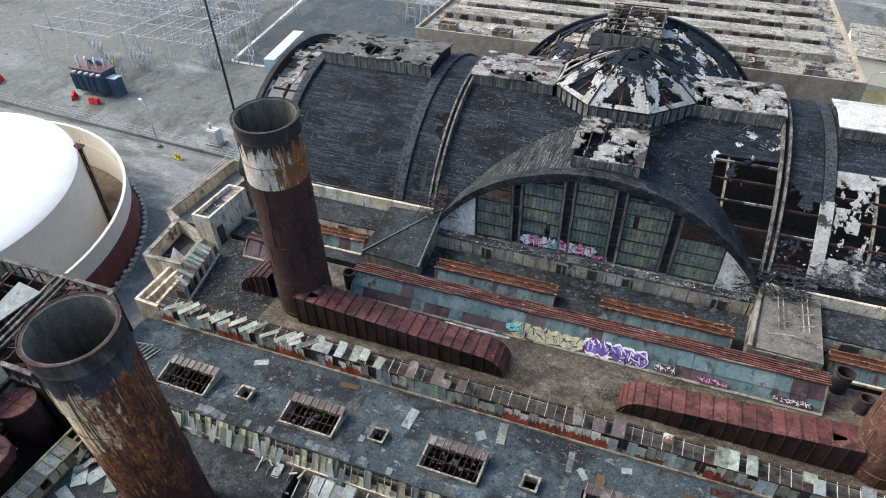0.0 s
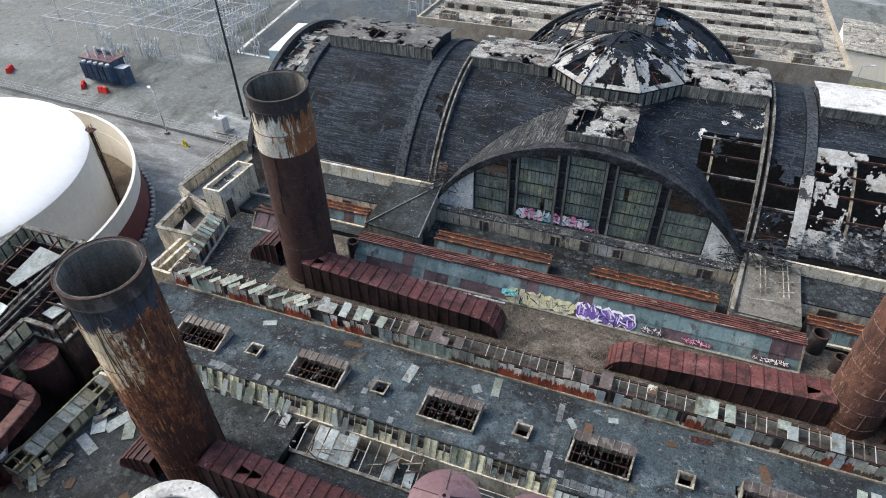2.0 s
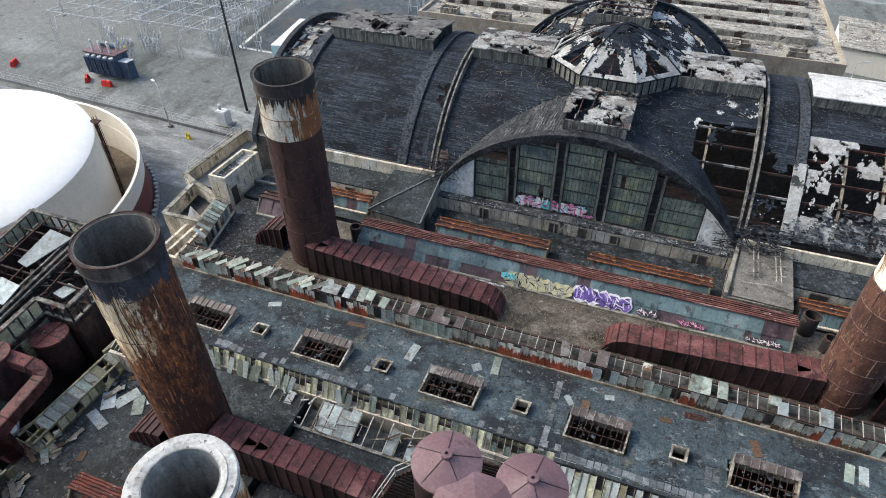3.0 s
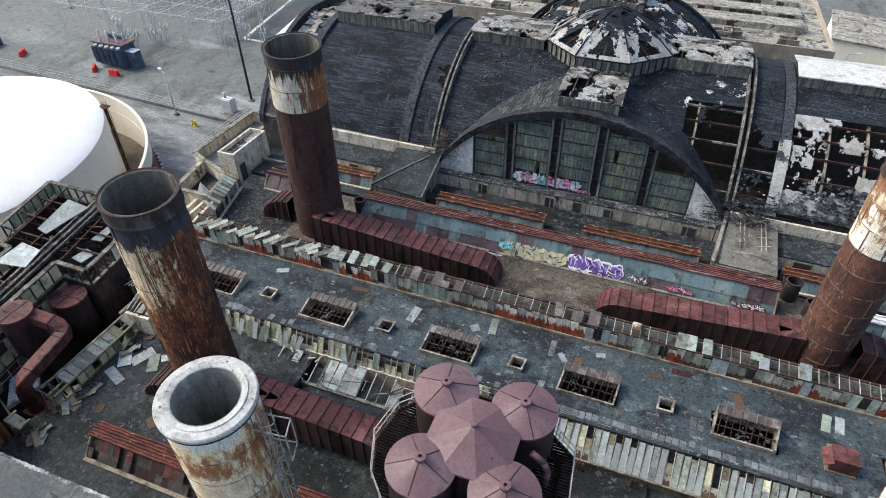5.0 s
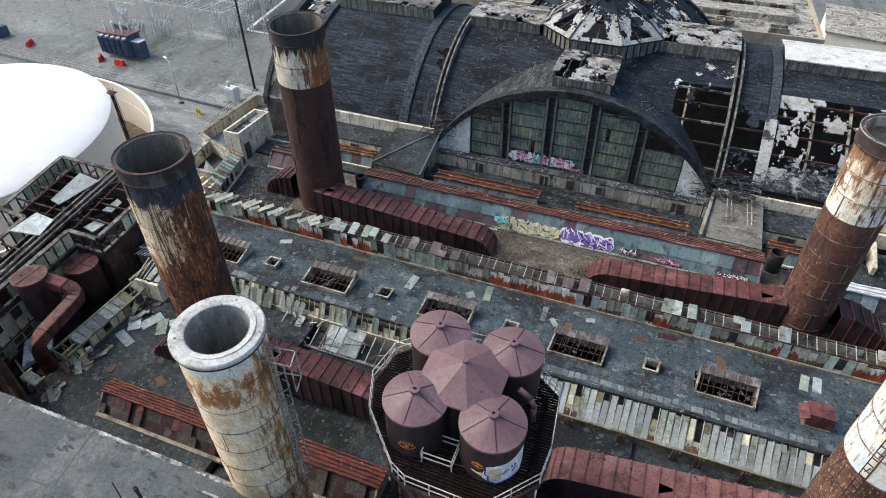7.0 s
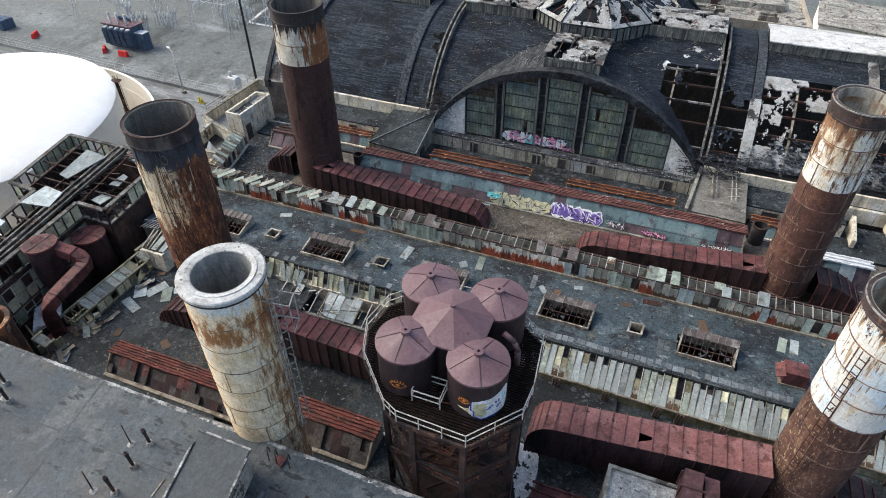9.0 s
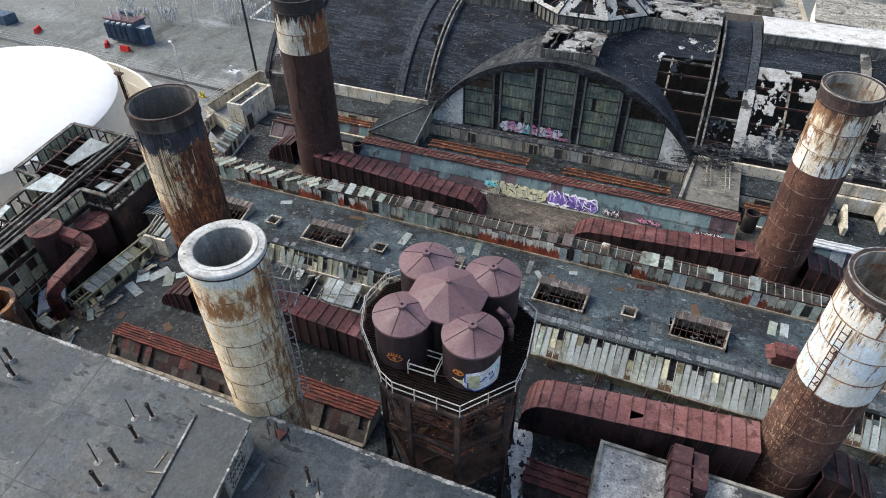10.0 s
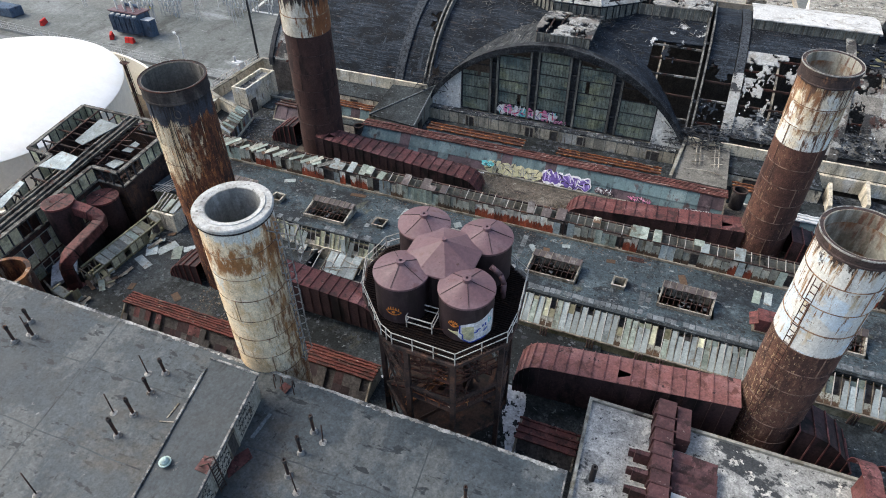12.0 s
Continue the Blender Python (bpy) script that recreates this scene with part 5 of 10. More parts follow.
deck("vault_roof", 19.6, 30.5, 60.6, Y1, nz, lambda x, y: True, "char", 30, 60)
deck("vault_roof", 31.3, HX1, Y0, 60.6, nz, lambda x, y: torn(x, y, 7), "feltpatch", 240, 90)
deck("vault_roof", 31.3, HX1, 60.6, Y1, nz, lambda x, y: torn(x, y, 7), "charpatch", 80, 80)
deck("transept_roof", -18.6, -5.0, 50.6, YC, tz, lambda x, y: tran_z(x) > nave_z(y) - 0.02, "lath", 54, 60, "exposed burnt laths")
deck("transept_roof", -5.0, 14.4, 50.6, YC, tz, lambda x, y: tran_z(x) > nave_z(y) - 0.02, "char", 60, 60)
deck("transept_roof", -18.6, 14.0, YC, 92.4, rear_z, lambda x, y: rear_z(x, y) > nave_z(y) - 0.02 and (ragged(x, y, 0.3, 3) > (0.2 if x < -9 else -0.25)), "charpatch", 180, 140)


def arc_beam(bm, x0, x1, ya, yb, lift, h, n=26):
    """A curved beam across the nave between x0 and x1."""
    for i in range(n):
        p, q = ya + (yb - ya) * i / n, ya + (yb - ya) * (i + 1) / n
        zp, zq = nave_z(p) + lift, nave_z(q) + lift
        hexa(bm, [(x0, p, zp - h), (x1, p, zp - h), (x1, q, zq - h), (x0, q, zq - h), (x0, p, zp), (x1, p, zp), (x1, q, zq), (x0, q, zq)])
    return bm


for a, b, lift, h, m in ((-45.2, -44.5, 0.5, 1.2, "black"), (-40.4, -39.4, 0.42, 0.8, "ribgrey"), (-24.6, -23.4, 0.32, 0.7, "ribgrey"), (18.5, 19.5, 0.2, 0.7, "ribgrey"), (30.4, 31.4, 0.3, 0.8, "feltpatch"), (43.4, 44.4, 0.3, 0.8, "char")):
    part("roof_rib", arc_beam(nb(), a, b, Y0 - 0.3, Y1, lift, h), m, hall, "raised curved rib across the roof")
for a in (-20.3, -19.7, 14.35, 15.0):
    rib = part("parapet_rib", arc_beam(nb(), a, a + 0.2, Y0 - 0.4, Y1, 0.7, 1.05), "lathgrey", hall, "pale curved parapet rib")
    bm = nb()
    for i in range(40):
        y = 52 + i * 0.85
        bx(bm, a - 0.03, a + 0.23, y, y + 0.07, nave_z(y) + 0.55, nave_z(y) + 0.73)
    part("batten", bm, "wallboard", rib, kind="stuff")
part("roof_rib", arc_beam(nb(), 18.4, 19.6, Y0 - 0.3, 57.2, 0.24, 0.3, 8), "whitepanel", hall, "pale slab left on the rib")
# bare purlins and rafters under the missing deck
pr = random.Random(27)
for y in [52.4 + 1.9 * i for i in range(9)]:
    for xa, xb, yy in ((8.2, 14.3, y), (15.3, 18.4, y), (19.6, 30.4, y), (31.4, 43.4, y), (44.4, HX1, y), (-44.6, -40.2, y), (-44.6, -40.2, 2 * YC - y)):
        bm = nb()
        beam(bm, (xa, yy, nave_z(y) - 0.3), (xb, yy, nave_z(y) - 0.3 + pr.uniform(-0.1, 0.1)), 0.16, 0.24)
        part("purlin", bm, pr.choice(["steeldark", "rust", "feltpatch"]), hall)
for x in (9.6, 23.2, 26.9, 34.5, 38.0, 41.0, -42.4):
    part("rafter", arc_beam(nb(), x, x + 0.22, Y0, Y1 - 6, -0.35, 0.4, 20), "wood" if x > 0 else "rust", hall)

# rear arch of the transept, bare
line = [(-19.0 + 32.6 * i / 40, 92.4, rear_z(-19.0 + 32.6 * i / 40, 92) - 0.1) for i in range(41)]
part("rear_arch", sweep(nb(), line, 0.8, 1.1), "char", hall, "scorched rear arch rim")
for k in range(14):
    x = -16.5 + k * 2.1
    bm = nb()
    beam(bm, (x, 76.5, rear_z(x, 76.5) - 0.2), (x, 92.0, rear_z(x, 92) - 0.2), 0.18, 0.2)
    part("rear_purlin", bm, "wood" if k % 3 else "steeldark", hall)
bm = nb()
bx(bm, -19.0, 13.6, 92.1, 92.7, GROUND, 24.0)
part("rear_wall", bm, "concrete", hall)
# front arch with its big windows
arc = lambda r, zc, x: zc + math.sqrt(max(0.0, r * r - (x - XC) ** 2))
bm = nb()
n = 40
xs = [-19.0 + (14.7 + 19.0) * i / n for i in range(n + 1)]
for a, b in zip(xs, xs[1:]):
    za, zb = arc(19.75, TZ, a) + 0.1, arc(19.75, TZ, b) + 0.1
    hexa(bm, [(a, 50.1, za - 0.9), (b, 50.1, zb - 0.9), (b, 51.3, zb - 0.9), (a, 51.3, za - 0.9), (a, 50.1, za), (b, 50.1, zb), (b, 51.3, zb), (a, 51.3, za)])
fascia = part("arch_fascia", bm, "fascia", hall, "scorched black arch fascia")
# rivet studs along the arch
bm = nb()
for i in range(110):
    x = -18.4 + 32.6 * i / 109
    for d in (0.25, 0.65):
        z = arc(19.75, TZ, x) + 0.1 - d
        bx(bm, x - 0.06, x + 0.06, 50.04, 50.1, z - 0.06, z + 0.06)
part("stud", bm, "char", fascia)
inner = lambda x: arc(19.75, TZ, x) - 0.75
BAYS = [(-14.4, -10.6), (-9.4, -5.4), (-4.1, -0.4), (0.9, 5.0), (6.3, 10.7)]
pane_mesh = {}
for bi, (a, b) in enumerate(BAYS):
    w = thing("arched_window", (a + b) / 2, 51.0, 22.3, "tall steel-framed window bay with grimy green panes", "window", "front arch window bays", "structure")
    bm = nb()
    cols, dz = 1, 1.62
    cw = (b - a) / cols
    for c in range(cols + 1):
        x = a + cw * c
        beam(bm, (x, 50.95, 22.3), (x, 50.95, inner(x)), 0.12 if c % cols else 0.22, 0.16)
    z = 22.3
    while z < max(inner(a), inner(b)) - 0.2:
        xa, xb = a, b
        while inner(xa) < z and xa < b:
            xa += 0.2
        while inner(xb) < z and xb > a:
            xb -= 0.2
        if xb - xa > 0.3:
            beam(bm, (xa, 50.95, z), (xb, 50.95, z), 0.1, 0.1)
        z += dz
    part("window_frame", bm, "black", w)
    for c in range(cols):
        z = 22.3
        while z < 32:
            x0, x1 = a + cw * c + 0.05, a + cw * (c + 1) - 0.05
            zt = min(z + dz - 0.06, inner(x0) - 0.02, inner(x1) - 0.02)
            if zt - z > 0.2 and rnd.random() > 0.035:
                for k in range(9):
                    bm = nb()
                    xa, xb = x0 + (x1 - x0) * k / 9 + 0.02, x0 + (x1 - x0) * (k + 1) / 9 - 0.02
                    t = rnd.uniform(-0.03, 0.03)
                    if rnd.random() < 0.03:
                        bm.free()
                        continue
                    hexa(bm, [(xa, 51.0 + t, z + 0.05), (xb, 51.0, z + 0.05), (xb, 51.03, z + 0.05), (xa, 51.03 + t, z + 0.05), (xa, 51.0, zt), (xb, 51.0 - t, zt), (xb, 51.03 - t, zt), (xa, 51.03, zt)])
                    part("pane", bm, "glassgreen", w)
            z += dz
for (a, b), (c, d) in zip(BAYS, BAYS[1:]):
    bm = nb()
    for x in (b + 0.14, c - 0.14):
        part("pier_post", bx(nb(), x - 0.13, x + 0.13, 50.7, 51.3, 22.3, inner(x)), "wallboard", hall, "grey-green steel post")
    bx(bm, b + 0.27, c - 0.27, 51.2, 51.3, 22.3, inner((b + c) / 2))
    for z in (24.6, 27.0, 29.2):
        if z < inner(b) - 0.3:
            bx(bm, b + 0.27, c - 0.27, 50.8, 51.2, z, z + 0.18)
    part("pier", bm, "black", hall)
for sgn, a, b in ((1, -19.0, -14.5), (-1, 14.7, 10.8)):
    bm = nb()
    prof = [(a, 22.0), (b, 22.0), (b, inner(b) + 0.1), (a + sgn * 1.6, inner(a + sgn * 1.6) + 0.2), (a, inner(a) + 0.4)]
    f = [bm.verts.new((x, 50.6, z)) for x, z in prof]
    g = [bm.verts.new((x, 51.3, z)) for x, z in prof]
    for k in range(5):
        bm.faces.new((f[k], f[(k + 1) % 5], g[(k + 1) % 5], g[k]))
    bm.faces.new(f)
    bm.faces.new(g[::-1])
    part("arch_shoulder", bm, "whitewash", hall, "pale plastered corner of the arch")
bm = nb()
bx(bm, -19.2, 14.9, 49.6, 51.3, GROUND, 22.0)
part("front_wall", bm, "plaster", hall)
bm = nb()
bx(bm, -19.2, 14.9, 49.45, 50.6, 22.0, 22.2)
part("ledge", bm, "ledgebits", hall, "ledge strewn with debris")


def monitor(x0, x1, y0, y1, z0, z1, material, label, posts=10, gone=None):
    m = thing("roof_monitor", (x0 + x1) / 2, (y0 + y1) / 2, z0, label, "roof monitor", "monitors on the vault", "structure")
    for yy in (y0, y1 - 0.15):
        bm = nb()
        bx(bm, x0, x1, yy, yy + 0.15, z0, z1)
        part("side_wall", bm, "wallboard", m)
    bm = nb()
    for k in range(posts + 1):
        x = x0 + (x1 - x0) * k / posts
        bx(bm, x - 0.05, x + 0.05, y0 - 0.06, y0, z0, z1)
    part("post", bm, "wood", m)
    bm = nb()
    bx(bm, x0, x0 + 0.15, y0 + 0.15, y1 - 0.15, z0, z1)
    bx(bm, x1 - 0.15, x1, y0 + 0.15, y1 - 0.15, z0, z1)
    part("end_wall", bm, "char", m)
    bm = nb()
    nx, ny = int((x1 - x0) / 0.12), int((y1 - y0) / 0.12)
    vs = {}
    for i in range(nx):
        for j in range(ny):
            x, y = x0 - 0.3 + (x1 - x0 + 0.6) * (i + 0.5) / nx, y0 - 0.3 + (y1 - y0 + 0.6) * (j + 0.5) / ny
            if gone is None or noise.fractal((x * 0.5, y * 0.5, 1.7), 0.6, 2.1, 4) > gone:
                q = []
                for c in ((i, j), (i + 1, j), (i + 1, j + 1), (i, j + 1)):
                    if c not in vs:
                        xx, yy = x0 - 0.3 + (x1 - x0 + 0.6) * c[0] / nx, y0 - 0.3 + (y1 - y0 + 0.6) * c[1] / ny
                        if 0 < c[0] < nx and 0 < c[1] < ny:
                            xx, yy = xx + rnd.uniform(-0.055, 0.055), yy + rnd.uniform(-0.055, 0.055)
                        vs[c] = bm.verts.new((xx, yy, z1 + 0.2 + 0.45 * (1 - abs(2 * c[1] / ny - 1)) + 0.05 * noise.noise((xx, yy, 0))))
                    q.append(vs[c])
                bm.faces.new(q)
    part("roof_deck", bm, material, m, solid=0.15)
    bm = nb()
    for k in range(int((x1 - x0) / 1.2) + 1):
        x = x0 + k * 1.2
        beam(bm, (x, y0, z1 + 0.05), (x, (y0 + y1) / 2, z1 + 0.48), 0.12)
        beam(bm, (x, y1, z1 + 0.05), (x, (y0 + y1) / 2, z1 + 0.48), 0.12)
    part("rafter", bm, "steeldark", m)
    return m


monitor(-39.2, -24.9, 65.2, 72.6, 33.2, 34.9, "brownfelt", "long burnt roof monitor with sagging black roof", 18, -0.35)
monitor(-19.4, -10.0, 65.2, 72.4, 33.2, 34.7, "feltpatch", "burnt roof monitor with peeling white felt", 10, -0.35)
monitor(5.4, 14.2, 65.2, 73.0, 33.2, 34.8, "feltpatch", "burnt roof monitor with peeling white felt", 10, -0.25)
monitor(19.7, 33.6, 65.2, 71.6, 33.2, 34.6, "whitefelt", "roof monitor with an intact white roof", 12)
monitor(35.2, 43.0, 65.2, 71.6, 33.2, 34.6, "feltpatch", "burnt roof monitor with peeling white felt", 10, -0.3)
monitor(-5.2, 1.3, 52.0, 60.6, 32.0, 33.6, "feltpatch", "burnt roof monitor over the front arch", 7, -0.1)
rear_m = monitor(-6.8, 0.4, 80.0, 92.0, 34.0, 36.2, "feltpatch", "skeletal burnt roof monitor behind the lantern", 7, 0.3)
for k in range(6):
    y = 80.4 + 2.2 * k
    bm = nb()
    beam(bm, (-6.9, y, 36.75), (0.5, y, 36.75), 0.14)
    part("purlin", bm, "rust" if k % 2 else "wood", rear_m)
for x in (-6.7, -4.4, -2.0, 0.3):
    bm = nb()
    beam(bm, (x, 79.9, 36.6), (x, 92.1, 36.6), 0.16)
    part("rail", bm, "wood", rear_m)

# octagonal lantern over the crossing
lan = thing("octagonal_lantern", XC, 68.4, 33.0, "octagonal roof lantern with torn white and black panels", "roof lantern", kind="structure")
OR, OZ0, OZ1, OA = 8.0, 33.2, 34.9, 38.8
oc = [(XC + OR * math.cos(math.pi / 8 + k * math.pi / 4), 68.4 + OR * math.sin(math.pi / 8 + k * math.pi / 4)) for k in range(8)]
for k in range(8):
    (ax, ay), (bx_, by) = oc[k], oc[(k + 1) % 8]
    bm = nb()
    slab(bm, (ax, ay, OZ0), (bx_, by, OZ0), (bx_, by, OZ1), (ax, ay, OZ1), 0.15)
    wl = part("side_wall", bm, "wallboard", lan)
    bm = nb()
    for t in range(7):
        x, y = ax + (bx_ - ax) * t / 6, ay + (by - ay) * t / 6
        x, y = XC + (x - XC) * 1.012, 68.4 + (y - 68.4) * 1.012
        beam(bm, (x, y, OZ0), (x, y, OZ1), 0.12)
    beam(bm, (ax, ay, OZ1), (bx_, by, OZ1), 0.3, 0.25)
    part("post", bm, "char", wl)
    # torn roof panel: pale boarding round an open triangle at the eaves, black felt above
    nu = 56

    def at(i, j):
        r = 1 - i / nu
        t = j / nu
        x, y = (ax + (bx_ - ax) * t - XC) * r * 1.03 + XC, (ay + (by - ay) * t - 68.4) * r * 1.03 + 68.4
        return (x, y, OZ1 + 0.12 + (OA - OZ1) * (1 - (1 - i / nu) ** 1.6))
    for name, mat_, low_part in (("boarding", "whitepanel", True), ("felt_panel", "charpatch" if k in (3, 4, 5, 6, 7) else "char", False)):
        bm = nb()
        vs = {}
        for i in range(nu - 1):
            for j in range(nu):
                p = at(i + 0.5, j + 0.5)
                hole = noise.fractal((p[0] * 0.5, p[1] * 0.5, 8.1), 0.6, 2.1, 4)
                u, v_ = i / nu, j / nu
                c = abs(v_ - 0.5)
                if hole < -0.34:
                    gap = True
                elif k in (4, 5, 6):
                    gap = 0.04 < u and c < 0.34 * (1 - (u + 0.12 * hole) / 0.42)
                elif k == 3:
                    gap = 0.05 < u < 0.86 and 0.05 < c + 0.03 * hole < 0.44
                elif k == 2:
                    gap = 0.1 < u + 0.2 * hole < 0.6 and c < 0.4
                else:
                    gap = hole < -0.3
                pale = u + 0.6 * hole + 0.3 * (0.5 - c) < (0.48 if k in (4, 5, 6) else (0.9 if k == 3 else 0.2))
                if not gap and pale == low_part:
                    q = []
                    for cc_ in ((i, j), (i + 1, j), (i + 1, j + 1), (i, j + 1)):
                        if cc_ not in vs:
                            w = noise.noise_vector((cc_[0] * 1.7, cc_[1] * 1.7, k))
                            vs[cc_] = bm.verts.new(at(cc_[0] + 0.45 * w.x * (cc_[0] > 0), cc_[1] + (0.45 * w.y if 0 < cc_[1] < nu else 0)))
                        q.append(vs[cc_])
                    bm.faces.new(q)
        if vs:
            part(name, bm, mat_, lan, solid=0.12)
        else:
            bm.free()
    pale = k in (2, 3, 4, 5, 6)
    for name, p, q, w in (("hip_rafter", at(0, 0), at(nu, 0), 0.15), ("rafter", at(0, nu // 2), at(nu, nu // 2), 0.16), ("purlin", at(20, 0), at(20, nu), 0.16), ("purlin", at(36, 0), at(36, nu), 0.14)):
        bm = nb()
        n0 = Vector(p)
        if name == "hip_rafter":
            sweep(bm, [Vector(at(i, 0)) + Vector((0, 0, 0.05)) for i in (0, 14, 28, 42, 56)], w, w)
        else:
            beam(bm, n0 - Vector((0, 0, 0.2)), Vector(q) - Vector((0, 0, 0.2)), w)
        part(name, bm, ("feltpatch" if name == "hip_rafter" and k == 4 else "rust" if name != "hip_rafter" else "charpatch") if pale else "char", lan)

# ---- white storage tank in its containment wall ----
zone("metres")
TX, TY = -105.7, 48.0
tank = thing("storage_tank", TX, TY, 0.0, "huge storage tank with a white dome roof and cream shell", "storage tank")
bm = lathe(nb(), [(0.05, 19.4), (6, 19.1), (11, 18.4), (16, 17.2), (20, 15.9), (22.3, 15.0), (23.95, 14.3), (24.06, 14.2), (23.8, 14.0), (0.05, 19.1)], TX, TY, 128)
part("dome_roof", bm, "tankwhite", tank, "white shallow dome roof")
bm = lathe(nb(), [(24.02, 14.1), (24.02, 0.0), (23.8, 0.0), (23.8, 14.0)], TX, TY, 128)
part("shell", bm, "tankcream", tank, "cream painted steel shell")
bm = lathe(nb(), [(24.1, 14.2), (24.1, 14.1), (23.96, 13.95), (23.96, 14.12)], TX, TY, 128)
part("roof_angle", bm, "tankcream", tank)
wallr = thing("containment_wall", TX, TY, 0.0, "round steel containment wall, cream above and oxide red below", "tank wall")
bm = lathe(nb(), [(29.7, 8.75), (29.7, 5.6), (29.5, 5.6), (29.5, 8.75)], TX, TY, 128)
part("upper_band", bm, "tankcream", wallr, "cream painted upper band")
bm = lathe(nb(), [(29.72, 5.6), (29.72, 0.0), (29.55, 0.0), (29.55, 5.6)], TX, TY, 128)
part("lower_band", bm, "tankred", wallr, "oxide red lower band")
bm = lathe(nb(), [(29.53, 5.6), (29.53, 0.0), (29.44, 0.0), (29.44, 5.6)], TX, TY, 128)
part("lining", bm, "tankcream", wallr)
bm = lathe(nb(), [(29.9, 9.0), (29.9, 8.75), (29.4, 8.75), (29.4, 9.0)], TX, TY, 128)
part("rim", bm, "tankcream", wallr)
bm = lathe(nb(), [(29.4, 0.12), (29.4, 0.0), (24.0, 0.0), (24.0, 0.12)], TX, TY, 96)
part("basin_floor", bm, "brownfloor", wallr)

# ---- strip monitors with sloping sheet fronts ----
SHEETS = {}


def sheet_mesh(w, h, th=0.03, folds=4):
    """A slightly folded metal sheet in its own x-z plane, shared by alike pieces."""
    key = (round(w, 2), round(h, 2), folds)
    if key not in SHEETS:
        bm = nb()
        n = max(1, folds * 2)
        A = []
        for i in range(n + 1):
            x, o = w * i / n, (0.025 if i % 2 and folds else 0.0)
            A.append([bm.verts.new((x, o, 0)), bm.verts.new((x, o, h)), bm.verts.new((x, o + th, h)), bm.verts.new((x, o + th, 0))])
        for p, q in zip(A, A[1:]):
            for k in range(4):
                bm.faces.new((p[k], q[k], q[(k + 1) % 4], p[(k + 1) % 4]))
        bm.faces.new(A[0][::-1])
        bm.faces.new(A[-1])
        bmesh.ops.recalc_face_normals(bm, faces=bm.faces)
        me = bpy.data.meshes.new("sheet")
        bm.to_mesh(me)
        bm.free()
        SHEETS[key] = me
    return SHEETS[key]


SKIN = {}


def piece(name, mesh, material, parent, m):
    """One of many alike pieces on shared mesh data, placed in world coordinates by m."""
    key = (mesh.name, material)
    if key not in SKIN:
        me = mesh if not mesh.materials else mesh.copy()
        me.materials.clear()
        me.materials.append(M[material])
        SKIN[key] = me
    ob = new(name, SKIN[key])
    ob.parent = parent
    ob.matrix_basis = Matrix.Translation(site(m.translation) - Vector(parent.location)) @ m.to_3x3().to_4x4() @ Matrix.Diagonal((1, 1, 1.035, 1))
    return ob


def tilt_x(x, y, z, dy, dz, spin=0.0, lean=0.0):
    """A pose whose z axis runs along (0, dy, dz)."""
    up = Vector((0, dy, dz)).normalized()
    fwd = Vector((1, 0, 0)).cross(up) * -1
    rot = Matrix((Vector((1, 0, 0)), fwd, up)).transposed().to_4x4()
    return Matrix.Translation((x, y, z)) @ rot @ Matrix.Rotation(lean, 4, "Y") @ Matrix.Rotation(spin, 4, "X")


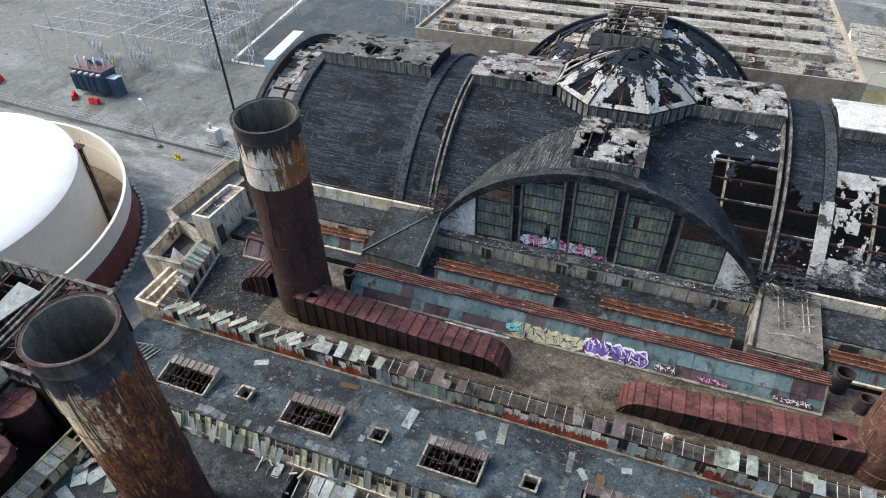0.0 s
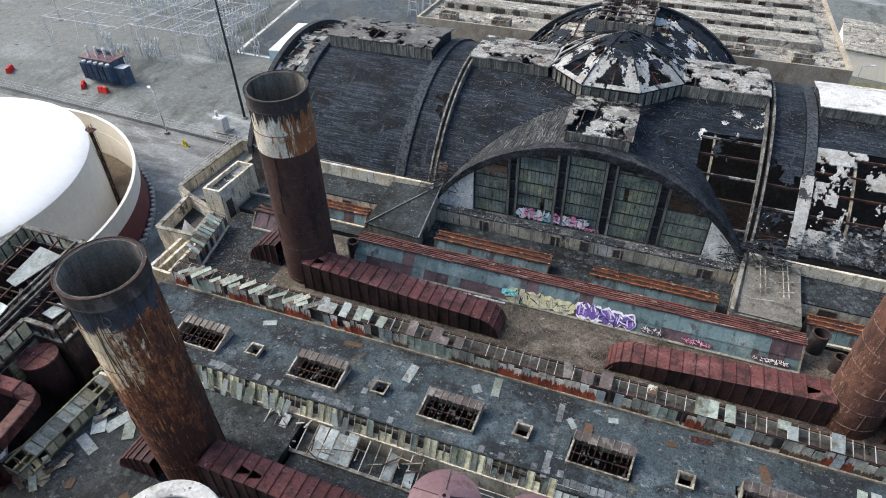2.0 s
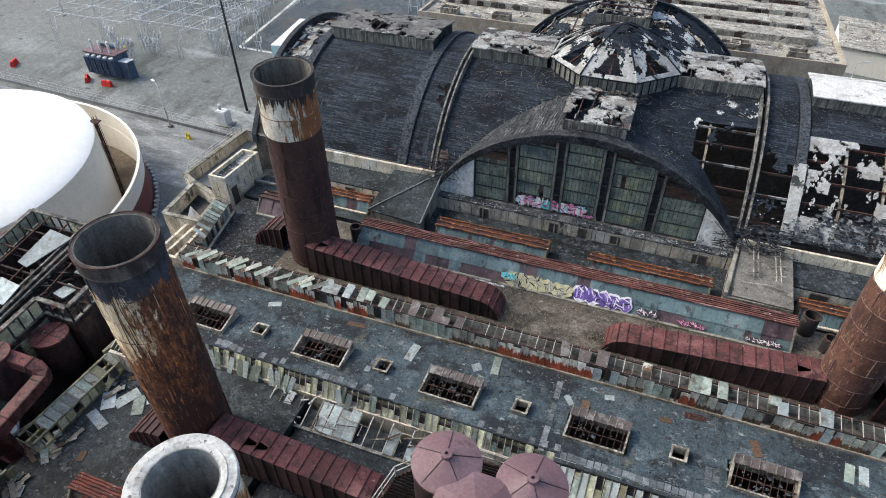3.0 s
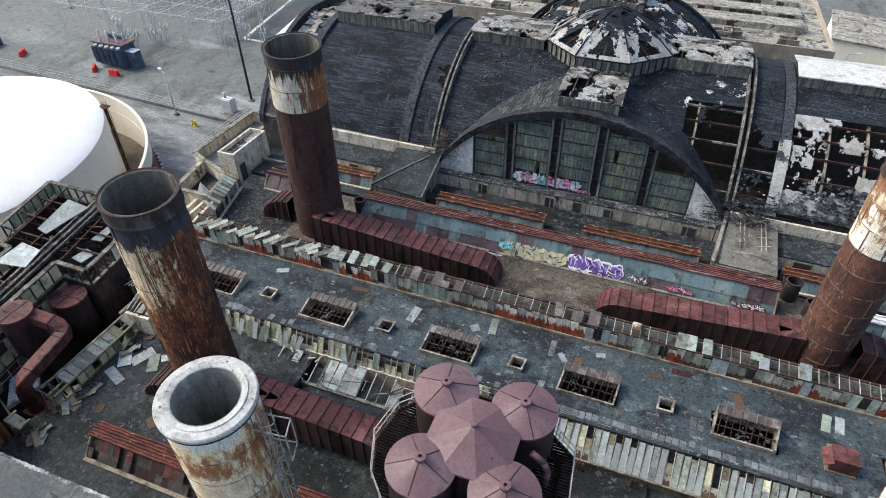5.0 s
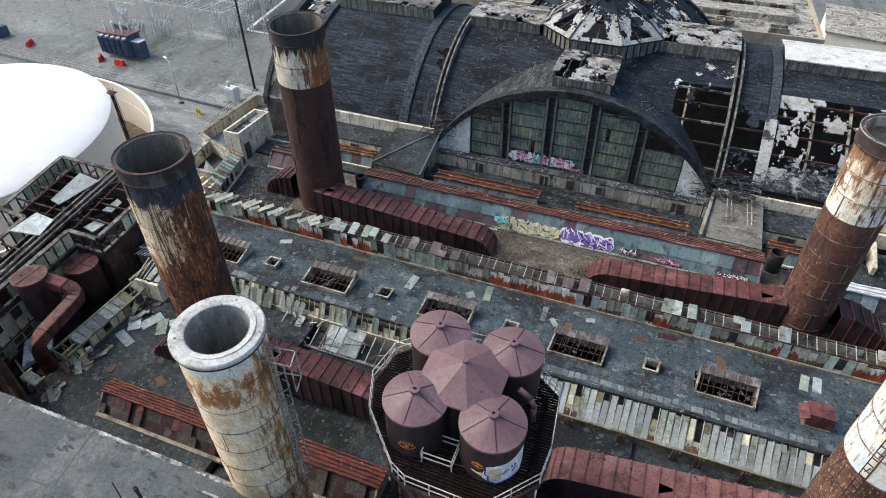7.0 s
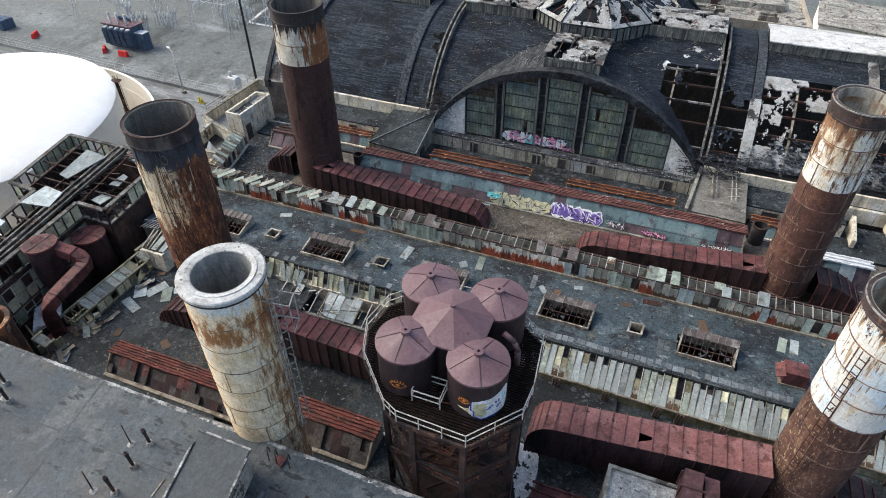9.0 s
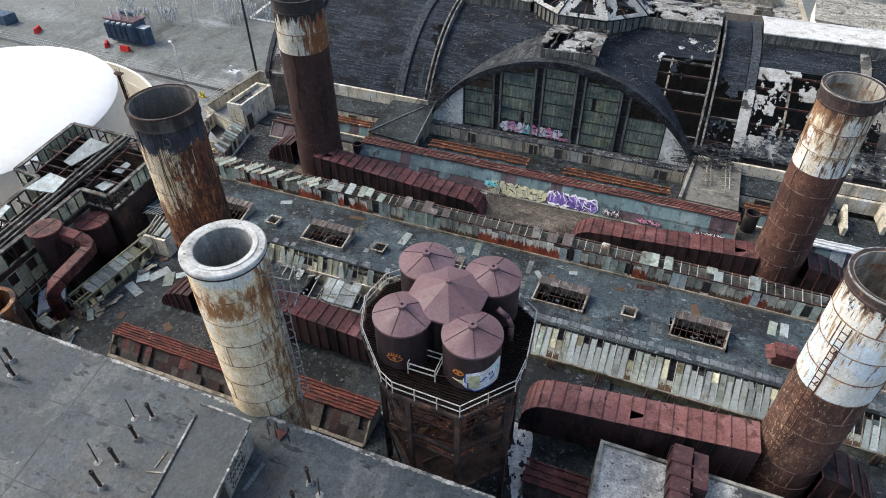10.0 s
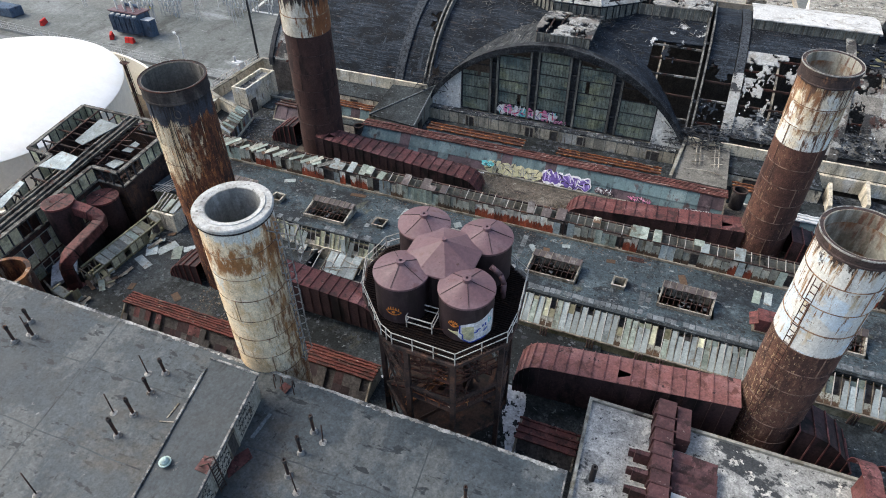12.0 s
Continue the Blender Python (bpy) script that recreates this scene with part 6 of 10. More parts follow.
def strip_monitor(x0, x1, yb, zb, yt, zt, cap_y, label, skins, step=1.05, cap="rust", split=None, group="roof strip monitors", gone=0.0, seed=3, beams=3, curb="concrete"):
    """skins: materials to pick from for the front sheets; split: (fraction, lower skins)."""
    rr = random.Random(seed)
    s = thing("strip_monitor", (x0 + x1) / 2, (yb + cap_y) / 2, zb, label, "roof monitor", group)
    bm = nb()
    bx(bm, x0, x1, yb - 0.25, yb + 0.1, zb - 0.1, zb + 0.16)
    part("curb", bm, curb, s)
    # solid dark filler behind the sheets, coloured as the shade inside
    bm = nb()
    hexa(bm, [(x0 + 0.1, yb + 0.35, zb), (x1 - 0.1, yb + 0.35, zb), (x1 - 0.1, cap_y, zb), (x0 + 0.1, cap_y, zb), (x0 + 0.1, yt + 0.15, zt - 0.05), (x1 - 0.1, yt + 0.15, zt - 0.05), (x1 - 0.1, cap_y, zt - 0.05), (x0 + 0.1, cap_y, zt - 0.05)])
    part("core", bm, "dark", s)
    L = math.hypot(yt - yb, zt - zb)
    dy, dz = yt - yb, zt - zb
    n = max(1, round((x1 - x0) / step))
    w = (x1 - x0) / n
    for i in range(n):
        x = x0 + i * w
        if rr.random() < gone:
            continue
        if split:
            piece("wall_sheet", sheet_mesh(w * 0.985, L * split[0], 0.03, 0), rr.choice(split[1]), s, tilt_x(x, yb + 0.02, zb + 0.1, dy, dz))
            if rr.random() > gone:
                piece("wall_sheet", sheet_mesh(w * 0.985, L * (1 - split[0]), 0.03, 0), rr.choice(skins), s, tilt_x(x, yb + dy * split[0], zb + dz * split[0] + 0.1, dy, dz, rr.uniform(-0.03, 0.03)))
        else:
            piece("wall_sheet", sheet_mesh(w * 0.98, L, 0.03, 0), rr.choice(skins), s, tilt_x(x, yb, zb + 0.1, dy, dz, rr.uniform(-0.04, 0.04)))
    if beams:
        for k in range(beams):
            y = yt - 0.1 + (cap_y - yt + 0.2) * k / max(1, beams - 1)
            line = [(x0 - 0.2 + (x1 - x0 + 0.4) * j / 24, y + rr.uniform(-0.035, 0.035), zt + 0.12 + rr.uniform(-0.03, 0.03)) for j in range(25)]
            part("cap_beam", sweep(nb(), line, 0.15, 0.16), cap, s)
        bm = nb()
        slab(bm, (x0 - 0.1, yt - 0.05, zt + 0.08), (x1 + 0.1, yt - 0.05, zt + 0.08), (x1 + 0.1, cap_y + 0.05, zt + 0.04), (x0 - 0.1, cap_y + 0.05, zt + 0.04), 0.08)
        part("cap_sheet", bm, "steeldark" if cap == "rust" else ("rust" if cap == "orange" else cap), s)
    for x in (x0, x1):
        bm = nb()
        hexa(bm, [(x - 0.08, yb - 0.1, zb), (x + 0.08, yb - 0.1, zb), (x + 0.08, cap_y + 0.1, zb), (x - 0.08, cap_y + 0.1, zb), (x - 0.08, yt - 0.1, zt + 0.05), (x + 0.08, yt - 0.1, zt + 0.05), (x + 0.08, cap_y + 0.1, zt + 0.05), (x - 0.08, cap_y + 0.1, zt + 0.05)])
        part("end_wall", bm, "wood", s)
    return s


zone("gravel")
graf = strip_monitor(-24.4, 20.1, 39.35, 20.0, 41.1, 22.1, 42.35, "long roof monitor clad in blue-grey sheets with graffiti", ["bluemetal"] * 6 + ["purplemetal"], 1.35, "caprail", (0.42, ["purplemetal"] * 5 + ["bluemetal"] * 2), seed=5, beams=6)
zone("annex")
strip_monitor(-16.7, -4.1, 43.7, 20.4, 44.5, 21.7, 45.8, "small roof monitor with an orange rusted cap", ["bluemetal"], 1.3, "orange", seed=6, curb="plaster")
strip_monitor(0.5, 12.6, 43.6, 20.4, 44.4, 21.7, 45.5, "small roof monitor with an orange rusted cap", ["bluemetal"], 1.3, "orange", seed=7, curb="plaster")
strip_monitor(-33.0, -25.9, 45.2, 20.4, 45.9, 21.7, 47.0, "small roof monitor with an orange rusted cap", ["bluemetal", "purplemetal"], 1.3, "orange", seed=8, curb="plaster")
strip_monitor(20.9, 27.0, 43.6, 20.4, 44.4, 21.7, 45.6, "small roof monitor with an orange rusted cap", ["bluemetal"], 1.3, "orange", seed=9, curb="plaster")
zone("gravel")
strip_monitor(-38.6, -33.0, 41.2, 20.0, 42.6, 21.6, 43.8, "small roof monitor with faded maroon sloping sheets", ["purplemetal"], 0.9, "rust", seed=10)
strip_monitor(24.6, 31.7, 38.2, 20.0, 39.5, 22.1, 40.5, "roof monitor clad in blue-grey and maroon sheets", ["bluemetal", "purplemetal", "sheet"], 1.35, "whitemetal", seed=11)
zone("low")
# dark skins stand for the shaded gaps of missing panes
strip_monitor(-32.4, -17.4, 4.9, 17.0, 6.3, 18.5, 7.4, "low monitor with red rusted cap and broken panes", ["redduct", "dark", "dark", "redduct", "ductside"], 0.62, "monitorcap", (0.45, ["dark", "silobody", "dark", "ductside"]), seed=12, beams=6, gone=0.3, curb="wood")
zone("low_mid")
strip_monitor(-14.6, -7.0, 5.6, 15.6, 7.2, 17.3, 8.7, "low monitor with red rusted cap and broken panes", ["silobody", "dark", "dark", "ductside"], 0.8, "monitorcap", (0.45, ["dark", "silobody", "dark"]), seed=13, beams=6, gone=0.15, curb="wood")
zone("low_east")
# its dark sheets stand for the shade of an open front
strip_monitor(6.1, 10.8, 5.4, 14.9, 6.9, 16.5, 8.6, "small red capped monitor with dark open front", ["dark"], 1.2, "redduct", seed=14, beams=4, gone=0.5)

# ---- long clerestory with rusted panels and a ruined glazed roof ----
zone("roof")
cler = thing("clerestory", 2, 31, 20.0, "long ruined clerestory with rusted wall sheets and bare glazing bars", "clerestory", kind="structure")
CX0, CX1 = -40.1, 45.5
bm = nb()
bx(bm, CX0, CX1, 29.65, 30.05, 19.95, 20.2)
part("curb", bm, "wood", cler)
# added dark block, so gaps between sheets look shaded
bm = nb()
bx(bm, CX0, CX1, 30.35, 31.1, 20.0, 21.3)
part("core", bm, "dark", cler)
bm = nb()
bx(bm, CX0, CX1, 31.1, 31.35, 20.0, 22.2)
part("back_wall", bm, "concrete", cler)
bm = nb()
beam(bm, (CX0, 29.92, 22.0), (CX1, 29.92, 22.0), 0.12, 0.14)
beam(bm, (CX0, 31.25, 22.3), (CX1, 31.25, 22.3), 0.2, 0.14)
part("plate_beam", bm, "steeldark", cler)
for k in range(30):
    x = CX0 + k * 2.97
    bm = nb()
    beam(bm, (x, 29.92, 20.2), (x, 29.92, 22.0), 0.14)
    part("post", bm, "steeldark" if k % 2 else "wood", cler)
rr = random.Random(21)
n = 118
w = (CX1 - CX0) / n
mode = "panel"
for i in range(n):
    x = CX0 + i * w
    if i % 3 == 0:
        mode = rr.choice(["panel", "panel", "rustpanel", "rustpanel", "mixed", "mixed", "greensheet", "gone" if -22 < x < -6 else "panel"])
    m = {"panel": "panel", "rustpanel": "rustpanel", "greensheet": "greensheet", "mixed": rr.choice(["panel", "rustpanel", "sheet"]), "gone": None}[mode]
    if m and rr.random() > 0.06:
        piece("wall_sheet", sheet_mesh(w * 0.95, rr.choice([1.75, 1.75, 1.75, 1.4]), 0.03, 1), m, cler, tilt_x(x, 29.8, 20.2, rr.uniform(-0.02, 0.1), 1.0, 0, rr.uniform(-0.02, 0.02)))
n = 112
w = (CX1 - CX0) / n
for i in range(n + 1):
    x = CX0 + i * w
    bm = nb()
    beam(bm, (x, 29.85, 22.06), (x, 31.25, 22.4), 0.05, 0.06)
    part("glazing_bar", bm, (("wood", "rust", "steelpale")[i % 3] if x < -6 else ("steelpale", "wood")[i % 2]), cler)
cover = lambda x: 0.45 if x < -6 else 0.4 if x < 8 else 0.25 if x < 14 else 0.08
skin = "greensheet"
for i in range(n):
    x = CX0 + i * w
    if rr.random() < 0.3:
        skin = rr.choice(["greensheet", "greensheet", "panel", "sheet", "skypane"])
    if x < -24:
        if rr.random() < 0.86:
            piece("roof_sheet", sheet_mesh(w * rr.choice([0.5, 0.62, 0.62]), rr.choice([1.7, 2.0, 2.0, 1.1]), 0.03, 0), rr.choice(["greensheet", "greensheet", "panel", "wallboard", "panel"]), cler, tilt_x(x, 29.85, 22.12, 1.4, 0.34, 0, 0.85 + rr.uniform(-0.12, 0.12)))
    elif rr.random() < cover(x):
        f = rr.choice([1.0, 1.0, 0.75, 0.5])
        o = rr.choice([0.0, 1 - f])
        piece("roof_sheet", sheet_mesh(w * rr.choice([0.96, 0.96, 1.25]), 1.45 * f, 0.03, 0), skin, cler, tilt_x(x, 29.85 + 1.4 * o, 22.12 + 0.34 * o, 1.4, 0.34, 0, rr.uniform(-0.03, 0.03) if rr.random() < 0.8 else rr.uniform(-0.25, 0.25)))

# ---- skylights and hatches in the flat roof ----


def skylight(x0, x1, y0, y1, z, lab):
    s = thing("roof_skylight", (x0 + x1) / 2, (y0 + y1) / 2, z, lab, "skylight", "skylights in the flat roof")
    bm = nb()
    t, zf, zk = 0.16, z + 0.38, z + 0.95
    bx(bm, x0, x1, y0, y0 + t, z - 0.6, zf)
    bx(bm, x0, x1, y1 - t, y1, z - 0.6, zk)
    for x in (x0, x1 - t):
        hexa(bm, [(x, y0 + t, z - 0.6), (x + t, y0 + t, z - 0.6), (x + t, y1 - t, z - 0.6), (x, y1 - t, z - 0.6), (x, y0 + t, zf), (x + t, y0 + t, zf), (x + t, y1 - t, zk), (x, y1 - t, zk)])
    part("curb", bm, "palewood", s, "weathered pale timber curb")
    for i in range(9):
        x = x0 + t + (x1 - x0 - 2 * t) * (i + 0.5) / 9
        bm = nb()
        beam(bm, (x, y0 + 0.1, zf + 0.02), (x, y1 - 0.1, zk + 0.02), 0.04, 0.06)
        part("glazing_bar", bm, "rust", s)
    k = 0.72
    ys, zs = y0 + (y1 - y0) * k, zf + (zk - zf) * k
    for i in range(8):
        a, b = x0 + (x1 - x0) * i / 8 + 0.02, x0 + (x1 - x0) * (i + 1) / 8 - 0.02
        bm = nb()
        slab(bm, (a, ys + rnd.uniform(-0.05, 0.05), zs + 0.08), (b, ys + rnd.uniform(-0.05, 0.05), zs + 0.08), (b, y1 + 0.05, zk + 0.08), (a, y1 + 0.05, zk + 0.08), 0.03)
        part("pane", bm, "skypane", s)
        bm = nb()
        beam(bm, (a, ys - 0.1, zs + 0.1), (a, y1 + 0.05, zk + 0.12), 0.06)
        part("pane_bar", bm, "wood", s)
    bm = nb()
    beam(bm, (x0 + 0.1, (y0 + ys) / 2, (zf + zs) / 2 - 0.1), (x1 - 0.1, (y0 + ys) / 2, (zf + zs) / 2 - 0.1), 0.08)
    part("cross_bar", bm, "steeldark", s)
    return s


first = skylight(SKY[0][0], SKY[0][1], 22.9, 25.7, 20.0, "open timber-curbed roof skylight with bare glazing bars")
for a, b in SKY[1:]:
    copy_thing(first, Matrix.Translation(site(((a + b) / 2, SKY_Y, 20.0))))


def hatch(x, y, z):
    s = thing("roof_hatch", x, y, z, "small open roof hatch with a pale curb", "roof hatch", "small hatches in the flat roof")
    bm = rect_frame(nb(), x - 0.62, x + 0.62, y - 0.62, y + 0.62, z - 0.3, z + 0.42, 0.12)
    part("curb", bm, "concrete", s)
    bm = rect_frame(nb(), x - 0.7, x + 0.7, y - 0.7, y + 0.7, z + 0.42, z + 0.5, 0.16)
    part("rim", bm, "palewood", s)
    return s


h0 = hatch(HAT[0], 24.5, 20.0)
for x in HAT[1:]:
    copy_thing(h0, Matrix.Translation(site((x, 24.5, 20.0))))
# red ventilator box on the roof
rb = thing("ventilator_box", 24.1, 23.6, 20.0, "faded red sheet metal ventilator with a lower hood", "ventilator")
bm = nb()
bx(bm, 23.2, 25.0, 22.9, 24.4, 20.15, 21.5)
part("box", bm, "redduct", rb)
bm = nb()
slab(bm, (22.6, 22.7, 20.9), (23.25, 22.7, 21.3), (23.25, 24.3, 21.3), (22.6, 24.3, 20.9), 0.06)
part("hood", bm, "redduct", rb)
bm = nb()
bx(bm, 23.0, 25.1, 22.8, 24.5, 20.0, 20.15)
part("base", bm, "wood", rb)

# ---- sloping glazing along the roof's near edge ----
glz = thing("sloping_glazing", 24, 19.5, 18.0, "ruined sloping glazing with grey sheets and bare bars", "glazing", kind="structure")
GX0, GX1 = 2.0, 45.6
n = 76
w = (GX1 - GX0) / n
bm = nb()
bx(bm, GX0, GX1, 18.3, 18.6, 15.2, 18.1)
part("lower_wall", bm, "mossy", glz, "mossy stained concrete wall")
# added dark slab: the shade seen between the glazing bars
bm = nb()
slab(bm, (GX0, 18.9, 17.9), (GX1, 18.9, 17.9), (GX1, 20.7, 19.4), (GX0, 20.7, 19.4), 0.1)
part("backing", bm, "dark", glz)
bm = nb()
beam(bm, (GX0, 18.35, 18.12), (GX1, 18.35, 18.12), 0.22, 0.16)
beam(bm, (GX0, 20.8, 19.98), (GX1, 20.8, 19.98), 0.2, 0.16)
part("sill_beam", bm, "wood", glz)
rr = random.Random(31)
for i in range(n + 1):
    x = GX0 + i * w
    bm = nb()
    beam(bm, (x, 18.35, 18.22), (x, 20.8, 20.06), 0.06, 0.07)
    part("glazing_bar", bm, ("steelpale", "wood", "wood")[i % 3], glz)
for i in range(n):
    x = GX0 + i * w
    u = rr.random()
    f = 1.0 if u < 0.4 else rr.choice([0.5, 0.58, 0.66, 0.74, 0.8])
    skin = rr.choice(["glazesheet", "glazesheet", "glazesheet", "sheet", "greensheet"])
    if u < 0.9:
        piece("sheet_panel", sheet_mesh(w * 0.93, 3.05 * f, 0.03, 0), skin, glz, tilt_x(x + 0.03, 18.35, 18.26, 2.45, 1.84, rr.uniform(-0.02, 0.02), rr.uniform(-0.012, 0.012)))
    else:
        f = 0.3
        piece("sheet_panel", sheet_mesh(w * 0.93, 0.9, 0.03, 0), "panel", glz, tilt_x(x + 0.03, 18.35, 18.26, 2.45, 1.84))
    if f < 1.0:
        v = rr.random()
        if v < 0.65:
            piece("pane", sheet_mesh(w * 0.86, 3.0 * (1 - f) * rr.choice([0.4, 0.7, 0.95]), 0.02, 0), rr.choice(["glassy", "glassgreen", "glassgreen", "mossy"]), glz, tilt_x(x + 0.05, 18.35 + 2.45 * f, 18.2 + 1.84 * f, 2.45, 1.84))
        elif v < 0.75:
            piece("loose_pane", sheet_mesh(w * 0.7, 0.9, 0.03, 0), rr.choice(["sheet", "glazesheet", "rust"]), glz, tilt_x(x + 0.1, 18.4 + 2.2 * f, 18.3 + 1.6 * f, 2.45, 1.84, 0, rr.uniform(-0.3, 0.3)))
for x in (5.2, 9.5, 13.8, 15.6, 19.0, 31.0, 33.0):
    ch = thing("vent_pipes", x, 17.9, 15.2, "group of three short rusty vent pipes", "pipes", "vent pipe groups")
    for k in range(3):
        bm = tube(nb(), (x + 0.25 * k, 17.9, 15.6), (x + 0.25 * k, 17.75, 18.6), 0.09, 8)
        part("pipe", bm, "steeldark", ch)
glz2 = thing("sloping_glazing", -20, 20.5, 18.6, "broken window band with bright yellow panes below the roof edge", "glazing", kind="structure")
n = 62
a0, a1 = -33.5, 2.0
w = (a1 - a0) / n
bm = nb()
bx(bm, a0, a1, 20.5, 21.3, 15.6, 18.5)
part("lower_wall", bm, "plaster", glz2, "pale stained concrete wall")
# dark strip added behind the panes in place of interior shade
bm = nb()
bx(bm, a0, a1, 21.16, 21.3, 18.5, 19.5)
part("backing", bm, "dark", glz2)
for i in range(n + 1):
    x = a0 + i * w
    bm = nb()
    beam(bm, (x, 20.6, 18.45), (x, 21.3, 20.02), 0.06)
    part("glazing_bar", bm, "steelpale" if i % 3 else "wood", glz2)
for i in range(n):
    x = a0 + i * w
    if rr.random() < 0.8:
        piece("pane", sheet_mesh(w * 0.86, 1.68 if rr.random() < 0.7 else 0.9, 0.03, 0), rr.choice(["glassy", "glassy", "glassy", "greensheet", "glassgreen"]), glz2, tilt_x(x, 20.62, 18.48, 0.7, 1.55))
    if rr.random() < 0.3 and x < -22 or -19 < x < -15 and rr.random() < 0.3:
        piece("leaning_sheet", sheet_mesh(0.5, 1.7, 0.03, 0), rr.choice(["sheet", "greensheet", "glazesheet"]), glz2, tilt_x(x, 20.2, 18.3, 0.6, 1.4, 0, rr.uniform(-0.2, 0.35)))
# ruined lean-to under the window band
lean = thing("lean_to", -15.5, 18.6, 15.6, "ruined lean-to with loose pale roof sheets", "lean-to")
bm = nb()
bx(bm, -23.0, -8.5, 17.5, 17.8, 15.6, 17.7)
part("wall", bm, "concrete", lean)
for k in range(16):
    x = -23.0 + k * 0.96
    bm = nb()
    beam(bm, (x, 17.6, 17.75), (x, 20.3, 18.55), 0.08)
    part("rafter", bm, "wood" if k % 2 else "steelpale", lean)
for x, f, w_ in ((-21.6, 0.95, 0.7), (-18.0, 0.95, 0.85), (-17.1, 0.95, 0.85), (-16.2, 0.9, 0.85), (-15.3, 1.0, 0.9), (-11.4, 0.8, 0.8), (-9.6, 0.5, 0.8)):
    piece("roof_sheet", sheet_mesh(w_, 2.6 * f, 0.03, 0), rr.choice(["sheet", "sheet", "glazesheet"]), lean, tilt_x(x, 17.7, 17.85, 2.7, 0.8, 0, rr.uniform(-0.05, 0.05)))
for k in range(34):
    x, y, a, l = rr.uniform(-23.0, -8.0), rr.uniform(17.8, 20.2), rr.uniform(-0.9, 2.2), rr.uniform(0.7, 2.2)
    z = 17.85 + (y - 17.7) * 0.3 + 0.1
    bm = nb()
    beam(bm, (x, y, z), (x + l * math.cos(a), y + 0.6 * l * math.sin(a), z + rr.uniform(-0.3, 0.4)), rr.choice([0.05, 0.07, 0.14]), 0.05)
    part("broken_batten", bm, rr.choice(["palewood", "wood", "steelpale", "steeldark"]), lean)

# ---- annex between the hall and the monitors ----
zone("annex")
ann = thing("annex", -2, 47, GROUND, "low annex with stained concrete walls and dark roof", "building", kind="structure")
bm = nb()
bx(bm, -42.0, 46.0, 43.5, 49.6, GROUND, 20.4)
part("roof", bm, "lowroof", ann)
bm = nb()
bx(bm, -37.0, -24.6, 47.3, 51.5, 20.4, 22.6)
part("wall", bm, "plaster", ann)
bm = nb()
bx(bm, -37.2, -24.4, 47.2, 51.5, 22.6, 22.75)
part("ledge_roof", bm, "lowroof", ann)
bm = nb()
bx(bm, 20.2, 30.2, 46.9, 51.2, 20.4, 22.1)
bx(bm, 30.2, 46.0, 50.7, 51.2, 20.4, 22.1)
part("wall", bm, "plaster", ann)
bm = nb()
bx(bm, 20.2, 30.2, 46.8, 51.2, 22.1, 22.25)
part("ledge_roof", bm, "lowroof", ann)
bm = nb()
bx(bm, -39.0, -19.6, 51.2, 51.55, 22.7, 24.3)
bx(bm, 15.2, 46.0, 51.2, 51.55, 22.2, 23.6)
part("parapet", bm, "plaster", ann, "pale rendered parapet")
for x0, x1, z0, z1, y in [(-13.2, -12.2, 20.4, 21.7, 49.6), (-4.9, -3.9, 20.4, 21.7, 49.6), (-1.6, -0.7, 20.4, 21.8, 49.6), (2.0, 3.0, 20.6, 21.7, 49.6), (10.8, 12.2, 20.4, 21.6, 49.6), (-29.6, -28.5, 20.9, 22.2, 47.3), (-36, -35.2, 20.6, 22, 47.3), (22.0, 23.6, 20.7, 21.8, 46.9), (27.0, 28.4, 20.7, 21.8, 46.9)]:
    d = thing("wall_opening", (x0 + x1) / 2, y - 0.05, z0, "dark broken window opening in the concrete wall", "window", "annex window openings", "structure")
    # dark plate on the wall face; the opening's shade is its colour
    bm = nb()
    bx(bm, x0, x1, y - 0.02, y + 0.02, z0, z1)
    part("void", bm, "dark", d)
    bm = nb()
    for a, b, c, e in ((x0 - 0.08, x0, z0, z1), (x1, x1 + 0.08, z0, z1), (x0 - 0.08, x1 + 0.08, z1, z1 + 0.08), (x0 - 0.1, x1 + 0.1, z0 - 0.1, z0)):
        bx(bm, a, b, y - 0.1, y + 0.03, c, e)
    part("frame", bm, "wood", d)
bm = nb()
for k in range(24):
    x = -18.6 + k * 1.42
    bx(bm, x, x + 0.12, 49.5, 49.6, 20.4, 21.95)
part("pilaster", bm, "concrete", ann)
# end blocks with hipped roofs
blk = thing("end_block", -21.4, 47.6, 20.0, "square concrete stair block with a dark folded roof", "stair block", "stair blocks")
bm = nb()
hexa(bm, [(-24.4, 43.3, 20), (-18.4, 43.3, 20), (-18.9, 52.2, 20), (-24.6, 52.2, 20), (-24.4, 43.3, 22.4), (-18.4, 43.3, 22.3), (-18.9, 52.2, 23.6), (-24.6, 52.2, 23.6)])
part("wall", bm, "concrete", blk)
bm = nb()
a, b, c, d = [(-24.6, 43.1, 22.75), (-18.2, 43.1, 22.35), (-18.8, 52.3, 23.9), (-24.8, 52.3, 23.7)]
vs = [bm.verts.new(p) for p in (a, b, c, d)]
bm.faces.new((vs[0], vs[1], vs[2]))
bm.faces.new((vs[0], vs[2], vs[3]))
part("roof", bm, "lowroof", blk, solid=0.14)
bm = nb()
beam(bm, (-24.6, 43.1, 22.82), (-18.8, 52.3, 23.97), 0.1)
beam(bm, (-18.2, 43.1, 22.42), (-18.8, 52.3, 23.97), 0.14)
part("ridge_cap", bm, "paver", blk)
bm = nb()
bx(bm, -18.42, -18.3, 45.0, 46.2, 20.6, 21.8)
part("door", bm, "dark", blk)
blk = thing("end_block", 16.9, 47, 20.0, "square concrete stair block with a grey sloping roof", "stair block", "stair blocks")
bm = nb()
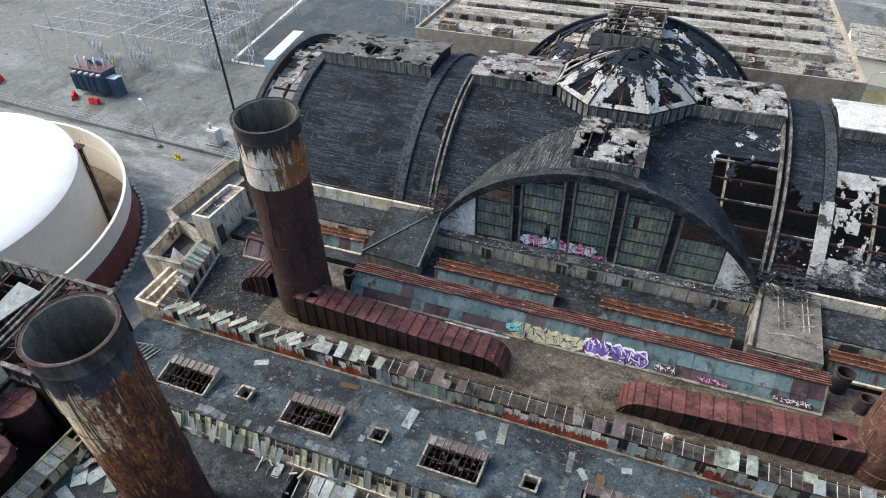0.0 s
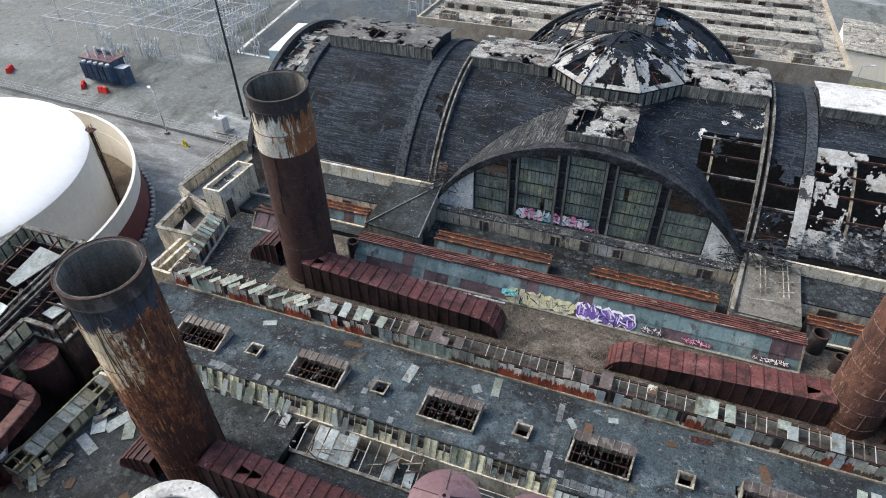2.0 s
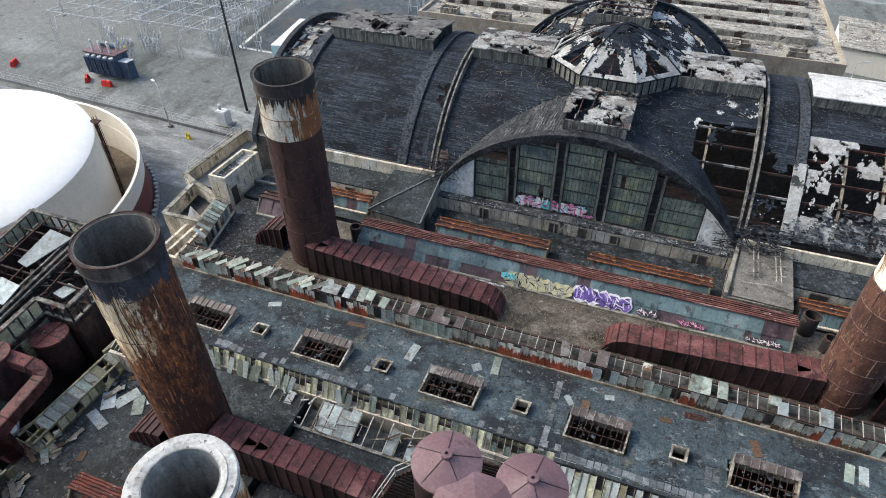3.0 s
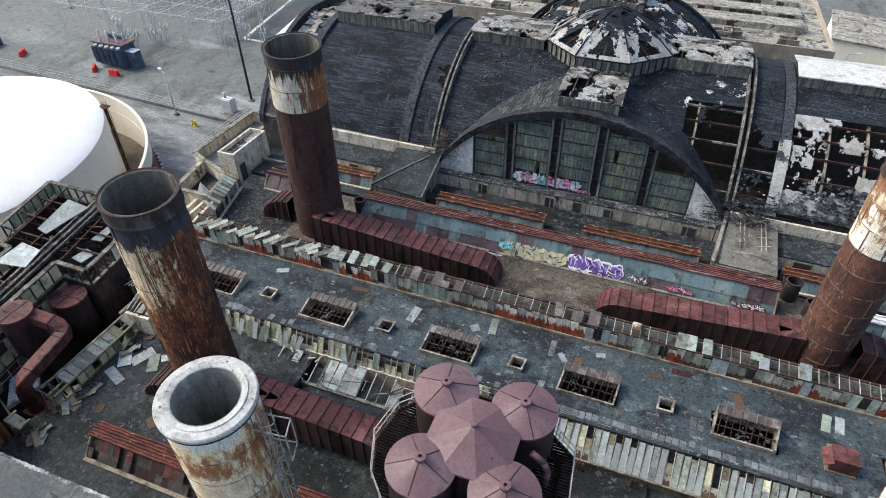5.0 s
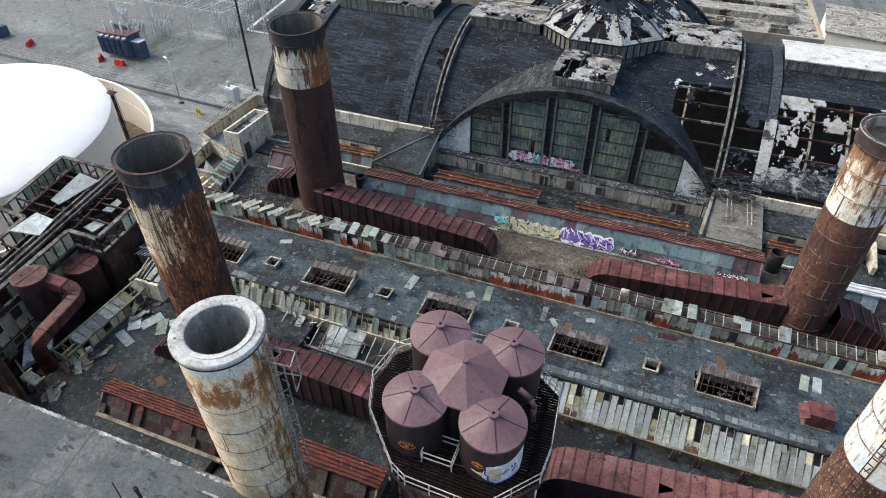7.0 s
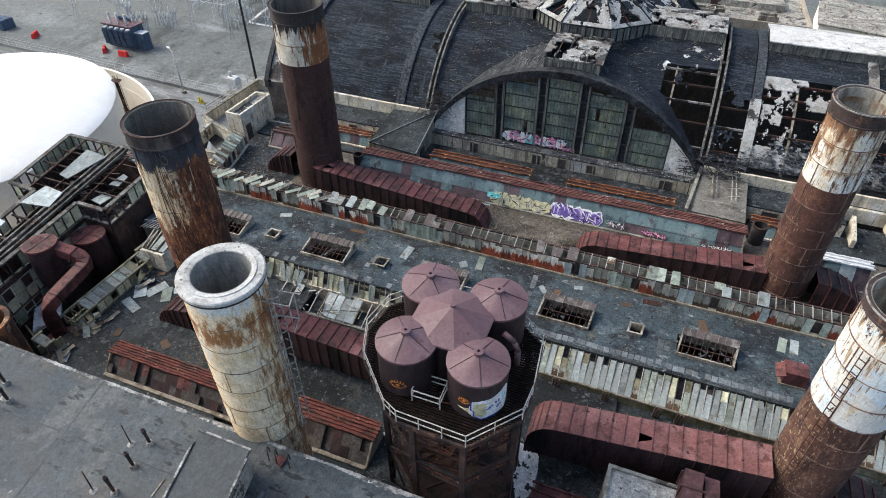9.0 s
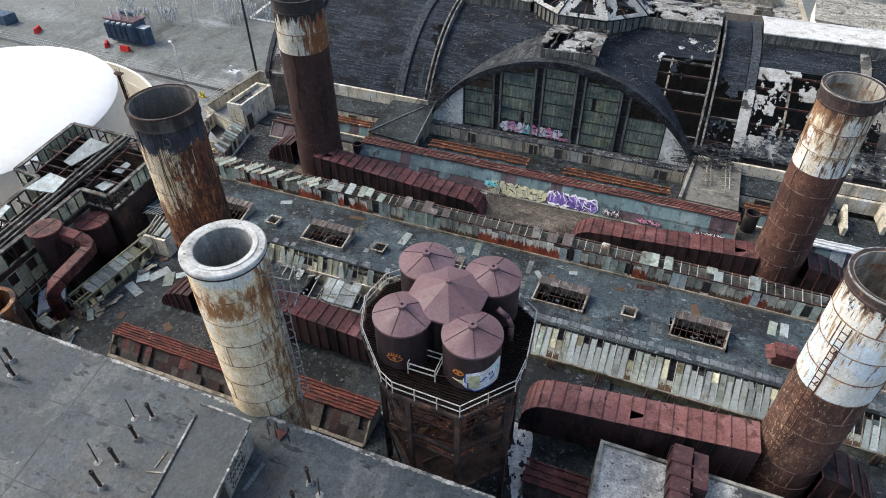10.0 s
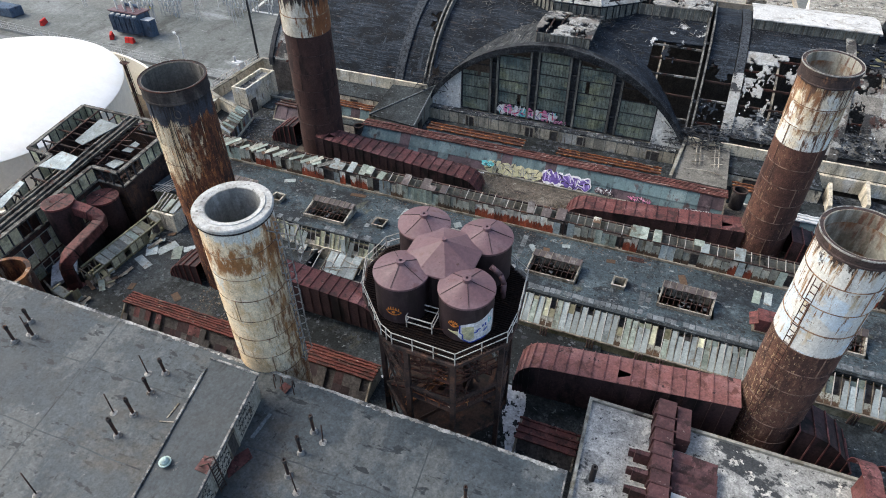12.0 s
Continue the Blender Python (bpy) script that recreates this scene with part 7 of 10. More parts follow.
hexa(bm, [(13.7, 42.7, 20), (19.9, 42.7, 20), (20.1, 51.8, 20), (14.8, 51.8, 20), (13.7, 42.7, 22.3), (19.9, 42.7, 22.3), (20.1, 51.8, 22.9), (14.8, 51.8, 22.9)])
part("wall", bm, "concrete", blk)
bm = nb()
slab(bm, (14.4, 42.9, 22.5), (19.9, 42.7, 22.5), (20.2, 51.9, 23.1), (15.3, 51.9, 23.1), 0.15)
part("roof", bm, "blockroof", blk)
bm = nb()
beam(bm, (13.8, 42.7, 22.6), (15.0, 51.8, 23.1), 0.35, 0.5)
part("parapet", bm, "concrete", blk)
bm = nb()
for x in (16.3, 18.4):
    for o in (0, 0.45):
        beam(bm, (x + o, 46.0, 23.0), (x + o, 51.0, 23.4), 0.07)
    for y in (46.5, 48.2, 50):
        beam(bm, (x - 0.4, y, 23.0), (x + 0.9, y + 0.3, 23.2), 0.07)
beam(bm, (15.2, 44.8, 22.9), (17.6, 45.2, 22.9), 0.07)
beam(bm, (17.6, 45.2, 22.9), (19.6, 44.6, 22.9), 0.07)
part("loose_rail", bm, "palewood", blk, "bent pale rails lying on the roof")
for y in (44.2, 46.4):
    bm = nb()
    hexa(bm, [(13.72 + (y - 42.7) * 0.12, y, 20.7), (13.9 + (y - 42.7) * 0.12, y, 20.7), (13.9 + (y - 41.9) * 0.12, y + 0.8, 20.7), (13.72 + (y - 41.9) * 0.12, y + 0.8, 20.7), (13.64 + (y - 42.7) * 0.12, y, 21.9), (13.9 + (y - 42.7) * 0.12, y, 21.9), (13.9 + (y - 41.9) * 0.12, y + 0.8, 21.9), (13.64 + (y - 41.9) * 0.12, y + 0.8, 21.9)])
    part("window", bm, "dark", blk)
# round roof vents beside the far chimneys
zone("gravel")
for x, y, r, zt in ((21.6, 43.0, 0.75, 22.3), (23.2, 41.0, 0.55, 21.7), (-24.9, 40.6, 0.6, 22.1)):
    v = thing("vent_stack", x, y, 20.0, "short sooty round vent stack", "vent", "short vent stacks")
    bm = lathe(nb(), [(r, zt), (r, 20.0), (r - 0.08, 20.0), (r - 0.08, zt)], x, y, 20)
    part("tube", bm, "soot", v)
    bm = lathe(nb(), [(r + 0.08, zt + 0.05), (r + 0.08, zt - 0.15), (r - 0.08, zt - 0.15), (r - 0.08, zt + 0.05)], x, y, 20)
    part("rim", bm, "steeldark", v)

# ---- walled roof yards on the left of the boiler house ----
zone("side")
ly = thing("side_block", -47, 43, GROUND, "lower concrete side block with open walled roof yards", "building", kind="structure")
bm = nb()
prism(bm, [(-47.4, 36.0), (-42.0, 36.0), (-42.0, 58.0), (-51.0, 58.0), (-51.0, 44.0), (-48.6, 43.0)], GROUND, 19.3)
part("roof", bm, "lowroof", ly)
bm = nb()
bx(bm, -44.4, -42.0, 30.2, 36.0, GROUND, 16.0)
part("lower_roof", bm, "road", ly)
YARD = [(-47.6, 35.9), (-42.8, 36.1), (-43.7, 41.0), (-48.7, 42.9)]
for p, q in list(zip(YARD, YARD[1:] + YARD[:1])) + [((-48.7, 42.9), (-51.0, 44.0)), ((-51.0, 44.0), (-51.0, 57.4)), ((-51.0, 57.4), (-46.7, 57.4)), ((-46.7, 49.0), (-46.7, 57.4))]:
    bm = nb()
    beam(bm, (*p, 20.15), (*q, 20.15), 0.4, 1.7)
    w_ = part("yard_wall", bm, "plaster", ly)
    bm = nb()
    beam(bm, (*p, 21.07), (*q, 21.07), 0.56, 0.14)
    part("coping", bm, "concrete", w_)
bm = nb()
beam(bm, (-47.5, 35.85, 10.6), (-42.8, 36.05, 10.6), 0.3, 17.4)
part("south_wall", bm, "plaster", ly, "pale cream wall")
for p, q in (((-44.2, 30.4), (-44.4, 35.8)), ((-43.1, 30.6), (-43.3, 35.8)), ((-41.7, 30.4), (-42.3, 36.0)), ((-44.3, 30.3), (-40.4, 30.1))):
    bm = nb()
    beam(bm, (*p, 18.2), (*q, 18.2), 0.34, 4.4)
    part("divider_wall", bm, "plaster", ly)
bm = nb()
bx(bm, -50.6, -46.6, 44.4, 57.0, 19.3, 19.5)
part("deck", bm, "road", ly)
rail = thing("roof_railing", -51.0, 50.5, 21.1, "pale steel railing along the roof edge", "railing")
for h in (0.35, 0.75, 1.15):
    bm = nb()
    beam(bm, (-51.0, 45, 21.0 + h), (-51.0, 56.5, 21.0 + h), 0.06)
    part("bar", bm, "steelpale", rail)
for k in range(8):
    bm = nb()
    beam(bm, (-51.0, 45 + k * 1.64, 21.0), (-51.0, 45 + k * 1.64, 22.2), 0.07)
    part("post", bm, "steelpale", rail)
py_ = nb()
v = [py_.verts.new(p) for p in ((-45.9, 37.0, 19.32), (-44.5, 37.2, 19.32), (-44.8, 38.6, 19.32), (-45.8, 38.4, 19.32), (-45.4, 38.0, 21.3))]
for k in range(4):
    py_.faces.new((v[k], v[(k + 1) % 4], v[4]))
py_.faces.new(v[3::-1])
top("roof_cowl", py_, "whitemetal", "small white pyramidal roof cowl in the walled yard", "cowl")
# thin dark plate on the roof: a pit's shade drawn as colour
pitb = nb()
bx(pitb, -46.4, -44.3, 38.8, 41.0, 19.31, 19.36)
top("roof_pit_cover", pitb, "dark", "dark plate standing for a shaded open pit in the walled roof yard", "pit")
gb = thing("lift_tower", -42.9, 44, 20.0, "tall hollow concrete roof housing with a rubble-filled top", "roof housing")
bm = rect_frame(nb(), -44.0, -41.7, 40.7, 47.6, 19.3, 24.4, 0.28)
part("wall", bm, "plaster", gb)
bm = nb()
bx(bm, -43.72, -41.98, 40.98, 47.32, 23.4, 23.9)
part("rubble_roof", bm, "speckle", gb)
bm = nb()
bx(bm, -41.72, -41.66, 41.3, 42.4, 20.1, 22.6)
part("doorway", bm, "dark", gb)
zone("gravel")
yc = thing("side_clerestory", -40.8, 36.5, 20.0, "short ruined clerestory with white frames and broken panes", "clerestory")
face = lambda y: -39.9 - 0.245 * (y - 34.3)
# dark filler body, standing for shade behind the panes
bm = nb()
hexa(bm, [(face(y) - o, y, z) for z in (20.0, 21.3) for y, o in ((32.6, 1.1), (32.6, 0.2), (40.4, 0.2), (40.4, 1.1))])
part("core", bm, "dark", yc)
rr = random.Random(41)
for k in range(13):
    y = 32.6 + k * 0.65
    x = face(y)
    bm = nb()
    beam(bm, (x, y, 20.0), (x, y, 21.5), 0.09)
    beam(bm, (x, y, 21.5), (x - 1.5, y - 0.1, 22.1), 0.08)
    part("frame", bm, "wood", yc)
    if k < 12 and rr.random() < 0.75:
        bm = nb()
        slab(bm, (x + 0.02, y + 0.08, 20.3), (face(y + 0.57) + 0.02, y + 0.57, 20.3), (face(y + 0.57) + 0.02, y + 0.57, 21.4), (x + 0.02, y + 0.08, 21.4), 0.03)
        part("pane", bm, rr.choice(["glassy", "sheet", "rustpanel", "purplemetal"]), yc)
    if k < 12 and rr.random() < 0.75:
        o = rr.uniform(-0.2, 0.3)
        bm = nb()
        slab(bm, (x + 0.05, y, 21.58), (x - 0.1, y + 0.45, 21.58), (x - 1.6, y + 0.45 + o, 22.18), (x - 1.5, y + o, 22.18), 0.04)
        part("roof_sheet", bm, rr.choice(["greensheet", "greensheet", "sheet", "whitemetal"]), yc)
bm = nb()
beam(bm, (face(32.6) + 0.1, 32.6, 20.1), (face(40.4) + 0.1, 40.4, 20.1), 0.25, 0.2)
part("curb", bm, "plaster", yc)
zone("side")
wl = nb()
bx(wl, -41.8, -33.5, 45.6, 45.9, 20.4, 21.4)
top("low_wall", wl, "concrete", "low stained concrete wall across the roof", "wall", kind="structure")

# ---- roofless steel shed ----
zone("shed")
shed = thing("roofless_shed", -50, 20, GROUND, "burnt roofless steel shed with bright yellow clerestory panes", "building", kind="structure")
SW = [(-57.9, 28.4), (-43.6, 28.4), (-42.1, 17.7), (-45.7, 17.7), (-42.4, -6), (-46.4, -6), (-51.6, 17.8), (-55.3, 18.0)]
west = lambda y: -55.3 - 0.25 * (y - 18) if y > 17.9 else -51.6 + 0.22 * (17.8 - y)
east = lambda y: -42.1 - 0.14 * (y - 17.7) if y > 17.7 else -45.7 + 0.139 * (17.7 - y)
spine = lambda y: -49.0 + 0.19 * (25.8 - y)
part("floor", prism(nb(), SW, GROUND, 16.5), "dark", shed)
ZT = 24.0


def shed_wall(p, q, lit):
    (x0, y0), (x1, y1) = p, q
    d = Vector((x1 - x0, y1 - y0, 0))
    L = d.length
    d /= L
    nrm = Vector((-d.y, d.x, 0))
    P = lambda s, z, o=0.0: Vector((x0, y0, z)) + d * s + nrm * o
    bm = nb()
    beam(bm, P(0, 19.3), P(L, 19.3), 0.2, 5.6)
    wl = part("wall", bm, "steeldark", shed)
    bm = nb()
    beam(bm, P(0, ZT), P(L, ZT), 0.45, 0.18)
    beam(bm, P(0, 22.2), P(L, 22.2), 0.3, 0.14)
    part("top_beam", bm, "shedbeam", wl, "dark weathered eaves beam")
    n = max(2, int(L / 1.15))
    for k in range(n + 1):
        bm = nb()
        beam(bm, P(L * k / n, 22.1), P(L * k / n, ZT), 0.14)
        part("post", bm, "black", wl)
        if k < n and rnd.random() < lit:
            bm = nb()
            slab(bm, P(L * k / n + 0.1, 22.35), P(L * (k + 1) / n - 0.1, 22.35), P(L * (k + 1) / n - 0.1, ZT - 0.2), P(L * k / n + 0.1, ZT - 0.2), 0.03)
            part("pane", bm, "glassy", wl)


for k in range(8):
    shed_wall(SW[k], SW[(k + 1) % 8], (0.75, 0.6, 0.3, 0.6, 0.5, 0.4, 0.2, 0.8)[k])
# trusses, walkway girders and the roof slabs that remain
for y in (20.4, 23.0, 25.8):
    x0, x1 = west(y) + 0.2, east(y) - 0.2
    bm = nb()
    beam(bm, (x0, y, 23.6), (x1, y, 23.6), 0.16)
    beam(bm, (x0, y, 22.4), (x1, y, 22.4), 0.1)
    w = (x1 - x0) / 6
    for k in range(6):
        a = x0 + k * w
        beam(bm, (a, y, 22.4), (a + w / 2, y, 23.6), 0.08)
        beam(bm, (a + w / 2, y, 23.6), (a + w, y, 22.4), 0.08)
    part("truss", bm, "steeldark", shed)
for y in range(-4, 18, 3):
    x0, x1 = west(y) + 0.2, east(y) - 0.2
    bm = nb()
    beam(bm, (x0, y, 23.6), (x1, y, 23.6), 0.16)
    for k in range(3):
        a, w = x0 + (x1 - x0) * k / 3, (x1 - x0) / 3
        beam(bm, (a, y, 22.5), (a + w / 2, y, 23.6), 0.08)
        beam(bm, (a + w / 2, y, 23.6), (a + w, y, 22.5), 0.08)
    part("truss", bm, "steeldark", shed)
for o, w in ((-0.75, 0.2), (0.0, 0.3), (0.7, 0.2)):
    bm = nb()
    beam(bm, (spine(28.2) + o, 28.2, 24.05), (spine(-5.5) + o, -5.5, 24.05), w, 0.26)
    part("ridge_girder", bm, "shedbeam", shed)
bm = nb()
slab(bm, (spine(26) + 0.05, 26, 23.9), (spine(26) + 0.65, 26, 23.9), (spine(-5) + 0.65, -5, 23.9), (spine(-5) + 0.05, -5, 23.9), 0.06)
part("walkway", bm, "lowroof", shed, "sooty plank walkway along the ridge")
for o, y0 in ((2.4, 18.4), (5.2, 18.4), (9.6, 18.4)):
    bm = nb()
    beam(bm, (west(28) + o, 28.2, 23.75), (west(y0) + o, y0, 23.75), 0.12)
    part("purlin", bm, "rust", shed)
for q in (((-52.8, 26.2), (-49.4, 25.7), (-49.9, 20.6), (-51.3, 20.9)), ((-50.9, 18.7), (-48.1, 18.3), (-47.4, 15.9), (-50.6, 15.3)), ((-50.1, 12.6), (-49.2, 12.4), (-47.6, 8.4), (-48.6, 8.2)), ((-46.3, 24.6), (-45.3, 24.2), (-45.0, 22.4), (-46.1, 22.2)), ((-45.4, 20.9), (-43.9, 20.6), (-44.2, 19.0), (-45.6, 19.2))):
    bm = nb()
    slab(bm, *[(x, y, 24.22 + 0.08 * (k % 2) - (0.9 if x > -46.4 else 0)) for k, (x, y) in enumerate(q)], 0.09)
    part("roof_slab", bm, "sheet", shed, "pale roof slab left in place")
bm = nb()
rr = random.Random(43)
for k in range(420):
    y = rr.uniform(18.4, 28.0) if rr.random() < 0.6 else rr.uniform(-4, 17.5)
    x = rr.uniform(west(y) + 0.5, east(y) - 0.8)
    a, l = rr.uniform(0, 3.14), rr.uniform(0.5, 2.4)
    z = rr.uniform(16.6, 18.0) if rr.random() < 0.75 else rr.uniform(23.5, 23.9)
    if z > 20:
        x = spine(y) + rr.uniform(-0.8, 0.7)
    beam(bm, (x, y, z), (x + l * math.cos(a), y + l * math.sin(a), z + rr.uniform(-0.2, 0.3)), rr.uniform(0.08, 0.4), 0.06)
part("debris", bm, "shedbits", shed, "heaps of burnt debris", kind="stuff")

# window rows in the pit's west and north walls
rr = random.Random(61)
for k in range(14):
    y = 1.6 + 1.14 * k
    for z0, z1 in ((17.4, 18.9), (19.1, 21.6)):
        xa, xb = east(y) + 0.14, east(y + 1.1) + 0.14
        wn = thing("pit_window", (xa + xb) / 2, y + 0.5, z0, "grimy steel-framed window in the pit wall", "window", "windows in the pit wall", "structure")
        bm = nb()
        for z in (z0, (z0 + z1) / 2, z1):
            beam(bm, (xa, y, z), (xb, y + 1.1, z), 0.07)
        beam(bm, (xa, y, z0), (xa, y, z1), 0.08)
        beam(bm, (xb, y + 1.1, z0), (xb, y + 1.1, z1), 0.08)
        part("frame", bm, "panel", wn)
        if rr.random() < 0.85:
            zt = z1 - 0.05 if rr.random() < 0.6 else (z0 + z1) / 2
            bm = nb()
            slab(bm, (xa - 0.03, y + 0.06, z0 + 0.05), (xb - 0.03, y + 1.04, z0 + 0.05), (xb - 0.03, y + 1.04, zt), (xa - 0.03, y + 0.06, zt), 0.02)
            part("pane", bm, rr.choice(["glassy", "glassy", "glassgreen", "black", "rust"]), wn)

# dust collectors in the pit beside the shed
bm = nb()
bx(bm, -45.3, -39.6, 1.2, 17.8, GROUND, 12.5)
top("pit_floor", bm, "whitefelt", "pale dusty floor of the deep pit", "floor", kind="structure")
for x, y, r, z0, z1 in ((-43.0, 10.9, 1.42, 17.6, 24.45), (-43.5, 15.9, 1.55, 15.0, 21.7)):
    s = thing("dust_collector", x, y, 12.5, "faded red cylindrical dust collector with a flat lid", "dust collector", "dust collectors in the pit")
    bm = lathe(nb(), [(0.01, z1), (r * 0.98, z1), (r, z1 - 0.08), (r, z0 + 2.6), (0.4, z0), (0.4, 12.5), (0.01, 12.5)], x, y, 28, closed=False)
    # drum darker than its red lid: side shade put into the paint
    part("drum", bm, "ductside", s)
    bm = lathe(nb(), [(0.01, z1 + 0.03), (r, z1 + 0.02), (r, z1 + 0.004), (0.01, z1 + 0.004)], x, y, 28)
    part("lid", bm, "redduct", s, "faded red lid")
    bm = lathe(nb(), [(r + 0.08, z1 + 0.02), (r + 0.08, z1 - 0.18), (r - 0.02, z1 - 0.18), (r - 0.02, z1 + 0.02)], x, y, 28)
    part("lid_rim", bm, "redduct", s)
    bm = nb()
    beam(bm, (x - r, y, z1 + 0.03), (x + r, y, z1 + 0.03), 0.08)
    beam(bm, (x, y - r, z1 + 0.03), (x, y + r, z1 + 0.03), 0.08)
    part("lid_seam", bm, "silobody", s)
bd = thing("bent_duct", -40.5, 10, 17.0, "faded red square duct with two bends running from a collector", "duct")
way = [(-46.2, 13.3, 21.5), (-44.2, 13.6, 21.25), (-42.0, 13.7, 21.0), (-41.2, 13.6, 20.95), (-40.5, 13.35, 20.9), (-40.05, 12.9, 20.9), (-39.8, 12.2, 20.9), (-39.5, 10.4, 20.85), (-39.15, 8.5, 20.8), (-39.02, 7.9, 20.72), (-38.95, 7.45, 20.5), (-38.92, 7.15, 20.1), (-38.9, 7.0, 19.5), (-38.9, 6.95, 18.4), (-38.9, 6.95, 17.2)]
way = [Vector(p) - Vector((1.1, 0, 0)) + Vector((1.3, -0.85, 1.0)) * 2.6 * (1 - k / 14) for k, p in enumerate(way)]
rings_at = []
head_h = Vector((1, 0, 0))
for i, p in enumerate(way):
    d = (way[min(i + 1, len(way) - 1)] - way[max(i - 1, 0)]).normalized()
    if abs(d.z) < 0.9:
        head_h = Vector((d.x, d.y, 0)).normalized()
    side = Vector((head_h.y, -head_h.x, 0))
    up = side.cross(d).normalized()
    rings_at.append([p + side * 0.58 * math.copysign(abs(math.cos(u)) ** 0.22, math.cos(u)) + up * 0.55 * math.copysign(abs(math.sin(u)) ** 0.22, math.sin(u)) for u in [math.pi / 8 * (k + 0.5) for k in range(16)]])
for i in range(len(way) - 1):
    bm = nb()
    va, vb = [[bm.verts.new(q) for q in r] for r in (rings_at[i], rings_at[i + 1])]
    for k in range(16):
        bm.faces.new((va[k], va[(k + 1) % 16], vb[(k + 1) % 16], vb[k]))
    part("duct_length", bm, "redduct", bd)
for i in (2, 6, 8, 11):
    bm = nb()
    d = (way[i + 1] - way[i]).normalized() * 0.05
    va, vb = [[bm.verts.new(way[i] + (q - way[i]) * 1.07 + o) for q in rings_at[i]] for o in (-d, d)]
    for k in range(16):
        bm.faces.new((va[k], va[(k + 1) % 16], vb[(k + 1) % 16], vb[k]))
    bm.faces.new(va)
    bm.faces.new(vb)
    bmesh.ops.recalc_face_normals(bm, faces=bm.faces)
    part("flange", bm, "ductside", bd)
bm = nb()
bx(bm, -40.9, -39.1, 6.1, 7.8, 17.0, 17.22)
part("foot_plate", bm, "redduct", bd)
# snow-covered deck, struts and pale walls round the pit
bm = nb()
hexa(bm, [(-41.9, 5.8, 17.4), (-41.3, 8.5, 17.4), (-45.2, 12.0, 17.4), (-45.2, 9.0, 17.4), (-41.9, 5.8, 17.8), (-41.3, 8.5, 17.8), (-45.2, 12.0, 17.8), (-45.2, 9.0, 17.8)])
top("pit_deck", bm, "snow", "snow-covered deck beside the rusted vessel", "deck", kind="structure")
for p, q in (((-44.6, 12.1, 18.0), (-41.6, 13.2, 19.6)), ((-44.9, 12.6, 18.0), (-42.6, 10.0, 18.2)), ((-42.2, 8.2, 16.9), (-40.0, 9.3, 18.6)), ((-43.2, 6.2, 17.8), (-40.2, 5.0, 18.0))):
    bm = nb()
    beam(bm, p, q, 0.16, 0.12)
    top("pit_strut", bm, "wood", "pale fallen strut leaning across the pit", "strut", "fallen struts")
zone("low")
yw = thing("cream_wall", -38.6, 18.4, 17.0, "low stained cream wall by the chimney foot", "wall", kind="structure")
bm = nb()
bx(bm, -39.4, -36.6, 18.0, 18.3, 17.0, 19.3)
part("front", bm, "plaster", yw)
bm = nb()
bx(bm, -36.9, -36.6, 18.3, 21.0, 17.0, 19.2)
part("return_wall", bm, "plaster", yw)
bm = nb()
bx(bm, -40.3, -40.0, 18.0, 21.2, 17.0, 19.0)
part("return_wall", bm, "mossy", yw)
for k in range(7):
    bm = nb()
    beam(bm, (-39.5 + 0.45 * k, 18.4, 19.3), (-39.8 + 0.5 * k, 20.9, 19.9), 0.09)
    part("bare_rafter", bm, "palewood" if k % 2 else "steelpale", yw)
for x, m_ in ((-38.3, "greensheet"), (-37.3, "sheet")):
    bm = nb()
    slab(bm, (x, 18.4, 19.42), (x + 0.6, 18.4, 19.42), (x + 0.7, 20.2, 19.85), (x, 20.2, 19.85), 0.04)
    part("roof_sheet", bm, m_, yw)
jb = random.Random(131)
for k in range(34):
    x, y = jb.uniform(-39.4, -36.9), jb.choice((jb.gauss(5.0, 0.7), jb.gauss(9.0, 0.9), jb.gauss(16.0, 1.2)))
    y = min(max(y, 3.2), 17.6)
    t, w, l = jb.uniform(0, 3.1), jb.uniform(0.25, 0.6), jb.uniform(0.6, 1.7)
    bm = nb()
    c, s_ = math.cos(t), math.sin(t)
    P = lambda u, v: (x + u * c - v * s_, y + u * s_ + v * c, 17.06 + (0.5 + u / l) * lift_)
    lift_ = jb.uniform(0.02, 0.55)
    slab(bm, P(-l / 2, -w / 2), P(l / 2, -w / 2), P(l / 2, w / 2), P(-l / 2, w / 2), 0.035)
    top("fallen_board", bm, jb.choice(("wood", "palewood", "sheet", "greensheet", "panel", "mossy")), "broken board tilted on the debris by the pit", "board", "fallen boards by the pit")

rt = thing("rusted_vessel", -42.05, 2.8, 12.5, "open rusted yellow-brown round vessel", "vessel")
bm = lathe(nb(), [(2.2, 21.8), (2.2, 12.5), (2.0, 12.5), (2.0, 21.8)], -42.05, 2.8, 32)
part("shell", bm, "stackrust", rt)
bm = lathe(nb(), [(2.35, 21.9), (2.35, 21.6), (1.95, 21.6), (1.95, 21.9)], -42.05, 2.8, 32)
part("rim", bm, "stackrust", rt)
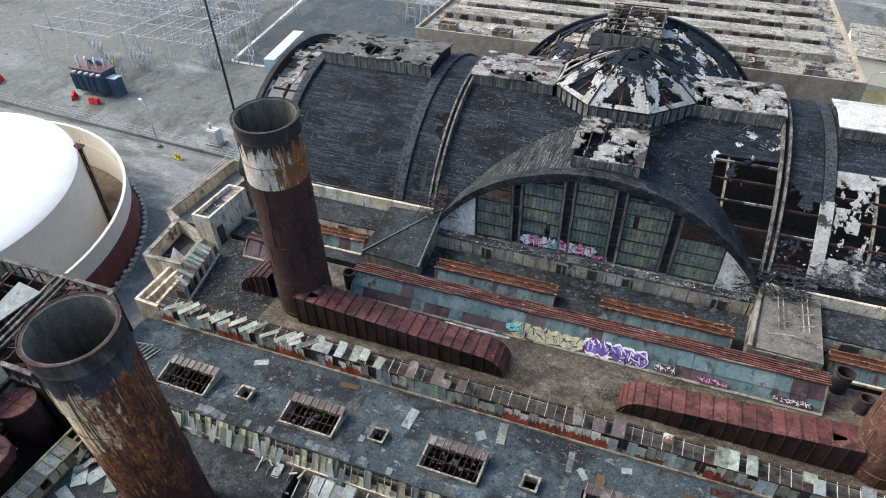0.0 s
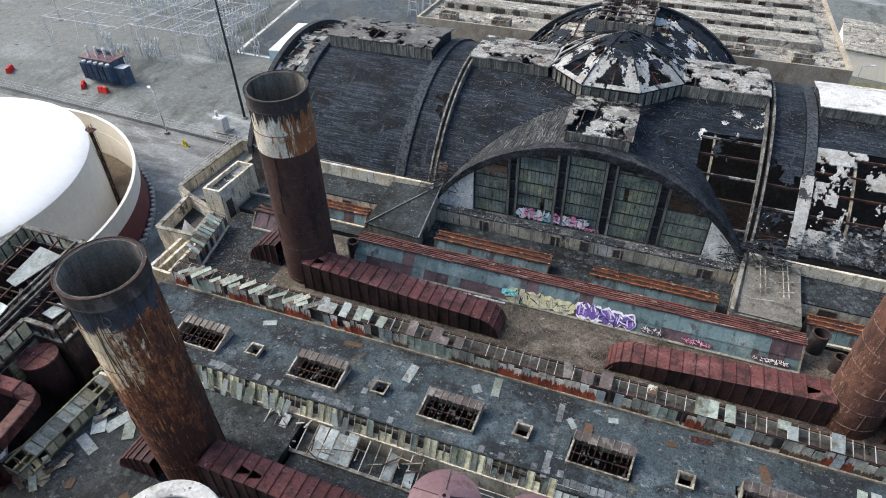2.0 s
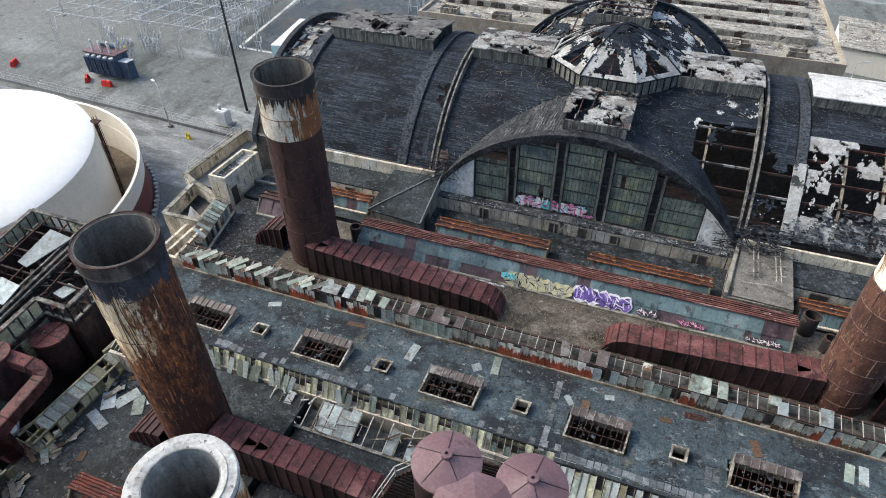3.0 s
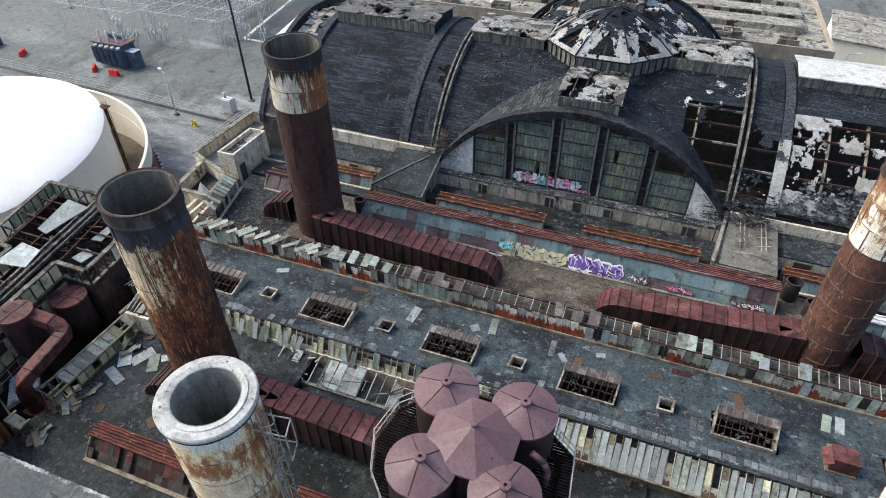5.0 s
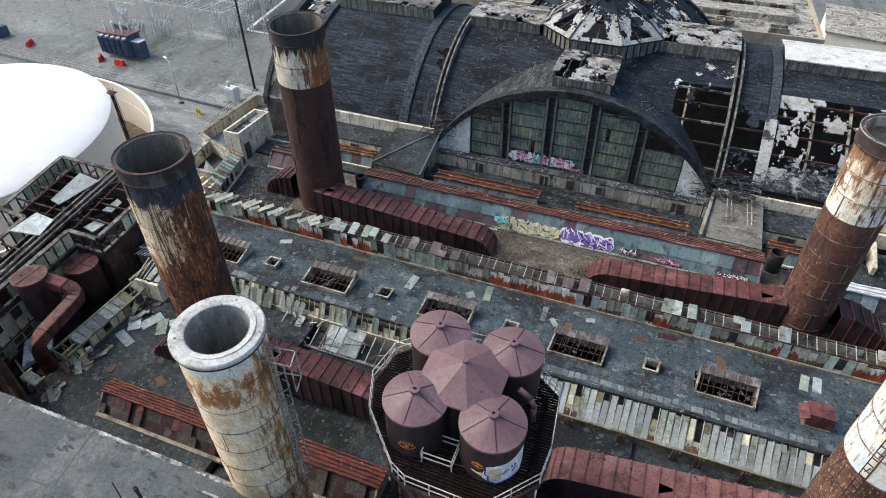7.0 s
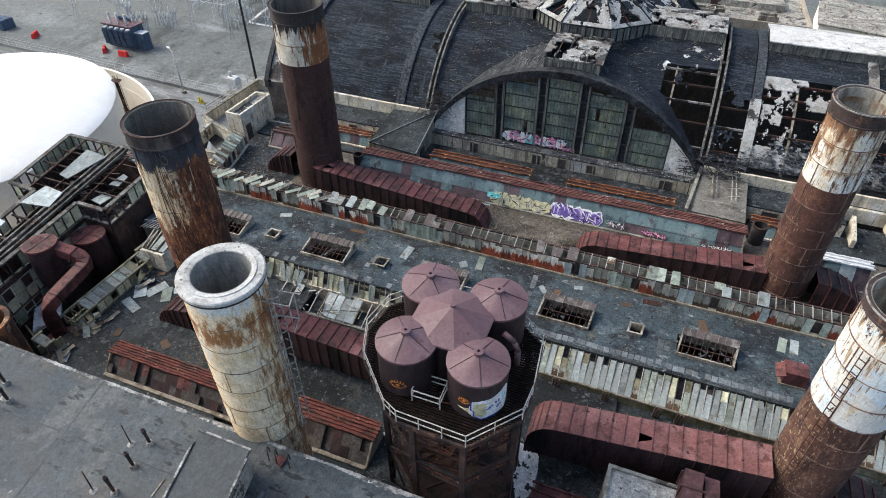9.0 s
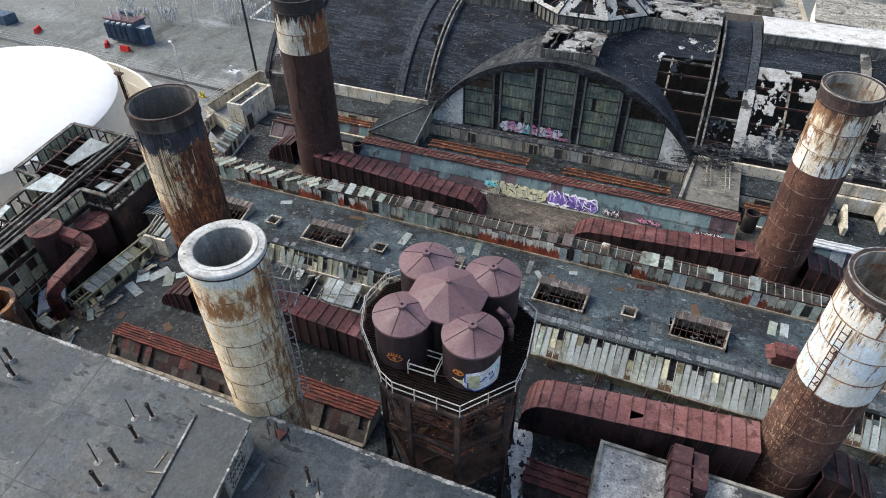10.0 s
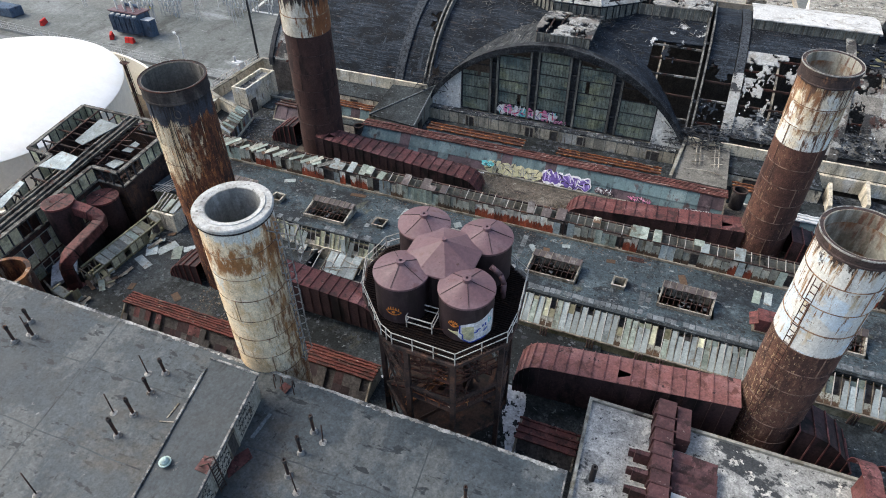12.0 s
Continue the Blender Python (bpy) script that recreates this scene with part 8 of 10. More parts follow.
# ruined glazed wall between pit and lower roof
pw = thing("pit_clerestory", -39.3, 11, 17.0, "ruined low clerestory with green panes beside the pit", "clerestory", kind="structure")
for x, zt in ((-39.7, 18.9), (-38.5, 18.3)):
    for ya, yb in ((4.6, 5.7), (8.2, 17.9)):
        bm = nb()
        bx(bm, x - 0.12, x + 0.12, ya, yb, 16.9, zt - 1.1)
        beam(bm, (x, ya, zt), (x, yb, zt), 0.2, 0.14)
        part("side_wall", bm, "mossy", pw)
rr = random.Random(47)
for k in range(17):
    y = 4.6 + k * 0.85
    if 6.0 < y < 8.0:
        continue
    bm = nb()
    beam(bm, (-38.5, y, 17.0), (-38.5, y, 18.3), 0.1)
    beam(bm, (-38.5, y, 18.3), (-39.7, y, 18.9), 0.09)
    beam(bm, (-39.7, y, 17.6), (-39.7, y, 18.9), 0.1)
    part("frame", bm, "wood", pw)
    if k < 16 and rr.random() < 0.55 and not 5.2 < y < 8.0:
        bm = nb()
        slab(bm, (-38.5, y + 0.06, 18.36), (-38.5, y + 0.78, 18.36), (-39.7, y + 0.78, 18.96), (-39.7, y + 0.06, 18.96), 0.04)
        part("roof_sheet", bm, rr.choice(["greensheet", "mossy", "panel", "panel"]), pw)
    if k < 16 and rr.random() < 0.6:
        bm = nb()
        bx(bm, -38.44, -38.4, y + 0.06, y + 0.78, 17.1, 18.2)
        part("pane", bm, rr.choice(["glassy", "mossy", "dark"]), pw)
zone("roof")
rub = thing("frame_rack", -38.5, 22.5, 20.0, "pale pipe frame lying on the roof by the chimney", "pipe frame")
for k in range(6):
    bm = nb()
    beam(bm, (-41.5 + 0.5 * k, 20.5, 20.05 + 0.1 * k), (-40.2 + 0.5 * k, 26.5, 20.05), 0.08)
    part("rail", bm, "steelpale", rub)
for y in (21.5, 24, 26):
    bm = nb()
    beam(bm, (-41.6, y, 20.35), (-38.2, y + 0.3, 20.6), 0.08)
    part("rail", bm, "steelpale", rub)

# ---- short bent ducts on the other side of the chimneys ----


def bent_hood(x0, x1, y0, y1, z_low, z_high, label):
    """A curved flanged hood that drops away from a chimney, from x0 (high) to x1 (low)."""
    d = thing("flue_hood", (x0 + x1) / 2, (y0 + y1) / 2, z_low, label, "duct", "curved flue hoods")
    n = 7
    f = lambda i: (x0 + (x1 - x0) * math.sin(i / n * math.pi / 2), z_low + (z_high - z_low) * math.cos(i / n * math.pi / 2))
    for i in range(n):
        (xa, za), (xb, zb) = f(i), f(i + 1)
        bm = nb()
        slab(bm, (xa, y0, za), (xb, y0, zb), (xb, y1, zb), (xa, y1, za), 0.06)
        for y in (y0, y1):
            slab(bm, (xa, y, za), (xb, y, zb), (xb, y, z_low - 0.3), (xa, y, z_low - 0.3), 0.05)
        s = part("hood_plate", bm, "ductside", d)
        bm = nb()
        beam(bm, (xa, y0 - 0.05, za + 0.06), (xa, y1 + 0.05, za + 0.06), 0.08, 0.12)
        beam(bm, (xa, y0 - 0.05, za + 0.06), (xa, y0 - 0.05, z_low), 0.08, 0.1)
        part("flange", bm, "redduct", s)


zone("gravel")
bent_hood(-31.8, -35.4, 36.2, 38.9, 20.0, 22.7, "curved dark red flue hood beside the chimney")
zone("low_east")
bent_hood(26.2, 31.2, 12.4, 15.4, 15.2, 20.6, "curved dark red flue hood beside the chimney")
zone("gravel")
bent_hood(25.9, 30.6, 33.6, 36.4, 20.0, 23.4, "curved dark red flue hood beside the chimney")
zone("low")
bent_hood(-28.6, -32.4, 12.0, 14.8, 17.0, 19.4, "curved dark red flue hood beside the chimney")

# ---- roof far right: sloping fin walls ----
zone("gravel")
zone("annex")
for x, y0, y1 in ((30.9, 45.4, 48.6), (35.0, 47.2, 50.6)):
    bm = nb()
    hexa(bm, [(x, y0, 20.3), (x + 0.4, y0, 20.3), (x + 0.4, y1, 20.3), (x, y1, 20.3), (x, y0, 21.4), (x + 0.4, y0, 21.4), (x + 0.4, y1, 22.5), (x, y1, 22.5)])
    top("gable_wall", bm, "plaster", "pale sloping concrete fin wall on the annex roof", "wall", "sloping fin walls", "structure")

# ---- yard: transformer, barriers, lamps, gantries ----
zone("ground")
tr = thing("transformer", -122.5, 100.5, GROUND, "large dark blue power transformer with cooling fins", "transformer")
bm = nb()
bx(bm, -127.5, -118.5, 98.5, 102.5, GROUND, GROUND + 5.6)
bmesh.ops.bevel(bm, geom=list(bm.edges), offset=0.15, segments=1, affect="EDGES")
part("tank", bm, "blue", tr)
bm = nb()
bx(bm, -127.8, -118.2, 98.2, 102.8, GROUND + 5.6, GROUND + 5.9)
part("cover", bm, "silocone", tr, "faded brownish cover plate")
for k in range(5):
    x = -126.6 + k * 1.75
    for j in range(6):
        part("cooling_fin", bx(nb(), x + j * 0.22, x + j * 0.22 + 0.08, 96.9, 98.4, GROUND + 1.2, GROUND + 5.0), "blue", tr)
    bm = nb()
    bx(bm, x - 0.05, x + 1.3, 97.1, 98.5, GROUND + 4.9, GROUND + 5.1)
    part("header_pipe", bm, "blue", tr)
    bm = lathe(nb(), [(0.5, GROUND + 5.4), (0.5, GROUND + 5.15), (0.1, GROUND + 5.15), (0.1, GROUND + 5.4)], x + 0.6, 97.8, 14)
    part("fan", bm, "gantry", tr)
for k in range(3):
    for y, h in ((99.4, 2.6), (101.6, 1.7)):
        bm = nb()
        for j in range(5):
            tube(bm, (-125.6 + k * 2.6, y, GROUND + 5.9 + h * j / 5), (-125.6 + k * 2.6 + 0.1, y, GROUND + 5.9 + h * (j + 1) / 5), 0.34, 8, 0.16)
        part("bushing", bm, "whitemetal", tr)
bm = nb()
bx(bm, -118.3, -115.9, 99.0, 101.2, GROUND, GROUND + 4.2)
part("control_cabinet", bm, "blue", tr)
bm = nb()
bx(bm, -118.4, -115.8, 98.9, 101.3, GROUND + 4.2, GROUND + 4.35)
part("cabinet_roof", bm, "whitemetal", tr)
bm = tube(nb(), (-125.5, 102.1, GROUND + 6.4), (-121.0, 102.1, GROUND + 6.4), 0.4, 14)
part("conservator", bm, "blue", tr)


def barrier(x, y, turn):
    b = thing("barrier", x, y, GROUND, "red plastic water-filled barrier on the asphalt", "barrier", "red barriers")
    bm = nb()
    for o in (-1.6, 0.05):
        hexa(bm, [(0.75 * u, 0.75 * v_, 0.75 * h) for u, v_, h in ((o, -0.7, 0), (o + 1.55, -0.7, 0), (o + 1.55, 0.7, 0), (o, 0.7, 0), (o + 0.1, -0.35, 1.7), (o + 1.45, -0.35, 1.7), (o + 1.45, 0.35, 1.7), (o + 0.1, 0.35, 1.7))])
    me_o = part("body", bm, "redplastic", None, local=True)
    me_o.parent = b
    b.rotation_euler = (0, 0, turn)


for x, y, a in ((-125.3, 94.6, -0.9), (-118.8, 94.0, 0.1), (-149.6, 95.5, -1.2)):
    barrier(x, y, a)
bm = nb()
bx(bm, -171, -161, 95.5, 99.5, GROUND, GROUND + 2.6)
bmesh.ops.bevel(bm, geom=list(bm.edges), offset=0.2, segments=1, affect="EDGES")
top("skip_container", bm, "blue", "blue steel skip container standing in the yard", "container")


def lamp_post(x, y, h, turn):
    s = thing("street_lamp", x, y, GROUND, "grey steel street lamp with a short arm", "street lamp", "yard lamps")
    bm = tube(nb(), (x, y, GROUND), (x, y, GROUND + h), 0.16, 8, 0.1)
    part("pole", bm, "gantry", s)
    d = Vector((math.cos(turn), math.sin(turn), 0))
    bm = nb()
    beam(bm, (x, y, GROUND + h), Vector((x, y, GROUND + h + 0.25)) + d * 2.0, 0.12)
    part("arm", bm, "gantry", s)
    bm = nb()
    beam(bm, Vector((x, y, GROUND + h + 0.25)) + d * 1.6, Vector((x, y, GROUND + h + 0.3)) + d * 2.7, 0.5, 0.2)
    part("lantern", bm, "whitemetal", s)
    bm = nb()
    bx(bm, x - 0.4, x + 0.4, y - 0.4, y + 0.4, GROUND, GROUND + 0.5)
    part("base", bm, "concrete", s)


lamp_post(-90.8, 82.1, 9.5, 2.6)
lamp_post(-168.4, 129.4, 10.0, 2.0)
pl = thing("mast", -80, 94, GROUND, "tall thin dark steel mast in the yard", "mast")
bm = tube(nb(), (-80, 94, GROUND), (-80, 94, 38), 0.28, 8, 0.16)
part("pole", bm, "black", pl)
bm = nb()
bx(bm, -80.5, -79.5, 93.5, 94.5, GROUND, GROUND + 0.4)
part("base", bm, "concrete", pl)
wu = thing("generator", -80.8, 87.4, GROUND, "white boxy generator set on a small pad", "generator")
bm = nb()
bx(bm, -82.2, -79.6, 86.4, 88.4, GROUND + 0.3, GROUND + 3.4)
bmesh.ops.bevel(bm, geom=list(bm.edges), offset=0.2, segments=2, affect="EDGES")
part("housing", bm, "whitemetal", wu)
bm = tube(nb(), (-81.4, 87.4, GROUND + 3.3), (-81.4, 87.4, GROUND + 4.6), 0.3, 10)
part("exhaust", bm, "gantry", wu)
bm = nb()
bx(bm, -82.6, -79.2, 86.0, 88.8, GROUND, GROUND + 0.3)
part("pad", bm, "concrete", wu)
for x, y in ((-84.5, 79.5), (-83.6, 79.2), (-131.0, 113.5), (-133, 117)):
    b_ = thing("bollard", x, y, GROUND, "yellow steel bollard on the asphalt", "bollard", "yellow bollards")
    bm = tube(nb(), (x, y, GROUND), (x, y, GROUND + 1.3), 0.2, 8)
    part("post", bm, "yellow", b_)
    bm = nb()
    bx(bm, x - 0.5, x + 0.5, y - 0.3, y + 0.3, GROUND, GROUND + 0.2)
    part("foot", bm, "yellow", b_)
# low yard wall with a mesh fence
fw = thing("yard_fence", -100, 84, GROUND, "low concrete yard wall with a thin wire fence", "fence")
bm = nb()
beam(bm, (-180, 89.5, GROUND + 0.35), (-70, 82.5, GROUND + 0.35), 0.4, 0.7)
part("plinth", bm, "road", fw)
for k in range(37):
    t = k / 36
    bm = nb()
    beam(bm, (-180 + 110 * t, 89.5 - 7 * t, GROUND + 0.7), (-180 + 110 * t, 89.5 - 7 * t, GROUND + 2.3), 0.06)
    part("post", bm, "gantry", fw)
bm = nb()
for z in (1.2, 1.9, 2.6):
    beam(bm, (-180, 89.5, GROUND + z), (-70, 82.5, GROUND + z), 0.04)
part("wire", bm, "gantry", fw)
# white lines round a parking bay
for i, (p, q) in enumerate([((-105, 127), (-116, 185)), ((-105, 127), (-90, 126.6))]):
    bm = nb()
    beam(bm, (*p, GROUND + 0.03), (*q, GROUND + 0.03), 0.9, 0.05)
    top("road_marking", bm, "line", "worn white line painted on the asphalt", "road marking", "white yard lines", "structure")
bm = nb()
slab(bm, (-104, 128, GROUND + 0.03), (-60, 128, GROUND + 0.03), (-70, 190, GROUND + 0.03), (-115, 190, GROUND + 0.03), 0.05)
top("parking_pavement", bm, "nearroof", "smooth blue-grey asphalt parking bay", "pavement", kind="structure")
tl = thing("trailer", -90, 128, GROUND, "long white box trailer with pale blue end", "trailer")
bm = nb()
hexa(bm, [(-91.1, 122, GROUND + 1), (-88.3, 122.5, GROUND + 1), (-92.2, 143.5, GROUND + 1), (-95, 143, GROUND + 1), (-91.1, 122, GROUND + 4.2), (-88.3, 122.5, GROUND + 4.2), (-92.2, 143.5, GROUND + 4.2), (-95, 143, GROUND + 4.2)])
part("body", bm, "whitemetal", tl)
bm = nb()
hexa(bm, [(-91.05, 121.9, GROUND + 1), (-88.35, 122.38, GROUND + 1), (-88.37, 122.46, GROUND + 1), (-91.07, 121.98, GROUND + 1), (-91.05, 121.9, GROUND + 4.15), (-88.35, 122.38, GROUND + 4.15), (-88.37, 122.46, GROUND + 4.15), (-91.07, 121.98, GROUND + 4.15)])
part("end_doors", bm, "doorblue", tl, "pale blue end doors")
for t in (0.1, 0.2, 0.85):
    for o in (0, 2.3):
        bm = tube(nb(), (-91.0 + o - 3.9 * t, 122.2 + 21 * t + 0.18 * o, GROUND + 0.55), (-90.6 + o - 3.9 * t, 122.3 + 21 * t + 0.18 * o, GROUND + 0.55), 0.55, 12)
        part("wheel", bm, "black", tl)
# substation steelwork
rr = random.Random(51)
H8 = 9.0


def gantry(x0, x1, y0, y1, nx, ny):
    g = thing("substation_gantry", (x0 + x1) / 2, (y0 + y1) / 2, GROUND, "white lattice steel gantry frame of the substation", "gantry", "substation gantries")
    xs = [x0 + (x1 - x0) * i / nx for i in range(nx + 1)]
    ys = [y0 + (y1 - y0) * j / ny for j in range(ny + 1)]
    for i, x in enumerate(xs):
        for j, y in enumerate(ys):
            if (i + j) % 2 == 0:
                bm = nb()
                for o in (-0.7, 0.7):
                    beam(bm, (x + o, y, GROUND), (x, y, GROUND + H8), 0.11)
                beam(bm, (x - 0.35, y, GROUND + H8 / 2), (x + 0.35, y, GROUND + H8 / 2), 0.08)
                part("column", bm, "gantry", g)
    for j, y in enumerate(ys):
        bm = nb()
        beam(bm, (x0, y, GROUND + H8), (x1, y, GROUND + H8), 0.17)
        part("girder", bm, "gantry", g)
        for i in range(nx):
            if (i + j) % 2 == 0 and j < ny:
                bm = nb()
                beam(bm, (xs[i], ys[j], GROUND + H8), (xs[i + 1], ys[j + 1], GROUND + H8), 0.13)
                part("brace", bm, "gantry", g)
            if j < ny:
                bm = nb()
                xm = (xs[i] + xs[i + 1]) / 2
                beam(bm, (xm, ys[j] - 1.5, GROUND + H8 - 0.6), (xm, ys[j + 1] - 1.5, GROUND + H8 - 0.6), 0.1)
                beam(bm, (xm, ys[j] - 1.5, GROUND + H8 - 0.6), (xm + 1.6, ys[j] - 3.5, GROUND + H8 - 3.0), 0.1)
                part("busbar", bm, "gantry", g)
    for i, x in enumerate(xs):
        bm = nb()
        beam(bm, (x, y0 - (2 if i % 2 else 0), GROUND + H8), (x, y1, GROUND + H8), 0.15)
        part("girder", bm, "gantry", g)


gantry(-151, -126, 111, 133, 3, 3)
gantry(-125.4, -101, 114, 139, 4, 3)
gantry(-150, -128, 137, 160, 3, 2)
gantry(-124, -108, 146, 165, 2, 2)
for k in range(54):
    cx_, cy_ = ((-127, 113), (-150, 146), (-115, 146), (-137, 152), (-123, 162), (-108, 126))[k % 6]
    x, y = rr.gauss(cx_, 4.0), rr.gauss(cy_, 3.0)
    s = thing("insulator_stand", x, y, GROUND, "steel stand with white insulators in the substation", "insulator", "insulator stands")
    bm = nb()
    h = rr.uniform(2.5, 6)
    for o in (-0.6, 0.6):
        beam(bm, (x + o, y, GROUND), (x + o, y, GROUND + h), 0.2)
    beam(bm, (x - 1.4, y, GROUND + h), (x + 1.4, y, GROUND + h), 0.2)
    beam(bm, (x - 0.6, y, GROUND), (x + 0.6, y, GROUND + h), 0.1)
    part("stand", bm, "gantry", s)
    for o in (-1.2, 0, 1.2):
        bm = tube(nb(), (x + o, y, GROUND + h), (x + o + rr.uniform(-0.3, 0.3), y, GROUND + h + 1.6), 0.17, 8, 0.1)
        part("insulator", bm, "whitemetal", s)
for k in range(3):
    x = -72.5 + k * 4.5
    s = thing("steel_trestle", x, 172, GROUND, "pale blue tubular steel trestle in the yard", "trestle", "trestles")
    for a in (-1.6, 1.6):
        bm = nb()
        beam(bm, (x + a, 171, GROUND), (x + a * 0.6, 172, GROUND + 7), 0.25)
        beam(bm, (x + a, 173, GROUND), (x + a * 0.6, 172, GROUND + 7), 0.25)
        part("leg", bm, "gantry", s)
    for z in (2, 4.5, 7):
        part("rung", beam(nb(), (x - 1.3, 172, GROUND + z), (x + 1.3, 172, GROUND + z), 0.2), "gantry", s)

# ---- far building with rows of low clerestories ----
zone("rear")
fb = thing("rear_building", -5, 125, GROUND, "wide rear building with weathered beige roof in steps", "building", kind="structure")
bm = nb()
bx(bm, -39.0, 28.4, 94.5, 160.0, GROUND, 28.0)
part("roof", bm, "beige", fb)
bm = nb()
bx(bm, -39.2, 28.6, 94.2, 94.5, 24.0, 28.5)
bx(bm, 28.1, 28.6, 94.5, 160, 24.0, 28.5)
bx(bm, -39.2, -38.8, 94.5, 160, 24.0, 28.5)
part("parapet", bm, "beigewall", fb)
rr = random.Random(61)
for r, y in enumerate((102.5, 109.5, 117.0, 124.5, 132.5, 141.0, 150.0)):
    bm = nb()
    hexa(bm, [(-37 + 2 * r, y, 28.0), (25, y, 28.0), (25, y + 6, 28.0), (-37 + 2 * r, y + 6, 28.0), (-37 + 2 * r, y + 0.2, 29.0), (25, y + 0.2, 29.0), (25, y + 6, 28.6), (-37 + 2 * r, y + 6, 28.6)])
    rw = part("clerestory_row", bm, "beige", fb)
    n = 44
    for k in range(n):
        x = -36.5 + 2 * r + (60.5 - 2 * r) * k / n
        if rr.random() < 0.72:
            bm = nb()
            bx(bm, x, x + 1.2, y - 0.05, y + 0.12, 28.05, 28.85)
            part("window", bm, rr.choice(["dark", "dark", "steeldark", "panel"]), rw)
for x, y in ((-34, 96.5), (-24.5, 96.2), (12.3, 96.2), (13.8, 97.0), (22.0, 96.0), (-9, 97)):
    s = thing("rooflight_curb", x, y, 28.0, "square white roof curb with dark opening", "roof curb", "white roof curbs")
    bm = rect_frame(nb(), x - 1.5, x + 1.5, y - 1.0, y + 1.0, 28.0, 29.2, 0.2)
    part("curb", bm, "palewood", s)
    bm = nb()
    bx(bm, x - 1.3, x + 1.3, y - 0.8, y + 0.8, 28.0, 28.3)
    part("opening", bm, "dark", s)
zone("ground")
bm = nb()
hexa(bm, [(44, 170, GROUND), (62, 165, GROUND), (66, 190, GROUND), (47, 196, GROUND), (44, 170, GROUND + 6), (62, 165, GROUND + 6), (66, 190, GROUND + 6), (47, 196, GROUND + 6)])
fs = thing("far_shed", 54, 180, GROUND, "low pale shed beyond the works", "building", kind="structure")
part("wall", bm, "tankcream", fs)
bm = nb()
slab(bm, (43.5, 169.5, GROUND + 6.4), (62.5, 164.5, GROUND + 6.4), (66.5, 190.5, GROUND + 6.4), (46.5, 196.5, GROUND + 6.4), 0.4)
part("roof", bm, "beige", fs)
bm = nb()
slab(bm, (36, 90, GROUND + 0.04), (120, 90, GROUND + 0.04), (150, 165, GROUND + 0.04), (44, 165, GROUND + 0.04), 0.05)
top("grass_verge", bm, "grass", "dry yellow-green grass verge", "grass", kind="structure")
lamp_post(44.0, 150.0, 9.0, 0.3)

# stair, vents and base clutter of the tank
zone("metres")
ts = thing("tank_stair", TX + 24.6 * math.cos(0.86), TY + 24.6 * math.sin(0.86), 0.0, "steep brown steel stair with rails up the tank shell", "stair")
q = [(TX + 24.55 * math.cos(a), TY + 24.55 * math.sin(a), 14.3 - 14.1 * i / 13) for i, a in enumerate([0.9 - 0.16 * i / 13 for i in range(14)])]
part("stringer", sweep(nb(), q, 0.7, 0.1), "rust", ts)
for e in (24.25, 25.0):
    part("rail", sweep(nb(), [(TX + e / 24.55 * (x - TX), TY + e / 24.55 * (y - TY), z + 1.0) for x, y, z in q], 0.08, 0.08), "wood", ts)
for x, y, z in q[::2]:
    bm = nb()
    beam(bm, (x, y, z), (x, y, z + 1.0), 0.08)
    part("post", bm, "wood", ts)
bm = nb()
bx(bm, q[0][0] - 0.9, q[0][0] + 0.9, q[0][1] - 0.6, q[0][1] + 0.6, 14.2, 14.35)
part("landing", bm, "rust", ts)
for k in range(40):
    a = -0.1 + 1.2 * k / 40
    bm = nb()
    x, y = TX + 30.4 * math.cos(a), TY + 30.4 * math.sin(a)
    bx(bm, x - 0.35, x + 0.35, y - 0.35, y + 0.35, 0.0, 0.5 + 0.3 * ((k * 7) % 3))
    bmesh.ops.bevel(bm, geom=list(bm.edges), offset=0.08, segments=1, affect="EDGES")
    part("foot_block", bm, "capwhite", wallr)

# ---- ladders ----


def ladder(x, y, r, a, z0, z1, cage, label, off=0.35):
    s = thing("ladder", x + r * math.cos(a), y + r * math.sin(a), z0, label, "ladder", "chimney ladders")
    d, t = Vector((math.cos(a), math.sin(a), 0)), Vector((-math.sin(a), math.cos(a), 0))
    c = Vector((x, y, 0)) + d * (r + off)
    for o in (-0.22, 0.22):
        bm = nb()
        beam(bm, c + t * o + Vector((0, 0, z0)), c + t * o + Vector((0, 0, z1)), 0.05)
        part("rail", bm, "wornedge" if cage else "rust", s)
    n = int((z1 - z0) / 0.6)
    for k in range(n):
        z = z0 + (z1 - z0) * k / n
        bm = nb()
        beam(bm, c - t * 0.22 + Vector((0, 0, z)), c + t * 0.22 + Vector((0, 0, z)), 0.05)
        if k % 5 == 0:
            beam(bm, c + Vector((0, 0, z)), c - d * off + Vector((0, 0, z)), 0.06)
        part("rung", bm, "wornedge" if cage else "rust", s)
    if cage:
        for k in range(int((z1 - z0) / 1.5)):
            z = z0 + 1.5 + k * 1.5
            q = [c + t * (0.42 * math.cos(u)) + d * (0.05 + 0.62 * math.sin(u)) + Vector((0, 0, z)) for u in [math.pi * i / 8 for i in range(9)]]
            part("cage_hoop", sweep(nb(), q, 0.04, 0.06), "wornedge", s)
        for u in (0.6, 1.57, 2.54):
            bm = nb()
            p = c + t * (0.42 * math.cos(u)) + d * (0.05 + 0.62 * math.sin(u))
            beam(bm, p + Vector((0, 0, z0 + 1.5)), p + Vector((0, 0, z1)), 0.04)
            part("cage_bar", bm, "wornedge", s)


